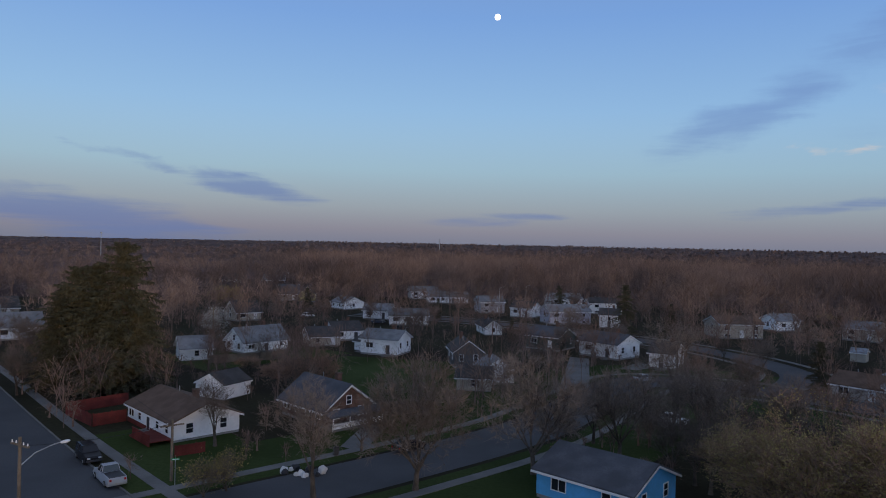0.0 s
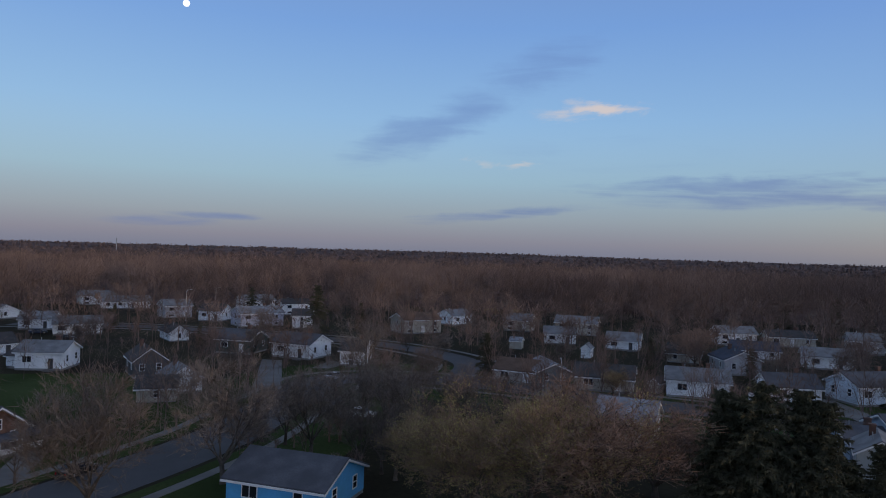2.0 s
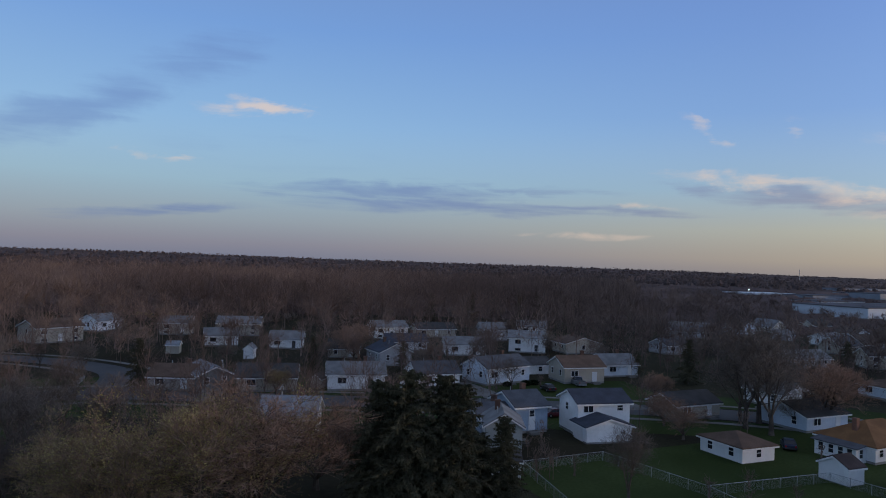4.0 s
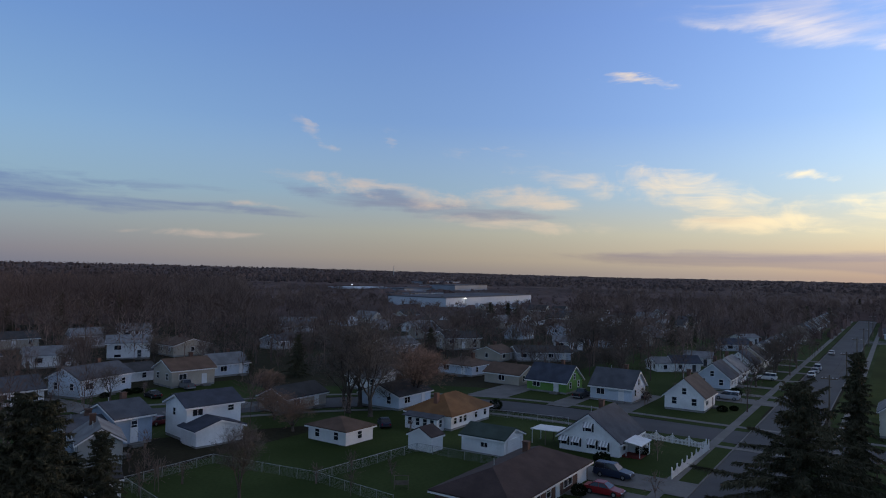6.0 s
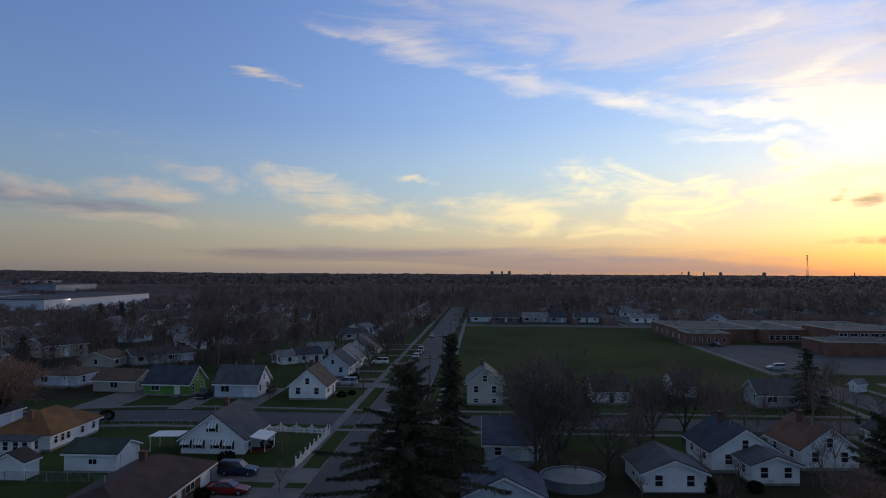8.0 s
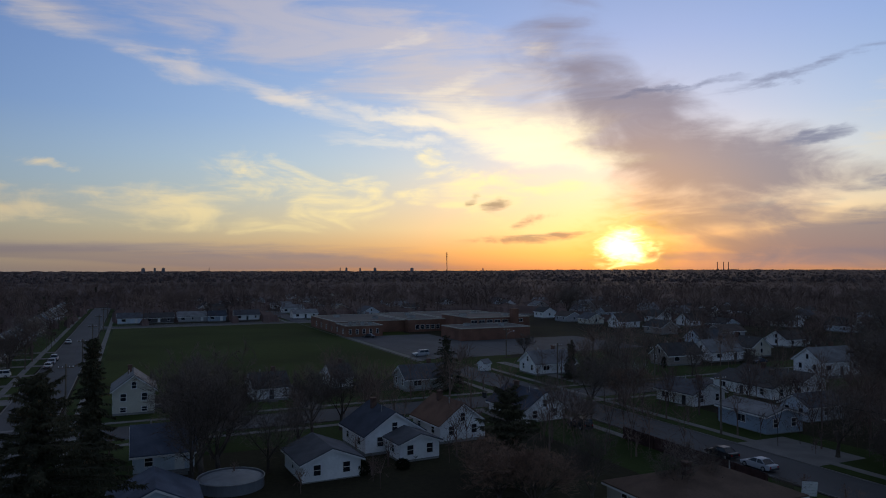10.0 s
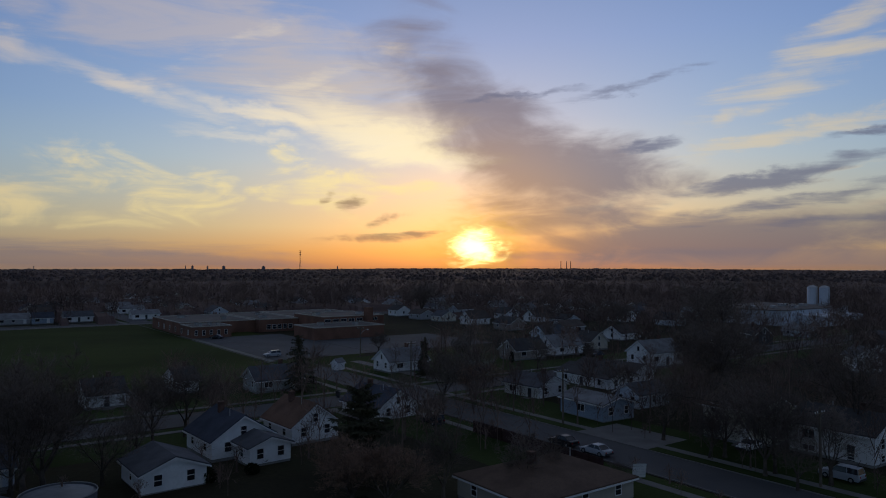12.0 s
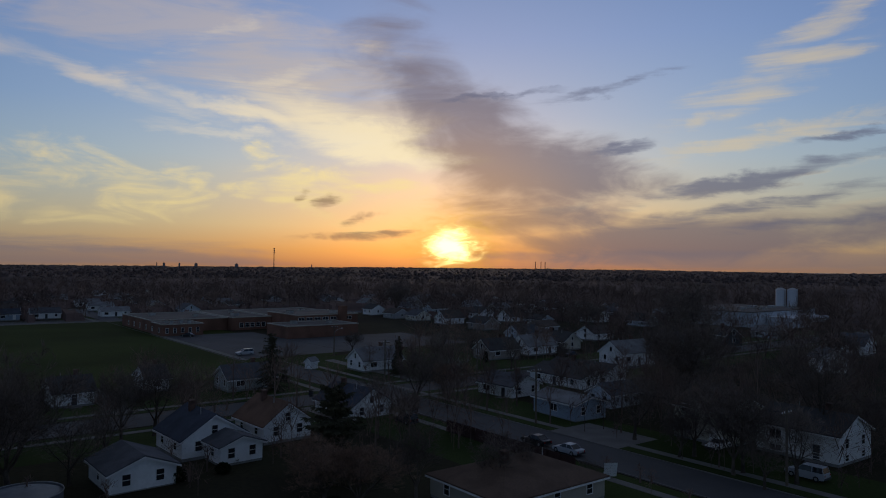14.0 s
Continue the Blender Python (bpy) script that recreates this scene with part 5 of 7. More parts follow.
for az, w, hh in ((-131.3, 8, 46), (-131.8, 18, 44), (-132.9, 14, 33), (-134.1, 26, 36), (-137.1, 30, 33), (-116.5, 30, 34), (-117.3, 18, 37), (-117.9, 26, 40), (-142.9, 10, 36), (-59.9, 14, 60), (-121.2, 5, 40)):
    tw = holder("tower_block", "distant blocky building on the skyline", "building", *far_at(az, 3900), az, "skyline buildings")
    hh = 25 + (hh - 25) * 0.17
    w *= 0.6
    bpart("wall", tw, mat("distant_concrete", (0.2, 0.2, 0.22), 0.9, 0.1, 0.2, 0.05, 0), -w / 2, -w / 3, 0, w / 2, w / 3, hh)
    bpart("roof_plant", tw, DARKFRAME, -w / 5, -w / 5, hh + 0.01, w / 5, w / 5, hh + 3)
for az, r, hh in ((26.0, 800, 31), (0.3, 2400, 48), (-78.6, 2600, 44)):
    ms = holder("thin_mast", "thin pole mast above the far woods", "mast", *far_at(az, r), 0, "skyline masts")
    rod("pole", ms, (0, 0, 0), (0, 0, hh), 0.0006 * r, 0.0004 * r, METAL, 6)
    bpart("cross_bar", ms, METAL, -0.0016 * r, -0.2, hh - 1.5, 0.0016 * r, 0.2, hh - 0.8)


FOOT.extend([(-7, 112, 7), (-8, 121, 8), (-8, 133, 13), (-4, 146, 8), (-38, 88, 6), (-34, 80, 5)])   # open lawns, kept free of brush
# ---- more houses, half hidden among the trees ----
BOUNDS = [(min(p[0] for p in pts), max(p[0] for p in pts), min(p[1] for p in pts), max(p[1] for p in pts)) for pts, wd in ROADS]


def near_road(x, y, m):
    for (pts, wd), (xa, xb, ya, yb) in zip(ROADS, BOUNDS):
        k = wd / 2 + m
        if not (xa - k < x < xb + k and ya - k < y < yb + k):
            continue
        for a, b in zip(pts, pts[1:]):
            ax, ay, bx, by = a[0], a[1], b[0], b[1]
            dx_, dy_ = bx - ax, by - ay
            t = max(0, min(1, ((x - ax) * dx_ + (y - ay) * dy_) / (dx_ * dx_ + dy_ * dy_ + 1e-9)))
            if math.hypot(x - ax - t * dx_, y - ay - t * dy_) < wd / 2 + m:
                return True
    return False


rng = random.Random(12)
for us, vs in (((215, 420, 24), (88, 240, 31)), ((60, 330, 25), (-290, -160, 33)), ((235, 420, 26), (-330, -180, 36)), ((345, 560, 26), (-150, -20, 37))):
    for v in range(vs[0], vs[1], vs[2]):
        for u in range(us[0], us[1], us[2]):
            uu, vv = u + rng.uniform(-6, 6), v + rng.uniform(-4, 4)
            q = uv(uu, vv)
            if rng.random() < 0.3 or near_road(q.x, q.y, 8) or any((q.x - a) ** 2 + (q.y - b) ** 2 < (r + 9) ** 2 for a, b, r in FOOT) or 140 < uu < 215 and vv < -270 or 205 < uu < 315 and vv > -165 and vv < 0:
                continue
            c = rng.choice(("white", "white", "paleblue", "beige", "taupe", "cream", "grey"))
            house(q.x, q.y, -25.6 + 90 * rng.randint(0, 1), rng.uniform(8.5, 11.5), rng.uniform(7, 8.5), rng.uniform(2.6, 3.4), rng.uniform(1.8, 3.0), c, rng.choice(("grey", "slate", "dark", "darkbrown")), win=2, doors="", chimney=False)
PROTO = {
    "bare": [bare_tree("bare_tree", s, 14.0, sp, lm, 9000, TWIG, "bare grey-brown deciduous tree before leafing") for s, sp, lm in ((1, 0.75, 4), (2, 1.0, 5), (3, 0.6, 4), (4, 0.85, 6))],
    "open": [bare_tree("bare_tree", s, 14.0, sp, lm, 3600, TWIG, "open bare deciduous tree with visible limbs") for s, sp, lm in ((5, 0.8, 4), (6, 1.0, 5), (7, 0.7, 4))],
    "broad": [bare_tree("bare_tree", s, 13.0, 1.25, 7, 8500, TWIG, "broad bare street tree with dense dark twigs", bole=0.2, thick=0.022) for s in (14, 15)],
    "red": [bare_tree("budding_tree", 11, 10.0, 1.0, 6, 9000, TWIGRED, "small reddish-brown budding tree with dense twigs", bole=0.12)],
    "bud": [bare_tree("leafing_tree", s, 12.0, 0.9, 6, 8000, TWIGRED, "round tree with fresh yellow-green buds", BUD, 9000, 0.15, 0.055) for s in (21, 22)],
    "blossom": [bare_tree("blossom_tree", 31, 8.0, 0.8, 5, 2000, TWIG, "small tree in white spring blossom", BLOSSOM, 2400, 0.2)],
    "shrub": [bare_tree("bare_shrub", 41, 5.0, 1.1, 7, 2600, TWIG, "brown leafless shrub with fine twigs", BUD, 500, 0.05)],
    "thin": [bare_tree("thin_tree", 51, 12.0, 0.55, 5, 3000, TWIG, "thin dark half-bare tree beside the fence", bole=0.45)],
    "spruce": [spruce("spruce_tree", s, 18.0, r, "tall dark green spruce with drooping boughs", dens=1.3, nl=0.5, full=0.6) for s, r in ((61, 6.4), (62, 7.4), (63, 5.8))],
    "farspruce": [spruce("spruce_tree", s, 18.0, r, "dark green spruce among the houses", tiers=18, per=7, dens=0.9, nl=0.6) for s, r in ((64, 5.6), (65, 6.6))],
    "cedar": [spruce("cedar_tree", 71, 6.0, 1.3, "dark green columnar cedar", tiers=18, per=8, nl=0.22)],
    "bigspruce": [spruce("spruce_tree", 81, 22.0, 13.5, "large dark spruce with long drooping boughs and brown cones", tiers=27, cones=0.5, dens=1.7, droop=0.17, per=8, nl=0.55, ragged=0.48, full=0.78, lift_=0.1)],
    "spire": [spruce("spruce_tree", 82, 22.0, 4.6, "tall narrow dark spruce hung with brown cones", tiers=44, cones=0.3, dens=1.5, per=8, nl=0.4, ragged=0.45)],
    "pine": [spruce("pine_tree", 91, 11.0, 4.2, "broad dark pine with flat ragged boughs", tiers=9, dens=2.4, droop=0.05, per=9, nl=0.4)],
}
HEIGHT = dict(broad=13.0, bare=14.0, open=14.0, red=10.0, bud=12.0, blossom=8.0, shrub=5.0, thin=12.0, spruce=18.0, farspruce=18.0, cedar=6.0, bigspruce=22.0, spire=22.0, pine=11.0)
USED = set()
TREES = []


WIDE = dict(bare=1.15, open=1.1, red=1.3, bud=1.15, pine=1.3)


def tree(kind, x, y, h):
    """Plants a tree of that kind and height; the first of each build is the original, the others are its copies."""
    if kind == "spruce" and math.hypot(x, y) > 135:
        kind = "farspruce"
    opts = PROTO[kind]
    i = int(abs(x * 7.3 + y * 3.1)) % len(opts)
    s = h / HEIGHT[kind]
    m = stand(None, x, y, s * WIDE.get(kind, 1.0), (x * 37 + y * 11) % 360, s)
    TREES.append((x, y))
    if (kind, i) in USED:
        return copy_thing(opts[i], m)
    USED.add((kind, i))
    opts[i].matrix_basis = m
    return opts[i]


tree('spruce', -56.4, 114.2, 20.9)
tree('spruce', -52.4, 115.5, 21.2)
tree('spruce', -66.5, 122.5, 17.0)
tree('spruce', -49.3, 115.9, 13.1)
tree('bare', -77.4, 133.6, 9.7)
tree('open', -66.1, 109.6, 8.9)
tree('broad', -2.2, 71.5, 14.6)
tree('open', -11.9, 67.5, 13.2)
tree('spruce', -60.5, 117.0, 17.5)
tree('spruce', -61.8, 113.5, 13.0)
tree('spruce', -53.5, 112.0, 12.0)
tree('broad', 10.6, 77.4, 12.6)
tree('broad', 21.5, 83.0, 12.0)
tree('open', 30.0, 90.0, 12.5)
tree('open', 33.0, 82.0, 13.0)
tree('open', 42.0, 84.0, 12.5)
tree('red', -20.0, 110.5, 8.5)
tree('open', 7.3, 115.9, 10.7)
tree('bare', -7.5, 187.2, 8.3)
tree('open', 20.0, 90.4, 9.8)
tree('open', 15.7, 86.3, 7.7)
tree('open', 39.8, 119.5, 15.9)
tree('open', 37.9, 99.1, 13.6)
tree('open', 41.6, 96.4, 13.2)
tree('open', 27.1, 89.7, 10.9)
tree('open', 27.6, 75.0, 13.3)
tree('bud', -71.2, 231.8, 11.2)
tree('blossom', -54.5, 168.0, 9.6)
tree('bud', -133.6, 205.0, 9.5)
tree('red', -26.6, 118.6, 6.7)
tree('red', -36.3, 133.2, 4.3)
tree('open', -37.6, 146.0, 8.3)
tree('open', -27.1, 85.1, 9.6)
tree('shrub', -21.0, 69.8, 5.1)
tree('shrub', -22.7, 68.1, 4.4)
tree('open', -9.2, 84.2, 9.5)
tree('spruce', 54.7, 208.9, 15.5)
tree('spruce', -1.1, 239.4, 8.3)
tree('cedar', 19.4, 192.2, 5.4)
tree('spruce', 69.2, 127.6, 11.3)
tree('bud', 133.0, 242.9, 7.8)
tree('bud', 135.8, 227.7, 8.3)
tree('bud', 30.1, 58.0, 16.0)
tree('bud', 34.4, 55.0, 18.3)
tree('red', 42.1, 54.3, 16.9)
tree('bud', 29.1, 64.7, 13.6)
tree('red', 52.3, 58.1, 11.4)
tree('bud', 38.3, 54.3, 17.5)
tree('open', 28.3, 72.4, 10.0)
tree('open', 25.4, 75.6, 10.2)
tree('open', 34.8, 93.9, 12.0)
tree('bud', 83.5, 104.6, 6.8)
tree('red', 132.8, 134.4, 10.7)
tree('spruce', 108.6, 123.4, 8.2)
tree('bare', 99.1, 142.6, 9.6)
tree('spruce', 53.5, 50.3, 11.1)
tree('spruce', 54.3, 46.5, 12.3)
tree('spruce', 56.9, 44.2, 11.9)
tree('spruce', 59.9, 41.5, 11.3)
tree('spruce', 53.9, 48.4, 10.7)
tree('spruce', 57.8, 47.3, 11.2)
tree('spruce', 57.4, 42.2, 11.3)
tree('spruce', 60.6, 39.2, 9.7)
tree('spruce', 117.3, 103.3, 9.6)
tree('spruce', 111.1, 125.7, 7.0)
tree('cedar', 133.2, 108.4, 4.8)
tree('cedar', 135.9, 105.4, 4.8)
tree('spruce', 159.2, 66.6, 7.5)
tree('spruce', 157.1, 53.8, 10.7)
tree('thin', 67.2, 28.6, 10.6)
tree('open', 126.6, 34.3, 19.2)
tree('open', 126.1, 31.2, 18.9)
tree('open', 120.4, 31.8, 19.1)
tree('open', 118.3, 27.4, 17.9)
tree('red', 132.1, 22.6, 14.0)
tree('red', 105.1, 36.5, 7.1)
tree('red', 112.5, 42.3, 6.7)
tree('open', 125.1, 25.3, 12.0)
tree('open', 121.3, 77.2, 7.8)
tree('bare', 172.0, 81.9, 10.6)
tree('red', 133.0, 51.9, 6.7)
tree('bud', 85.6, 106.1, 6.3)
tree('spruce', 199.9, 29.1, 9.7)
tree('spruce', 470.7, 61.1, 9.4)
tree('spruce', 262, 190, 15)
tree('spruce', 270, 182, 13)
tree('spruce', 281, 176, 16)
tree('spruce', 289, 171, 14)
tree('spruce', 296, 160, 15)
tree('spruce', 303, 157, 13)
tree('spruce', 240, 196, 13)
tree('spruce', 44, 262, 12)
tree('spruce', 70, 214, 11)
tree('spruce', -48, 250, 11)
tree('spruce', 330, 20, 12)
tree('spruce', 338, 12, 13)
tree('spruce', 346, 8, 11)
tree('spruce', 342.6, 153.9, 12.0)
tree('spruce', 351.0, 167.8, 11.2)
tree('spruce', 342.3, 173.9, 10.5)
tree('bare', 189.0, 64.1, 10.9)
tree('bare', 307.2, 34.5, 12.4)
tree('bare', 256.9, 80.8, 12.6)
tree('red', 127.3, 128.9, 8.4)
tree('bigspruce', 65.1, -23.4, 16.3)
tree('spire', 80.1, -34.3, 17.5)
tree('bare', 196.3, -15.5, 17.3)
tree('bare', 196.0, -24.2, 15.8)
tree('spruce', 262.0, -49.5, 11.7)
tree('spruce', 266.4, -57.0, 12.6)
tree('spruce', 315.1, -5.8, 8.8)
tree('bare', 194.3, -63.0, 9.6)
tree('bare', 222.8, -77.9, 10.2)
tree('spruce', 401.6, -157.9, 11.8)
tree('spruce', 401.0, -146.1, 12.7)
tree('spruce', 608.1, -262.0, 11.8)
tree('open', 70.1, -40.3, 16.6)
tree('open', 84.8, -48.8, 16.4)
tree('broad', 84.6, -68.8, 11.5)
tree('broad', 61.0, -112.5, 10.5)
tree('broad', 75.0, -47.0, 14.5)
tree('open', 82.9, -73.1, 12.9)
tree('open', 90.3, -85.3, 11.5)
tree('spruce', 93.1, -110.4, 12.1)
tree('open', 91.1, -58.3, 12.9)
tree('open', 78.0, -61.1, 12.5)
tree('pine', 48.6, -69.0, 11.0)
tree('broad', 6.5, -93.0, 12.5)
tree('bare', 13.5, -98.0, 12.0)
tree('bare', 17.0, -128.0, 14.0)
tree('bare', -9.0, -116.0, 14.0)
tree('open', 52.9, -94.9, 11.1)
tree('red', 58.0, -119.2, 8.9)
tree('open', 60.9, -123.1, 11.2)
tree('open', 71.0, -113.4, 8.9)
tree('bare', 114.5, -171.0, 10.9)
tree('cedar', 80.8, -139.6, 9.5)
tree('open', 76.4, -45.5, 15.3)
tree('open', 72.5, -52.2, 14.2)
tree('bare', 24.2, -150.8, 20.7)
tree('bare', 24.8, -199.2, 18.6)
tree('open', 11.8, -99.5, 12.6)
tree('open', 5.5, -94.4, 11.5)
tree('open', 2.9, -88.5, 11.9)
tree('open', 9.8, -107.3, 11.8)
tree('open', -0.4, -92.7, 10.9)
tree('open', -3.7, -108.1, 18.5)
tree('open', 21.0, -80.8, 5.1)
tree('open', 26.5, -73.3, 7.9)
tree('open', 28.5, -70.1, 8.9)
tree('open', 35.8, -66.0, 10.1)
tree('red', 40.1, -61.6, 8.1)
tree('red', 44.2, -61.3, 8.9)
tree('bare', 80.5, -235.1, 11.8)
tree('blossom', 61.4, -130.2, 5.7)
tree('open', 20.7, -104.8, 11.4)
tree('bare', -10.4, -218.6, 16.4)
tree('bare', 0.1, -156.9, 11.0)
tree('bare', 180.2, -308.3, 17.2)
tree('bare', 65.0, -243.6, 11.8)

# ---- trees between the houses and the woods beyond ----
LIGHT = [bare_tree("bare_tree", s, 13.0, sp, 5, 2600, TWIG, "bare grey-brown tree among the houses", deep=2, thick=0.03) for s, sp in ((101, 0.8), (102, 1.05), (103, 0.95))]
for i, ob in enumerate(LIGHT):
    ob.matrix_basis = stand(None, 205 + 30 * i, 150 - 60 * i, 0.8)


def blocked(x, y, m, yards=0.0):
    q = UV.transposed() @ Vector((x, y, 0))
    u, v = q.x, q.y
    if 145 < u < 326 and -105 < v < 12 or 165 < u < 330 and -200 < v < -60 or 142 < u < 206 and -360 < v < -285:
        return True
    if any(u0 - m - 6 < u < u1 + m + 6 and v0 - m - 14 < v < v1 + m for u0, u1, v0, v1, hh, lab in SHEDS):
        return True
    if near_road(x, y, m):
        return True
    return any((x - a) ** 2 + (y - b) ** 2 < (r + m) ** 2 for a, b, r in FOOT)


rng = random.Random(7)
count = 0
while count < 210:
    r, a = math.sqrt(rng.uniform(95 ** 2, 340 ** 2)), radians(rng.uniform(-188, 40))
    x, y = -math.sin(a) * r, math.cos(a) * r
    if blocked(x, y, 2.5) or (-150 < math.degrees(a) < -55 and r < 175 and rng.random() < 0.8) or r < 125 and rng.random() < 0.5:
        continue
    s = rng.uniform(0.55, 0.95)
    copy_thing(LIGHT[count % 3], stand(None, x, y, s, rng.uniform(0, 360), s * rng.uniform(0.85, 1.1)))
    count += 1



def tall(a, r):
    """The belt of old woods to the north and east stands higher than the rest."""
    return 1.0 + 0.45 * min(1.0, max(0.0, (r - 255) / 60)) * min(1.0, max(0.0, (a + 80) / 8)) * min(1.0, max(0.0, (18 - a) / 8))


def crowns(name, label, want, r0, r1, twigs, thin, h0, h1, thick_in=None, clear=3.0, seed=1, keep=None):
    """Many leafless crowns as one mesh: a stem and a haze of upward twigs each."""
    rg = random.Random(seed)
    V, F, n = [], [], 0
    while n < want:
        r, a = math.exp(rg.uniform(math.log(r0), math.log(r1))), radians(rg.uniform(-192, 46))
        x, y = -math.sin(a) * r, math.cos(a) * r
        low = 1.0
        if -93 < math.degrees(a) < -67 and 300 < r < 900:
            if rg.random() < 0.55:
                continue
            low = 0.62
        if keep and not keep(math.degrees(a), r, rg.random()) or blocked(x, y, clear):
            continue
        h = rg.uniform(h0, h1) * low * tall(math.degrees(a), r)
        k = 1.0 + r / 700
        sx, sy = math.cos(a), math.sin(a)

        z0 = lift(math.degrees(a), r) if r > 1800 else 0.0

        def blade(px, py, pz, qx, qy, qz, w):
            c = len(V)
            V.extend([(px - sx * w, py - sy * w, pz + z0), (px + sx * w, py + sy * w, pz + z0), (qx, qy, qz + z0)])
            F.append((c, c + 1, c + 2))

        blade(x, y, 0, x, y, h * 0.8, (0.036 if rg.random() < 0.7 else 0.12) * k)
        for i in range(3 if r < 900 else 0):
            th = rg.uniform(0, 6.28)
            blade(x, y, h * rg.uniform(0.25, 0.45), x + math.cos(th) * h * 0.2, y + math.sin(th) * h * 0.2, h * rg.uniform(0.75, 1.0), 0.05 * k)
        cr = h * rg.uniform(0.38, 0.56)
        m = twigs if r < 600 else max(14, twigs // 2)
        for i in range(m):
            th, ph = rg.uniform(0, 6.28), rg.uniform(-1.1, 1.45)
            d = (math.cos(th) * math.cos(ph), math.sin(th) * math.cos(ph), math.sin(ph))
            f = rg.uniform(0.1, 0.75)
            g2 = f + rg.uniform(0.2, 0.4)
            j = rg.uniform(-0.12, 0.12) * h
            blade(x + d[0] * cr * f, y + d[1] * cr * f, h * 0.52 + d[2] * h * 0.42 * f, x + d[0] * cr * g2 + j * sx, y + d[1] * cr * g2 + j * sy, h * 0.54 + d[2] * h * 0.42 * g2, thin * k * rg.uniform(0.6, 1.6))
        n += 1
    return tagged(mesh_from(name, V, F, WOODS), label, "woods", kind="stuff")


crowns("garden_thicket", "leafless brown garden trees crowding the yards", 720, 100, 360, 240, 0.024, 7.0, 12.5, seed=3, clear=1.8,
       keep=lambda a, r, q: not (-128 < a < -58 and r < 160 and q < 0.86) and not (r < 120 and q < 0.4))
crowns("garden_thicket", "leafless brown trees standing thick between the houses", 190, 90, 175, 220, 0.022, 6.5, 12.0, seed=8, clear=1.6, keep=lambda a, r, q: (a > -58 or a < -134) and not (r < 100 and q < 0.5))
crowns("undergrowth", "brown leafless brush between the gardens", 700, 78, 300, 90, 0.024, 2.2, 4.5, seed=4, clear=1.2, keep=lambda a, r, q: not (-128 < a < -62 and q < 0.8))
crowns("woods", "wide leafless brown woods beyond the houses", 13000, 190, 1500, 76, 0.062, 9.5, 15.5, seed=5, keep=lambda a, r, q: r > 330 or q > 0.7)
crowns("old_woods", "tall leafless woods rising behind the last houses", 2600, 290, 760, 120, 0.05, 10.0, 15.8, seed=15, keep=lambda a, r, q: -78 < a < 14)


# canopy that runs out to the ridge on the skyline
AZ = (-200, -185, -168, -149, -132, -114, -95, -77, -60, -42, -30, -19, 1, 17, 32, 60)
RIDGE = (10, 12, 22, 22, 8, 8, 16, 30, 38, 42, 50, 48, 42, 34, 26, 22)


def swell(r):
    k = min(1, max(0, (r - 1800) / 2800))
    return k * k * (3 - 2 * k)


def lift(a, r):
    """Height of the ground under the far woods."""
    return swell(r) * max(0.0, float(np.interp(a, AZ, RIDGE)) - 14)


def domes(name, label, want, r0, r1, h0, h1, seed):
    """Far leafless crowns, each a small uneven dome over its stem, joined into one mesh."""
    rg = random.Random(seed)
    V, F, n = [], [], 0
    while n < want:
        r, a = math.exp(rg.uniform(math.log(r0), math.log(r1))), radians(rg.uniform(-194, 48))
        x, y = -math.sin(a) * r, math.cos(a) * r
        da = math.degrees(a)
        if r < 1100 and (blocked(x, y, 5.0) or -95 < da < -64 and r < 900 and rg.random() < 0.7) or r < 420 and not -76 < da < 14:
            continue
        h = rg.uniform(h0, h1) * tall(da, r) * (1 + 0.25 * noise.noise((x / 90, y / 90, 4)))
        z0 = lift(da, r) if r > 1800 else 0.0
        w = h * rg.uniform(0.26, 0.4)
        c, th = len(V), rg.random() * 6
        for k, zz, ww in ((6, 0.3, 0.75), (6, 0.62, 1.0), (5, 0.88, 0.62)):
            for i in range(6):
                t = th + i * math.tau / 6 + zz
                q = ww * w * rg.uniform(0.7, 1.25)
                V.append((x + math.cos(t) * q, y + math.sin(t) * q, z0 + h * (zz + rg.uniform(-0.08, 0.08))))
        V.append((x + rg.uniform(-0.3, 0.3) * w, y + rg.uniform(-0.3, 0.3) * w, z0 + h))
        for j in (0, 6):
            for i in range(6):
                F.append((c + j + i, c + j + (i + 1) % 6, c + j + 6 + (i + 1) % 6, c + j + 6 + i))
        for i in range(6):
            F.append((c + 12 + i, c + 12 + (i + 1) % 6, c + 18))
        n += 1
    return tagged(mesh_from(name, V, F, DOME), label, "woods", kind="stuff")


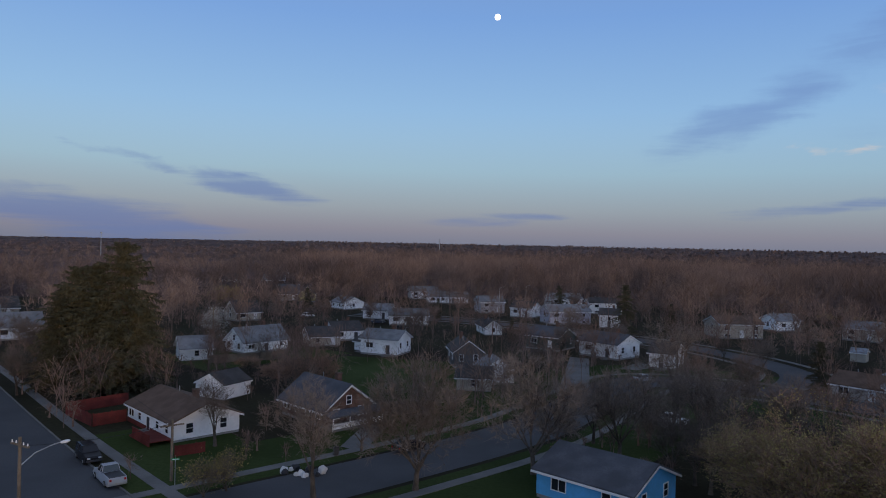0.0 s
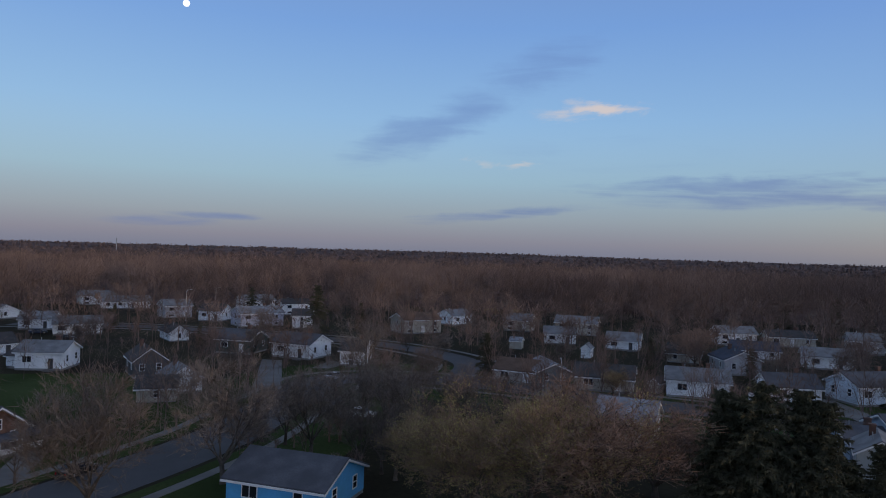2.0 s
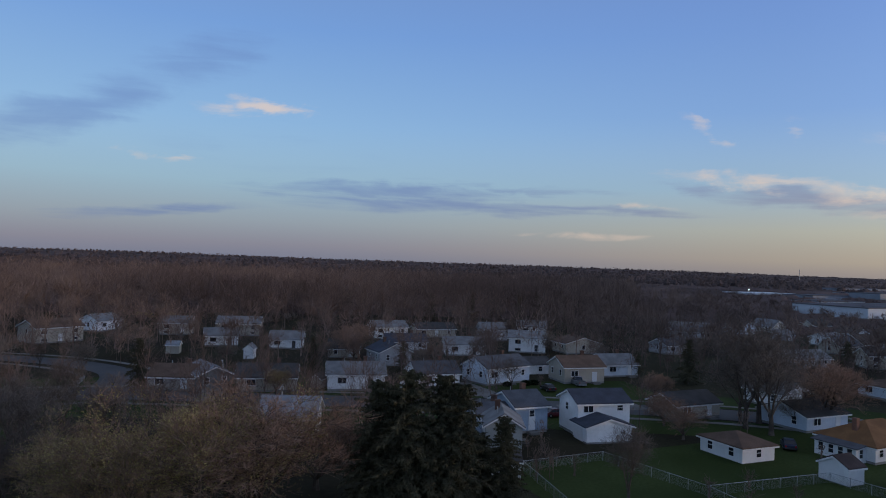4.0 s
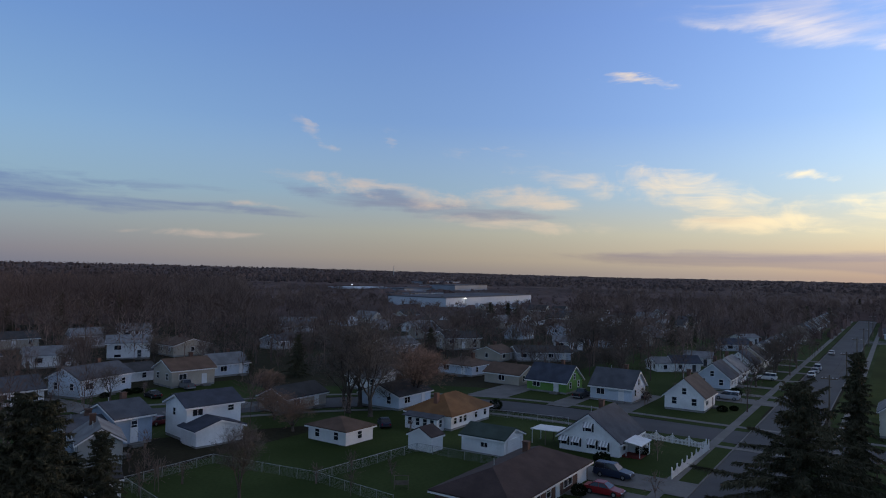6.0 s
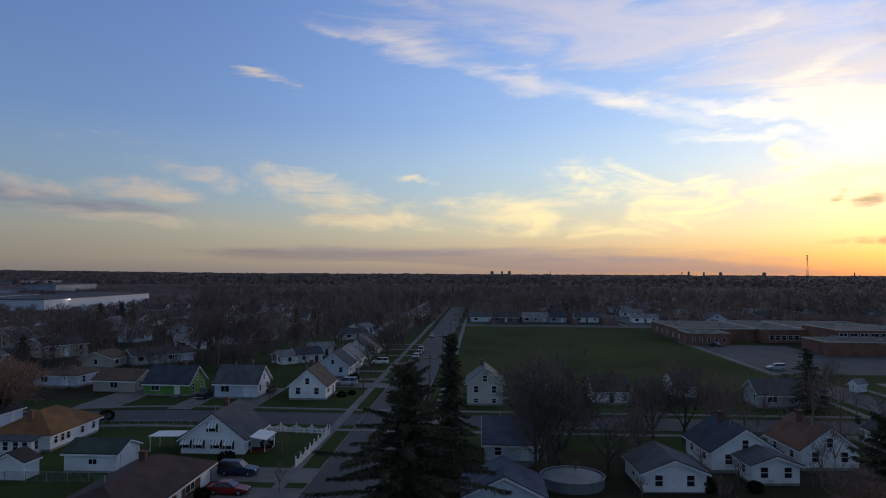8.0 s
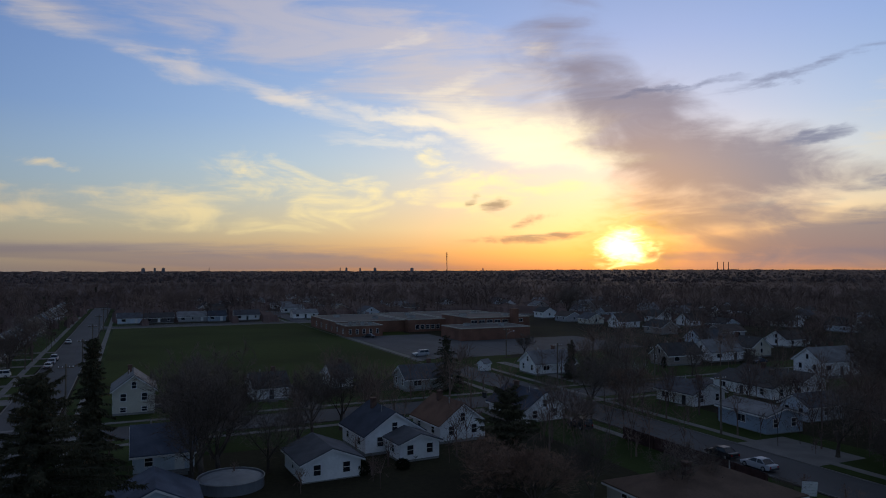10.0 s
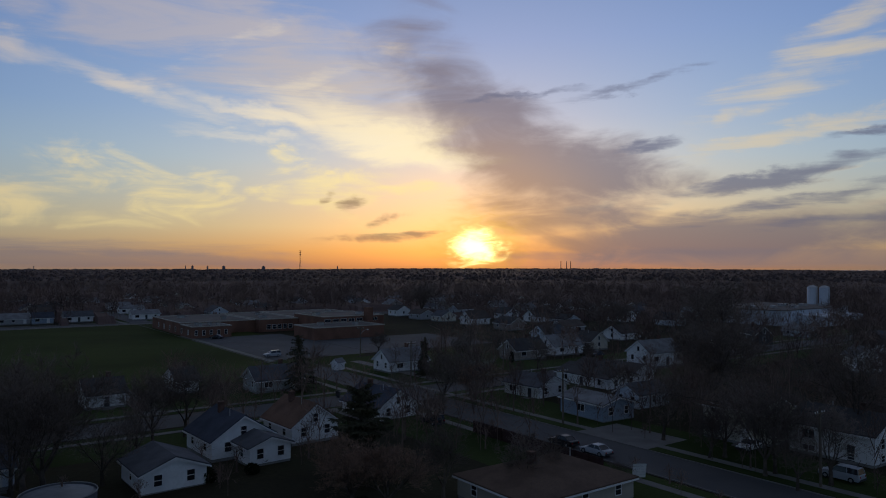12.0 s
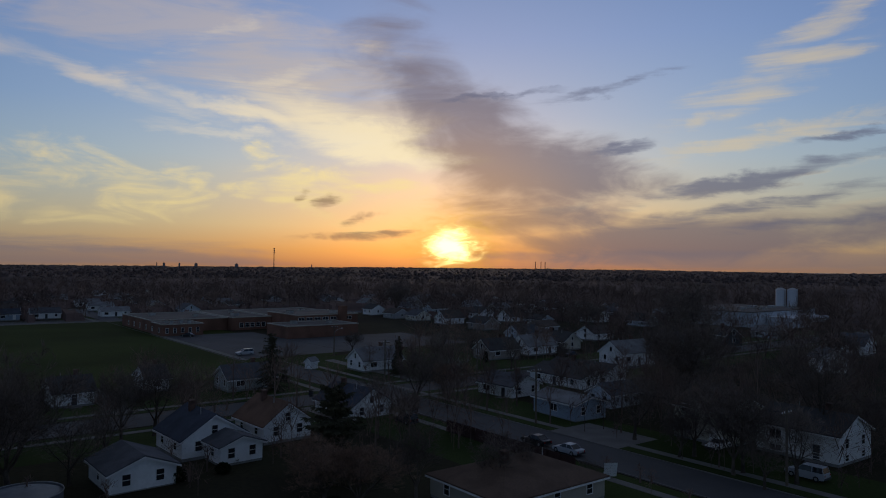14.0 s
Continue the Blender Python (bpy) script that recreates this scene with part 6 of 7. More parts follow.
domes("wood_crowns", "brown leafless crowns packed in the far woods", 12000, 1000, 4700, 7.0, 12.0, 9)
crowns("outer_woods", "leafless woods fading towards the skyline", 9000, 1400, 4800, 48, 0.075, 9.0, 16.0, seed=6)
na, radii = 1000, [330 * 1.055 ** i for i in range(51)]
V, F = [], []
for ri, r in enumerate(radii):
    for i in range(na):
        a = -200 + 260 * i / (na - 1)
        x, y = -math.sin(radians(a)) * r, math.cos(radians(a)) * r
        k = 1 + 0.05 * noise.noise((x / (r * 0.012), y / (r * 0.012), 2)) if ri else 1.0
        x, y = x * k, y * k
        top = float(np.interp(a, AZ, RIDGE))
        g_ = swell(r)
        low = 6.5 if r < 4600 else 9
        if r < 760:
            low = 2.6 + 3.5 * max(0.0, (r - 330) / 430)
        z = (1 - g_) * low + g_ * max(low, top - 7) + (min(1.0, r / 760) * 1.6) * noise.noise((x / 28, y / 28, 0)) + (min(1.0, r / 760) * 1.2) * noise.noise((x / 9, y / 9, 3)) + g_ * (4 * noise.noise((x / 300, y / 300, 5)) + 6 * noise.noise((x / 45, y / 45, 8)))
        if r < 900 and blocked(x, y, 4.0):
            z = -0.6
        V.append((x, y, z if ri else -1))
for ri in range(len(radii) - 1):
    for i in range(na - 1):
        c = ri * na + i
        F.append((c, c + 1, c + na + 1, c + na))
tagged(mesh_from("distant_woods", V, F, CANOPY), "leafless woods rolling away to a low ridge", "woods", kind="stuff")

# the moon, low in the east; emission stands in for sunlight on it
bm = bmesh.new()
bmesh.ops.create_icosphere(bm, subdivisions=3, radius=20)
ob = finish("moon", bm, mat("glowing_moon", (1.0, 0.98, 0.94), 1.0, 0.04, 0.05, 0.02, 0, emit=1.3), smooth_shade=True)
ob.location = (-math.sin(radians(-4.0)) * 4700 * math.cos(radians(18.1)), math.cos(radians(-4.0)) * 4700 * math.cos(radians(18.1)), 25 + 4700 * math.sin(radians(18.1)))
tagged(ob, "full white moon in the evening sky", "moon")

# open water beyond the western shore
V, F = [], []
for i in range(25):
    a = -205 + 50 * i / 24
    for r in (5150, 9000):
        V.append((-math.sin(radians(a)) * r, math.cos(radians(a)) * r, 6.0))
for i in range(24):
    F.append((2 * i, 2 * i + 2, 2 * i + 3, 2 * i + 1))
tagged(mesh_from("water", V, F, mat("lake_water", (0.05, 0.07, 0.09), 0.25, 0.1, 0.1, 0.01, 0.0)), "pale calm lake on the western skyline", "lake", kind="structure")

# ---- cars ----
def paint(k, c):
    return mat("paint_" + k, c, 0.28, 0.04, 8, 1, 0.0)


def loft(bm, rings):
    """Joins rings of points, each of the same count, into one closed skin."""
    vs = [[bm.verts.new(p) for p in r] for r in rings]
    n = len(rings[0])
    for a, b in zip(vs, vs[1:]):
        for i in range(n):
            j = (i + 1) % n
            bm.faces.new((a[i], a[j], b[j], b[i]))
    bm.faces.new(vs[0][::-1])
    bm.faces.new(vs[-1])
    bmesh.ops.recalc_face_normals(bm, faces=bm.faces)


def car(kind, k, colour, label):
    """A parked car along local x, nose to +x: body, cabin of glass, roof, wheels with rims, lights, bumpers."""
    c = tagged(new("car"), label, "car", "parked cars")
    L, W = dict(sedan=(4.6, 0.88), suv=(4.7, 0.92), pickup=(5.5, 0.96), van=(4.9, 0.95))[kind]
    X = L / 2
    hood, belt, top = dict(sedan=(0.82, 0.92, 1.42), suv=(1.0, 1.08, 1.75), pickup=(1.05, 1.12, 1.82), van=(0.98, 1.08, 1.78))[kind]
    m = paint(k, colour)
    bm = bmesh.new()
    st = [(-X, 0.45, belt - 0.12, 0.9), (-X + 0.12, 0.3, belt - 0.02, 0.97), (-X * 0.45, 0.24, belt, 1.0), (X * 0.3, 0.24, belt, 1.0), (X * 0.42, 0.24, hood + 0.04, 1.0), (X - 0.25, 0.28, hood - 0.12, 0.95), (X, 0.45, hood - 0.26, 0.85)]
    loft(bm, [[(x, -W * f, z0), (x, W * f, z0), (x, W * f * 1.0, (z0 + z1) / 2), (x, W * f * 0.94, z1), (x, -W * f * 0.94, z1), (x, -W * f, (z0 + z1) / 2)] for x, z0, z1, f in st])
    part("body", bm, m, c)
    a0, a1, b0, b1 = dict(sedan=(-X * 0.72, X * 0.42, -X * 0.42, X * 0.1), suv=(-X * 0.96, X * 0.4, -X * 0.88, X * 0.12), pickup=(-X * 0.18, X * 0.42, -X * 0.12, X * 0.18), van=(-X * 0.96, X * 0.55, -X * 0.9, X * 0.2))[kind]
    bm = bmesh.new()
    loft(bm, [[(a0, -W * 0.9, belt + 0.004), (a1, -W * 0.9, belt + 0.004), (a1, W * 0.9, belt + 0.004), (a0, W * 0.9, belt + 0.004)],
              [(b0, -W * 0.74, top - 0.06), (b1, -W * 0.74, top - 0.06), (b1, W * 0.74, top - 0.06), (b0, W * 0.74, top - 0.06)]])
    part("cabin_glass", bm, GLASS, c)
    bm = bmesh.new()
    loft(bm, [[(b0 - 0.05, -W * 0.76, top - 0.055), (b1 + 0.05, -W * 0.76, top - 0.055), (b1 + 0.05, W * 0.76, top - 0.055), (b0 - 0.05, W * 0.76, top - 0.055)],
              [(b0 + 0.1, -W * 0.66, top), (b1 - 0.1, -W * 0.66, top), (b1 - 0.1, W * 0.66, top), (b0 + 0.1, W * 0.66, top)]])
    part("roof", bm, m, c)
    for s in (-1, 1):
        for x in ((a0 + b0) / 2, (a1 + b1) / 2, (b0 + b1) / 2):
            rod("pillar", c, (x if x == (b0 + b1) / 2 else (a0 + 0.04 if x < (b0 + b1) / 2 else a1 - 0.04), s * W * 0.905, belt), ((b0 + b1) / 2 if x == (b0 + b1) / 2 else (b0 if x < (b0 + b1) / 2 else b1), s * W * 0.75, top - 0.05), 0.045, 0.04, m, 4)
        bpart("headlight", c, mat("lamp_glass", (0.6, 0.62, 0.65), 0.15, 0.05, 8, 1, 0), X - 0.12, s * W * 0.62 - 0.16, hood - 0.34, X + 0.01, s * W * 0.62 + 0.16, hood - 0.2)
        bpart("tail_light", c, mat("red_lens", (0.35, 0.02, 0.02), 0.2, 0.05, 8, 1, 0), -X - 0.01, s * W * 0.72 - 0.1, belt - 0.35, -X + 0.06, s * W * 0.72 + 0.1, belt - 0.12)
        for x in (-X * 0.6, X * 0.62):
            bm = bmesh.new()
            bmesh.ops.create_cone(bm, cap_ends=True, segments=14, radius1=0.34, radius2=0.34, depth=0.24, matrix=Matrix.Translation((x, s * (W - 0.1), 0.34)) @ Matrix.Rotation(radians(90), 4, "X"))
            wh = part("wheel", bm, TYRE, c)
            bm = bmesh.new()
            bmesh.ops.create_cone(bm, cap_ends=True, segments=10, radius1=0.2, radius2=0.18, depth=0.26, matrix=Matrix.Translation((x, s * (W - 0.1), 0.34)) @ Matrix.Rotation(radians(90), 4, "X"))
            part("rim", bm, METAL, wh)
    for s in (-1, 1):
        x0, x1 = sorted((s * (X - 0.06), s * (X + 0.08)))
        bpart("bumper", c, DARKFRAME if kind != "pickup" else METAL, x0, -W * 0.88, 0.36, x1, W * 0.88, 0.56)
    if kind == "pickup":
        bpart("cargo_bed", c, DARKFRAME, -X + 0.12, -W * 0.8, belt - 0.01, -X * 0.22, W * 0.8, belt + 0.012)
    return c


def park(ob, x, y, rz):
    return copy_thing(ob, pose(x, y, 0.05, 0, 0, rz))


CARS = {}


def put_car(kind, k, x, y, rz, label):
    col = dict(black=(0.012, 0.012, 0.015), white=(0.7, 0.7, 0.7), silver=(0.36, 0.38, 0.42), red=(0.22, 0.012, 0.015), maroon=(0.09, 0.012, 0.018), navy=(0.02, 0.03, 0.06), grey=(0.16, 0.165, 0.17))[k]
    if (kind, k) in CARS:
        return tagged(park(CARS[kind, k], x, y, rz), label)
    c = car(kind, k, col, label)
    c.matrix_basis = pose(x, y, 0.05, 0, 0, rz)
    CARS[kind, k] = c
    return c


Vd = 64.4
put_car("suv", "black", -39.2, 78.6, -49, "black sport utility car parked along the kerb")
put_car("pickup", "silver", -33.6, 71.8, 131, "silver-grey pickup truck parked along the kerb")
put_car("sedan", "silver", 39, 134, 30, "silver sedan parked on the bend of the street")
put_car("sedan", "white", 34, 102, -30, "white sedan parked beside the trees")
put_car("sedan", "black", -3.5, 85.5, 48, "black sedan parked along the street")
for kind, k, u, v, rz, lab in (("suv", "navy", 85.2, 29.6, Vd + 180, "dark blue sport utility car on the driveway"), ("sedan", "red", 78, 28.2, Vd + 180, "red sedan on the concrete driveway"),
                               ("van", "silver", 153, 29.4, Vd, "silver minivan on the driveway"), ("sedan", "black", 143, 43.3, -25.6, "black sedan on the driveway of the pale house"),
                               ("pickup", "black", 136, 54.2, -25.6, "black pickup truck on the driveway of the green house"), ("suv", "white", 188.7, 27.2, Vd, "white car on a driveway off the long road"),
                               ("sedan", "white", 202.2, 18.6, -25.6, "white car parked along the long road"), ("suv", "silver", 218.5, 18.6, -25.6, "silver car parked along the long road"), ("sedan", "silver", 211, 18.6, -25.6, "silver sedan parked along the long road"),
                               ("sedan", "white", 266, 18.6, -25.6, "white car parked along the long road"), ("suv", "black", 92.1, -64.5, -25.6, "dark sport utility car parked beside the corner house"),
                               ("sedan", "black", 70.5, -71.9, -25.6, "dark sedan parked along the south street"), ("sedan", "silver", 64.5, -71.9, -25.6, "silver sedan parked along the south street"),
                               ("sedan", "white", 53.9, -91, Vd, "white sedan on a driveway"), ("suv", "silver", 40, -87, -25.6, "silver car parked on a driveway"), ("sedan", "navy", 135, -151, Vd, "blue-grey sedan parked by a house"),
                               ("sedan", "black", 243, -79, 20, "black car on the school parking lot"), ("suv", "silver", 186, -76, Vd, "silver car at the edge of the parking lot")):
    q = uv(u, v)
    put_car(kind, k, q.x, q.y, rz, lab)
for kind, k, x, y, rz, lab in (("sedan", "silver", 116, 88, 40, "silver sedan on the driveway beside a white house"), ("sedan", "black", 126, 71.5, 55, "dark sedan on a long driveway"), ("sedan", "maroon", 105, 58, -30, "maroon sedan behind the blue-grey house"),
                               ("suv", "white", 192, 97, -40, "white car far down a side street"), ("sedan", "navy", 111.5, 23.5, 20, "dark blue sedan behind the small garage"), ("pickup", "grey", 137, 70.5, 50, "grey pickup beside the brown-roofed house"),
                               ("sedan", "white", -45, 236, 20, "white car in front of far houses"), ("sedan", "navy", -20, 222, 10, "dark car in front of far houses"), ("sedan", "black", -12, 206, 10, "dark car in front of far houses")):
    put_car(kind, k, x, y, rz, lab)

# ---- fences ----


def run(a, b, step):
    a, b = Vector((*a[:2], 0)), Vector((*b[:2], 0))
    n = max(1, round((b - a).length / step))
    return a, b, n


def chain_fence(a, b):
    a, b, n = run(a, b, 2.6)
    d = b - a
    f = holder("chain_link_fence", "grey chain-link garden fence on thin posts", "fence", a.x, a.y, math.degrees(math.atan2(d.y, d.x)), "garden fences")
    L = d.length
    for i in range(n + 1):
        rod("post", f, (L * i / n, 0, -0.1), (L * i / n, 0, 1.25), 0.04, 0.04, METAL, 6)
    rod("top_rail", f, (0, 0, 1.2), (L, 0, 1.2), 0.028, 0.028, METAL, 5)
    V, F = [], []
    k = int(L / 0.16)
    for i in range(k):
        for s in (-1, 1):
            x = L * i / k
            x2 = min(L, max(0, x + s * 1.1))
            c = len(V)
            V.extend([(x, 0.004 * s, 0.05), (x + 0.014, 0.004 * s, 0.05), (x2 + 0.014, 0.004 * s, 1.18), (x2, 0.004 * s, 1.18)])
            F.append((c, c + 1, c + 2, c + 3))
    tagged(mesh_from("wire_mesh", V, F, METAL, f), kind="stuff")


def board_fence(a, b, hh, material, label, gap=0.16, wd=0.15):
    a, b, n = run(a, b, gap)
    d = b - a
    f = holder("board_fence", label, "fence", a.x, a.y, math.degrees(math.atan2(d.y, d.x)), "garden fences")
    L = d.length
    bm = bmesh.new()
    box(bm, 0, -0.01, 0.05, wd, 0.01, hh)
    me = bpy.data.meshes.new("board")
    bm.to_mesh(me)
    bm.free()
    me.materials.append(material)
    for i in range(n):
        o = new("board", me)
        o.parent = f
        o.location = (L * i / n, 0, 0.02 * math.sin(i * 5.1))
    for z in (0.4, hh - 0.3):
        bpart("rail", f, material, 0, 0.012, z, L, 0.06, z + 0.09)
    for i in range(int(L / 2.4) + 1):
        bpart("post", f, material, min(i * 2.4, L - 0.1), 0.062, -0.1, min(i * 2.4, L - 0.1) + 0.1, 0.16, hh + 0.08)


def picket_fence(a, b):
    """White fence of scalloped panels between capped posts."""
    a, b, n = run(a, b, 2.3)
    d = b - a
    f = holder("picket_fence", "white scalloped picket fence with capped posts", "fence", a.x, a.y, math.degrees(math.atan2(d.y, d.x)), "garden fences")
    L = d.length
    s = L / n
    for i in range(n + 1):
        p = bpart("post", f, TRIM, i * s - 0.07, -0.07, -0.1, i * s + 0.07, 0.07, 1.45)
        rod("post_cap", p, (i * s, 0, 1.45), (i * s, 0, 1.58), 0.11, 0.02, TRIM, 6)
    for i in range(n):
        for j in range(12):
            x = i * s + 0.14 + j * (s - 0.28) / 11
            t = (j - 5.5) / 5.5
            bpart("picket", f, TRIM, x - 0.055, -0.015, 0.08, x + 0.055, 0.015, 0.85 + 0.4 * t * t)
        for z in (0.2, 0.65):
            bpart("rail", f, TRIM, i * s + 0.07, 0.017, z, (i + 1) * s - 0.07, 0.05, z + 0.09)


for a, b in (((47.6, 73.2), (60, 73.4)), ((60, 73.4), (62, 57.6)), ((62, 57.6), (80.5, 56.0)), ((47.6, 73.2), (43.5, 56)), ((62, 57.6), (60.5, 45)), ((80.5, 56), (81, 43.5)), ((92, 66), (108, 62)), ((108, 62), (110, 46)), ((150, 40), (182, 40))):
    chain_fence(uv(*a), uv(*b))
picket_fence(uv(88.6, 23.4), uv(106.8, 23.0))
picket_fence(uv(107.0, 23.4), uv(108.4, 33.4))
board_fence((-52.5, 98.5), (-45.8, 92.4), 1.7, REDWOOD, "tall red-stained board fence")
board_fence((-45.6, 92.4), (-42.6, 95.6), 1.7, REDWOOD, "tall red-stained board fence")
board_fence((-52.4, 98.8), (-47, 106), 1.7, REDWOOD, "tall red-stained board fence")
board_fence((-30.2, 80.4), (-27.4, 82.5), 1.3, REDWOOD, "red-stained board fence beside the deck")
board_fence(uv(150, 39), uv(186, 39.4), 1.8, WOOD, "weathered brown board fence", 0.3, 0.28)
board_fence(uv(58, -66), uv(84, -66.4), 1.8, mat("dark_stained_wood", (0.06, 0.028, 0.025), 0.85, 0.2, 5, 0.6, 0.2), "dark red-brown board fence along the street", 0.3, 0.28)
board_fence((-47, 142), (-33, 150), 1.7, WOOD, "weathered brown board fence", 0.3, 0.28)
board_fence((104, 92), (122, 96), 1.8, mat("white_vinyl", (0.6, 0.62, 0.64), 0.5, 0.08, 4, 0.5, 0.1), "white vinyl privacy fence", 0.3, 0.28)

# ---- poles, lamps, wires ----


def utility_pole(x, y, hh, rz, lamp=False):
    p = holder("utility_pole", "weathered wooden utility pole with crossarm", "utility pole", x, y, rz, "utility poles")
    rod("pole", p, (0, 0, -0.2), (0, 0, hh), 0.17, 0.12, WOOD, 9)
    bpart("crossarm", p, WOOD, -1.2, -0.07, hh - 0.7, 1.2, 0.07, hh - 0.55)
    for s in (-1.05, -0.5, 0.5, 1.05):
        rod("insulator", p, (s, 0, hh - 0.55), (s, 0, hh - 0.35), 0.06, 0.04, TRIM, 6)
    if lamp:
        V, F = [], []
        pts = [Vector((0, -0.1, hh - 2.2)), Vector((0, -1.2, hh - 1.5)), Vector((0, -2.6, hh - 1.2)), Vector((0, -3.2, hh - 1.15))]
        for a, b in zip(pts, pts[1:]):
            tube(V, F, a, b, 0.05, 0.045, 6)
        mesh_from("lamp_arm", V, F, METAL, p)
        bm = bmesh.new()
        bmesh.ops.create_icosphere(bm, subdivisions=2, radius=0.3, matrix=Matrix.Translation((0, -3.6, hh - 1.18)) @ Matrix.Diagonal((0.6, 1.5, 0.45, 1)))
        part("lamp_head", bm, TRIM, p, "white cobra-head street light")
    return p


def street_lamp(x, y, hh, rz):
    p = holder("street_lamp", "slim metal street lamp with curved arm", "street lamp", x, y, rz, "street lamps")
    rod("pole", p, (0, 0, -0.1), (0, 0, hh - 0.6), 0.1, 0.07, METAL, 8)
    V, F = [], []
    pts = [Vector((0, 0, hh - 0.6)), Vector((0.5, 0, hh - 0.1)), Vector((1.4, 0, hh))]
    for a, b in zip(pts, pts[1:]):
        tube(V, F, a, b, 0.06, 0.05, 6)
    mesh_from("lamp_arm", V, F, METAL, p)
    bpart("lamp_head", p, METAL, 1.4, -0.14, hh - 0.06, 2.1, 0.14, hh + 0.08)


def wire(a, b, sag):
    a, b = Vector(a), Vector(b)
    n, d = 14, (b - a).normalized()
    side = Vector((-d.y, d.x, 0)).normalized() * 0.018
    V, F = [], []
    for i in range(n + 1):
        p = a.lerp(b, i / n) - Vector((0, 0, sag * 4 * (i / n) * (1 - i / n)))
        V.extend((p + side, p + Vector((0, 0, 0.018)), p - side, p - Vector((0, 0, 0.018))))
    for i in range(n):
        F.extend((4 * i + k, 4 * i + (k + 1) % 4, 4 * i + 4 + (k + 1) % 4, 4 * i + 4 + k) for k in range(4))
    tagged(mesh_from("overhead_wire", V, F, TYRE), "thin black overhead wire between poles", "wire", "overhead wires")


utility_pole(-32.0, 53.6, 9.6, 150, True)
utility_pole(-27.5, 72.4, 6.4, 40)
utility_pole(-63, 118, 9.0, 40)
utility_pole(-52, 160, 10.0, 40)
wire((-32.0, 53.6, 8.9), (-27.5, 72.4, 6.0), 0.4)
wire((-27.5, 72.4, 6.0), (-63, 118, 8.4), 1.0)
wire((-63, 118, 8.4), (-52, 160, 9.4), 0.8)
street_lamp(71.2, 103.5, 7.2, 60)
street_lamp(20.9, 254, 10.6, 30)
street_lamp(36, 300, 9, 30)
for u in (130, 175, 220, 265, 310, 360):
    q = uv(u, 9.4)
    utility_pole(q.x, q.y, 9.5, -25.6 + 90)
for u in (130, 175, 220, 265, 310):
    for s in (-0.5, 0.5):
        a, b = uv(u, 9.4 + s, 9.0), uv(u + 45, 9.4 + s, 9.0)
        wire(a, b, 0.9)
for u, v in ((80, -81.5), (116, -100), (40, -82), (128, -84)):
    q = uv(u, v)
    utility_pole(q.x, q.y, 9.0, 64.4)
wire(uv(40, -82, 8.5), uv(80, -81.5, 8.5), 0.9)
q = uv(172, -96)
utility_pole(q.x, q.y, 8.5, 0, True)

# ---- pool, shrubs, bins and other yard things ----
pl = holder("above_ground_pool", "round above-ground pool under a grey winter cover", "pool", 71, -46, 0)
bm = bmesh.new()
bmesh.ops.create_cone(bm, cap_ends=False, segments=32, radius1=3.7, radius2=3.7, depth=1.2, matrix=Matrix.Translation((0, 0, 0.6)))
part("wall", bm, mat("pool_wall", (0.16, 0.17, 0.19), 0.5, 0.1, 4, 0.5, 0.1), pl)
bm = bmesh.new()
bmesh.ops.create_cone(bm, cap_ends=True, segments=32, radius1=3.66, radius2=3.3, depth=0.16, matrix=Matrix.Translation((0, 0, 1.06)))
part("cover", bm, mat("pool_cover", (0.22, 0.24, 0.27), 0.5, 0.25, 1.5, 0.4, 0.3), pl, "sagging grey cover")
V, F = [], []
for i in range(32):
    a, b = i * math.tau / 32, (i + 1) * math.tau / 32
    tube(V, F, Vector((3.74 * math.cos(a), 3.74 * math.sin(a), 1.22)), Vector((3.74 * math.cos(b), 3.74 * math.sin(b), 1.22)), 0.06, 0.06, 5)
mesh_from("rim", V, F, METAL, pl)


def shrub(x, y, r, hh, seed):
    """A clipped evergreen: a dense ball of short leaves over a stem."""
    rng_ = random.Random(seed)
    s = holder("evergreen_shrub", "rounded dark evergreen shrub beside a house", "shrub", x, y, 0, "garden shrubs")
    rod("stem", s, (0, 0, -0.05), (0, 0, hh * 0.6), 0.08, 0.04, BARK, 6)
    V, F = [], []
    for i in range(700):
        d = Vector((rng_.gauss(0, 1), rng_.gauss(0, 1), rng_.gauss(0, 1))).normalized()
        p = Vector((d.x * r, d.y * r, hh * 0.5 + d.z * hh * 0.48)) * rng_.uniform(0.8, 1.0)
        needle(V, F, Vector((p.x, p.y, max(0.02, p.z))), (d + Vector((rng_.uniform(-1, 1), rng_.uniform(-1, 1), rng_.uniform(-1, 1))) * 0.7).normalized(), 0.28, 0.09, rng_)
    tagged(mesh_from("foliage", V, F, HEDGE, s), kind="stuff")


for i, (u, v, r, hh) in enumerate(((91, 33.2, 1.1, 1.3), (76, 30.4, 0.8, 1.2), (71, 30.2, 0.7, 1.0), (68.5, 30.3, 0.7, 0.9), (98, 30.0, 0.8, 1.4), (139, 27.6, 0.9, 1.0), (120 - 6, 62, 1.2, 1.8), (141.5, 26, 0.7, 0.8), (159, 29, 1.4, 1.6), (64, -36, 0.9, 1.2), (86, -34, 0.8, 1.0), (140, -66, 0.9, 1.3))):
    q = uv(u, v)
    shrub(q.x, q.y, r, hh, 300 + i)
for i, (x, y, r, hh) in enumerate(((128, 78, 1.0, 1.0), (130, 77, 1.0, 1.0), (63, -59, 0.9, 1.6), (61, -64, 0.8, 1.2), (124, 80, 0.9, 0.9), (72, -170, 0.5, 3.0), (58, -190, 2.0, 1.2))):
    shrub(x, y, r, hh, 340 + i)


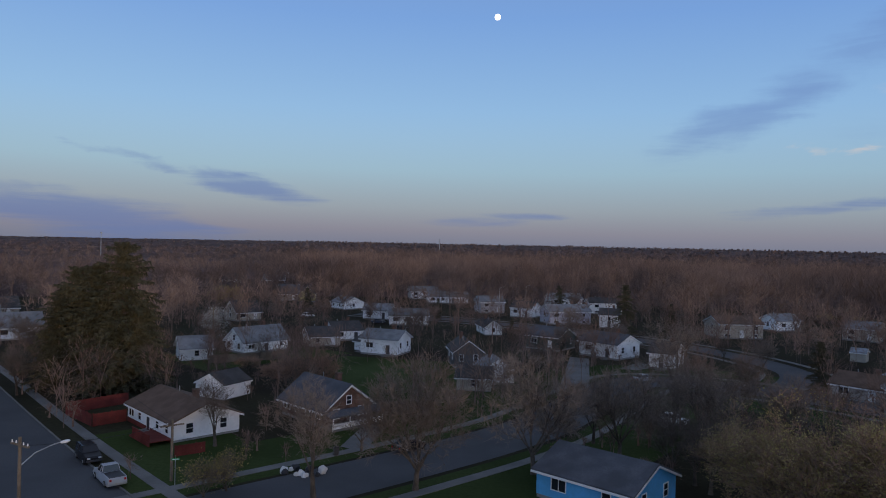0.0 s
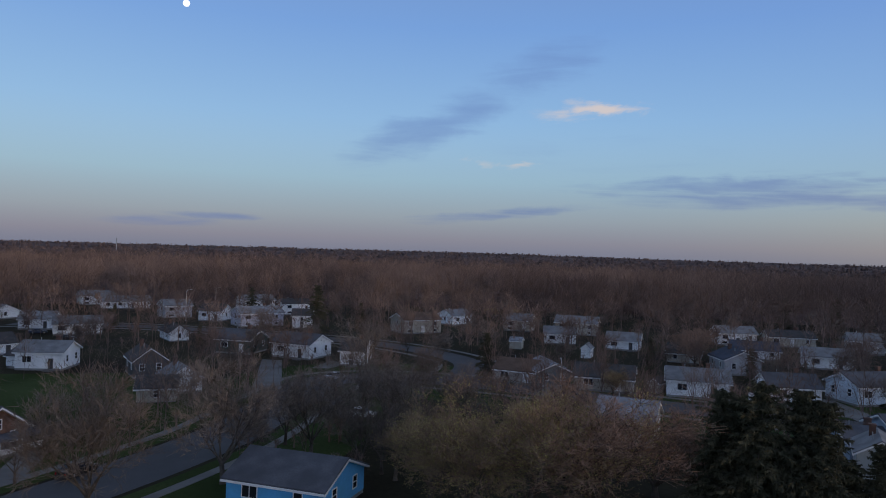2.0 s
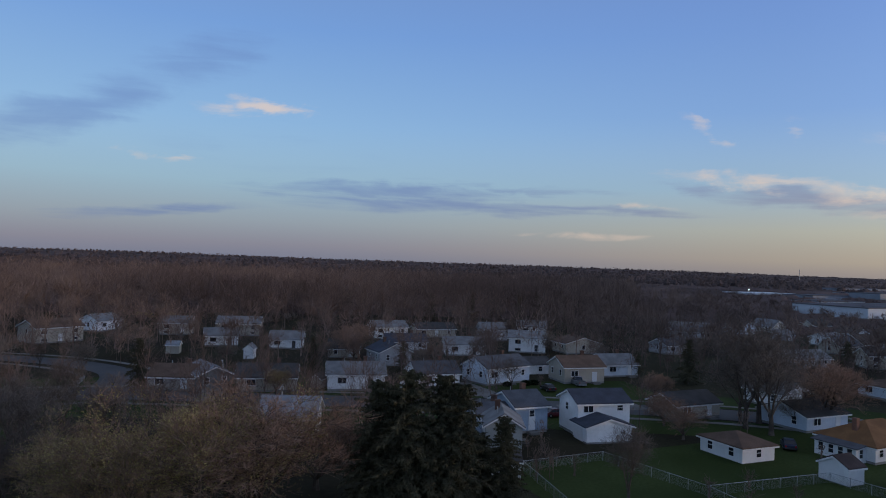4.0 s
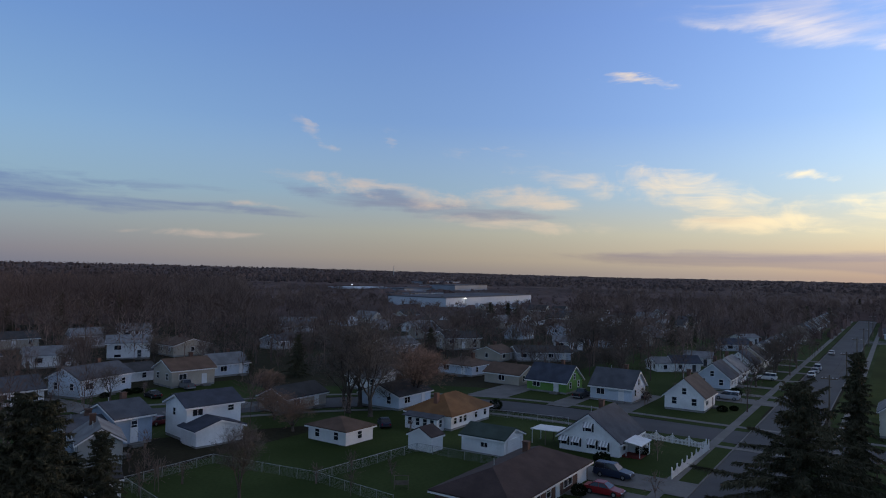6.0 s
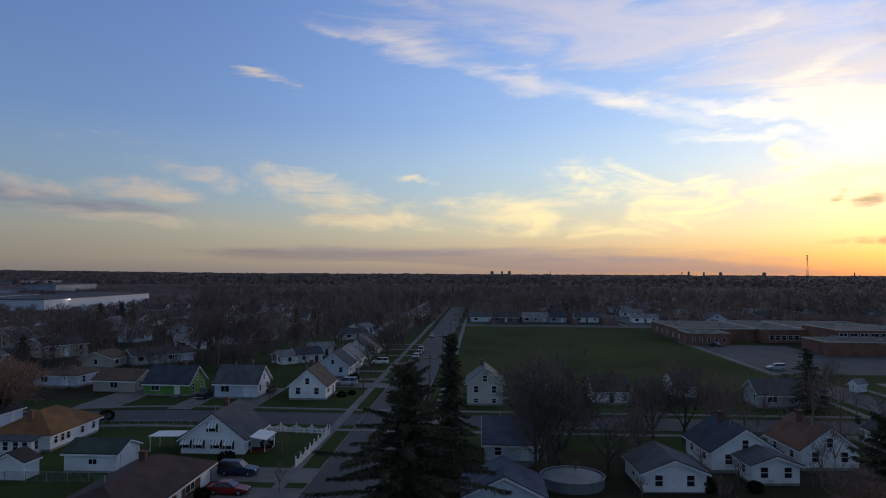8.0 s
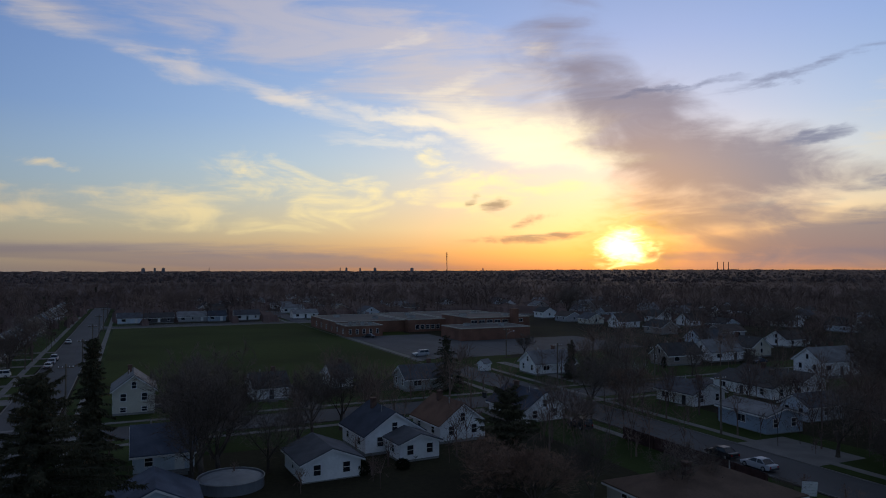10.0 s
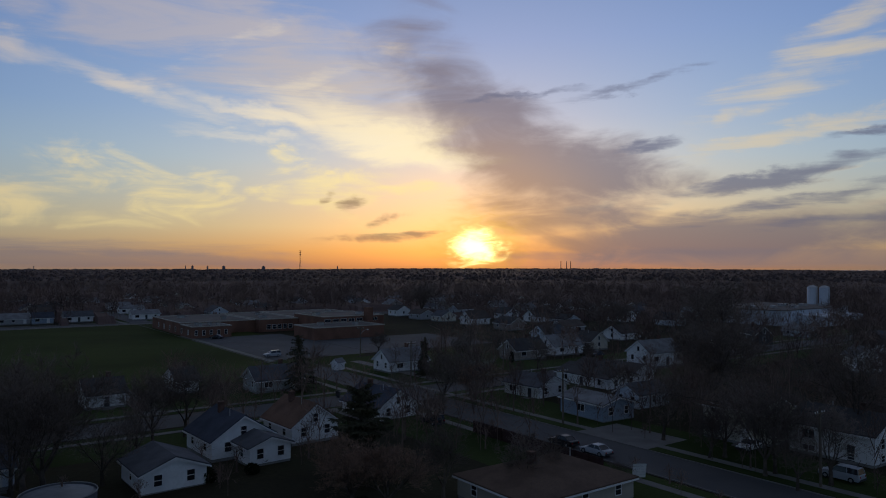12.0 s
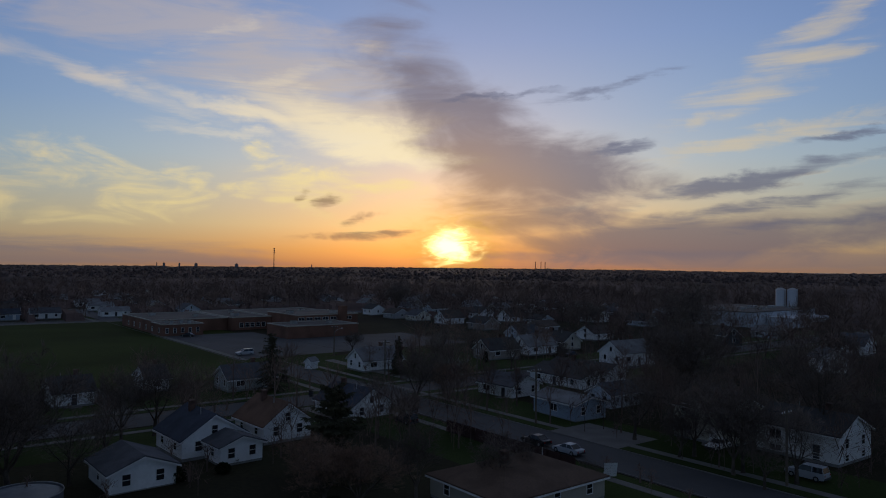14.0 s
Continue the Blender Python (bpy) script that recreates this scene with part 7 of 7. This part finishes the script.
def bin_(x, y, rz):
    b = holder("wheeled_bin", "dark wheeled rubbish bin at the kerb", "bin", x, y, rz, "rubbish bins")
    bm = bmesh.new()
    loft(bm, [[(-0.24, -0.26, 0.08), (0.24, -0.26, 0.08), (0.24, 0.26, 0.08), (-0.24, 0.26, 0.08)], [(-0.3, -0.34, 0.98), (0.3, -0.34, 0.98), (0.3, 0.34, 0.98), (-0.3, 0.34, 0.98)]])
    part("body", bm, DARKFRAME, b)
    bpart("lid", b, TYRE, -0.32, -0.37, 0.985, 0.32, 0.37, 1.05)
    rod("wheel", b, (-0.3, 0.28, 0.1), (0.3, 0.28, 0.1), 0.1, 0.1, TYRE, 10)


for x, y in ((82, -109), (83, -110), (-12, 82.5), (116, -62)):
    bin_(x, y, 20)

# heap of household rubbish at the kerb
rng = random.Random(5)
for i in range(16):
    x, y = -14.5 + rng.uniform(-2.2, 2.2), 75.8 + rng.uniform(-1.3, 1.3)
    r = rng.uniform(0.25, 0.5)
    bm = bmesh.new()
    bmesh.ops.create_icosphere(bm, subdivisions=2, radius=r)
    for v in bm.verts:
        v.co *= 1 + 0.25 * noise.noise(v.co * 4 + Vector((i, 0, 0)))
        v.co.z = max(-r * 0.55, v.co.z)
    white = i % 3 != 0
    ob = finish("rubbish_bag", bm, mat("white_bag", (0.6, 0.6, 0.6), 0.5, 0.15, 6, 1, 0.2) if white else mat("black_bag", (0.03, 0.03, 0.035), 0.4, 0.2, 6, 1, 0.2))
    ob.location = (x, y, r * 0.55 + 0.02)
    tagged(ob, "white rubbish bag heaped at the kerb" if white else "black rubbish bag heaped at the kerb", "rubbish bag", "rubbish heap")

# garden swing bench and a striped street board
sb = holder("garden_bench", "wooden garden swing bench on the lawn", "bench", *uv(66, 48)[:2], 100)
for s in (-0.8, 0.8):
    rod("frame_leg", sb, (s, -0.5, 0), (s, 0, 1.5), 0.04, 0.04, WOOD, 6)
    rod("frame_leg", sb, (s, 0.5, 0), (s, 0, 1.5), 0.04, 0.04, WOOD, 6)
bpart("seat", sb, WOOD, -0.8, -0.25, 0.45, 0.8, 0.25, 0.5)
bpart("backrest", sb, WOOD, -0.8, 0.25, 0.5, 0.8, 0.3, 1.0)
rod("top_bar", sb, (-0.9, 0, 1.5), (0.9, 0, 1.5), 0.04, 0.04, WOOD, 6)
fl = holder("leaning_panel", "white slatted panel leaning at the kerb", "panel", 19.5, -84.6, 30)
for i in range(5):
    bm = bmesh.new()
    slab(bm, [(-0.8, -0.3 + 0.1 * i, 0.35 * i + 0.1), (0.8, -0.3 + 0.1 * i, 0.35 * i + 0.1), (0.8, -0.22 + 0.1 * i, 0.35 * i + 0.4), (-0.8, -0.22 + 0.1 * i, 0.35 * i + 0.4)], 0.03)
    part("slat", bm, TRIM, fl)
sg = holder("street_sign", "green street name sign on a thin post", "street sign", -26.6, 71.0, 20)
rod("post", sg, (0, 0, -0.1), (0, 0, 2.6), 0.035, 0.035, METAL, 6)
bpart("sign_plate", sg, mat("sign_green", (0.02, 0.22, 0.09), 0.5, 0.05, 8, 1, 0), -0.4, -0.012, 2.62, 0.4, 0.012, 2.82)
bpart("sign_plate", sg, mat("sign_green", (0.02, 0.22, 0.09), 0.5, 0.05, 8, 1, 0), -0.012, -0.4, 2.84, 0.012, 0.4, 3.04)
bpart("lettering_bar", sg, TRIM, -0.3, -0.018, 2.69, 0.3, -0.013, 2.75)
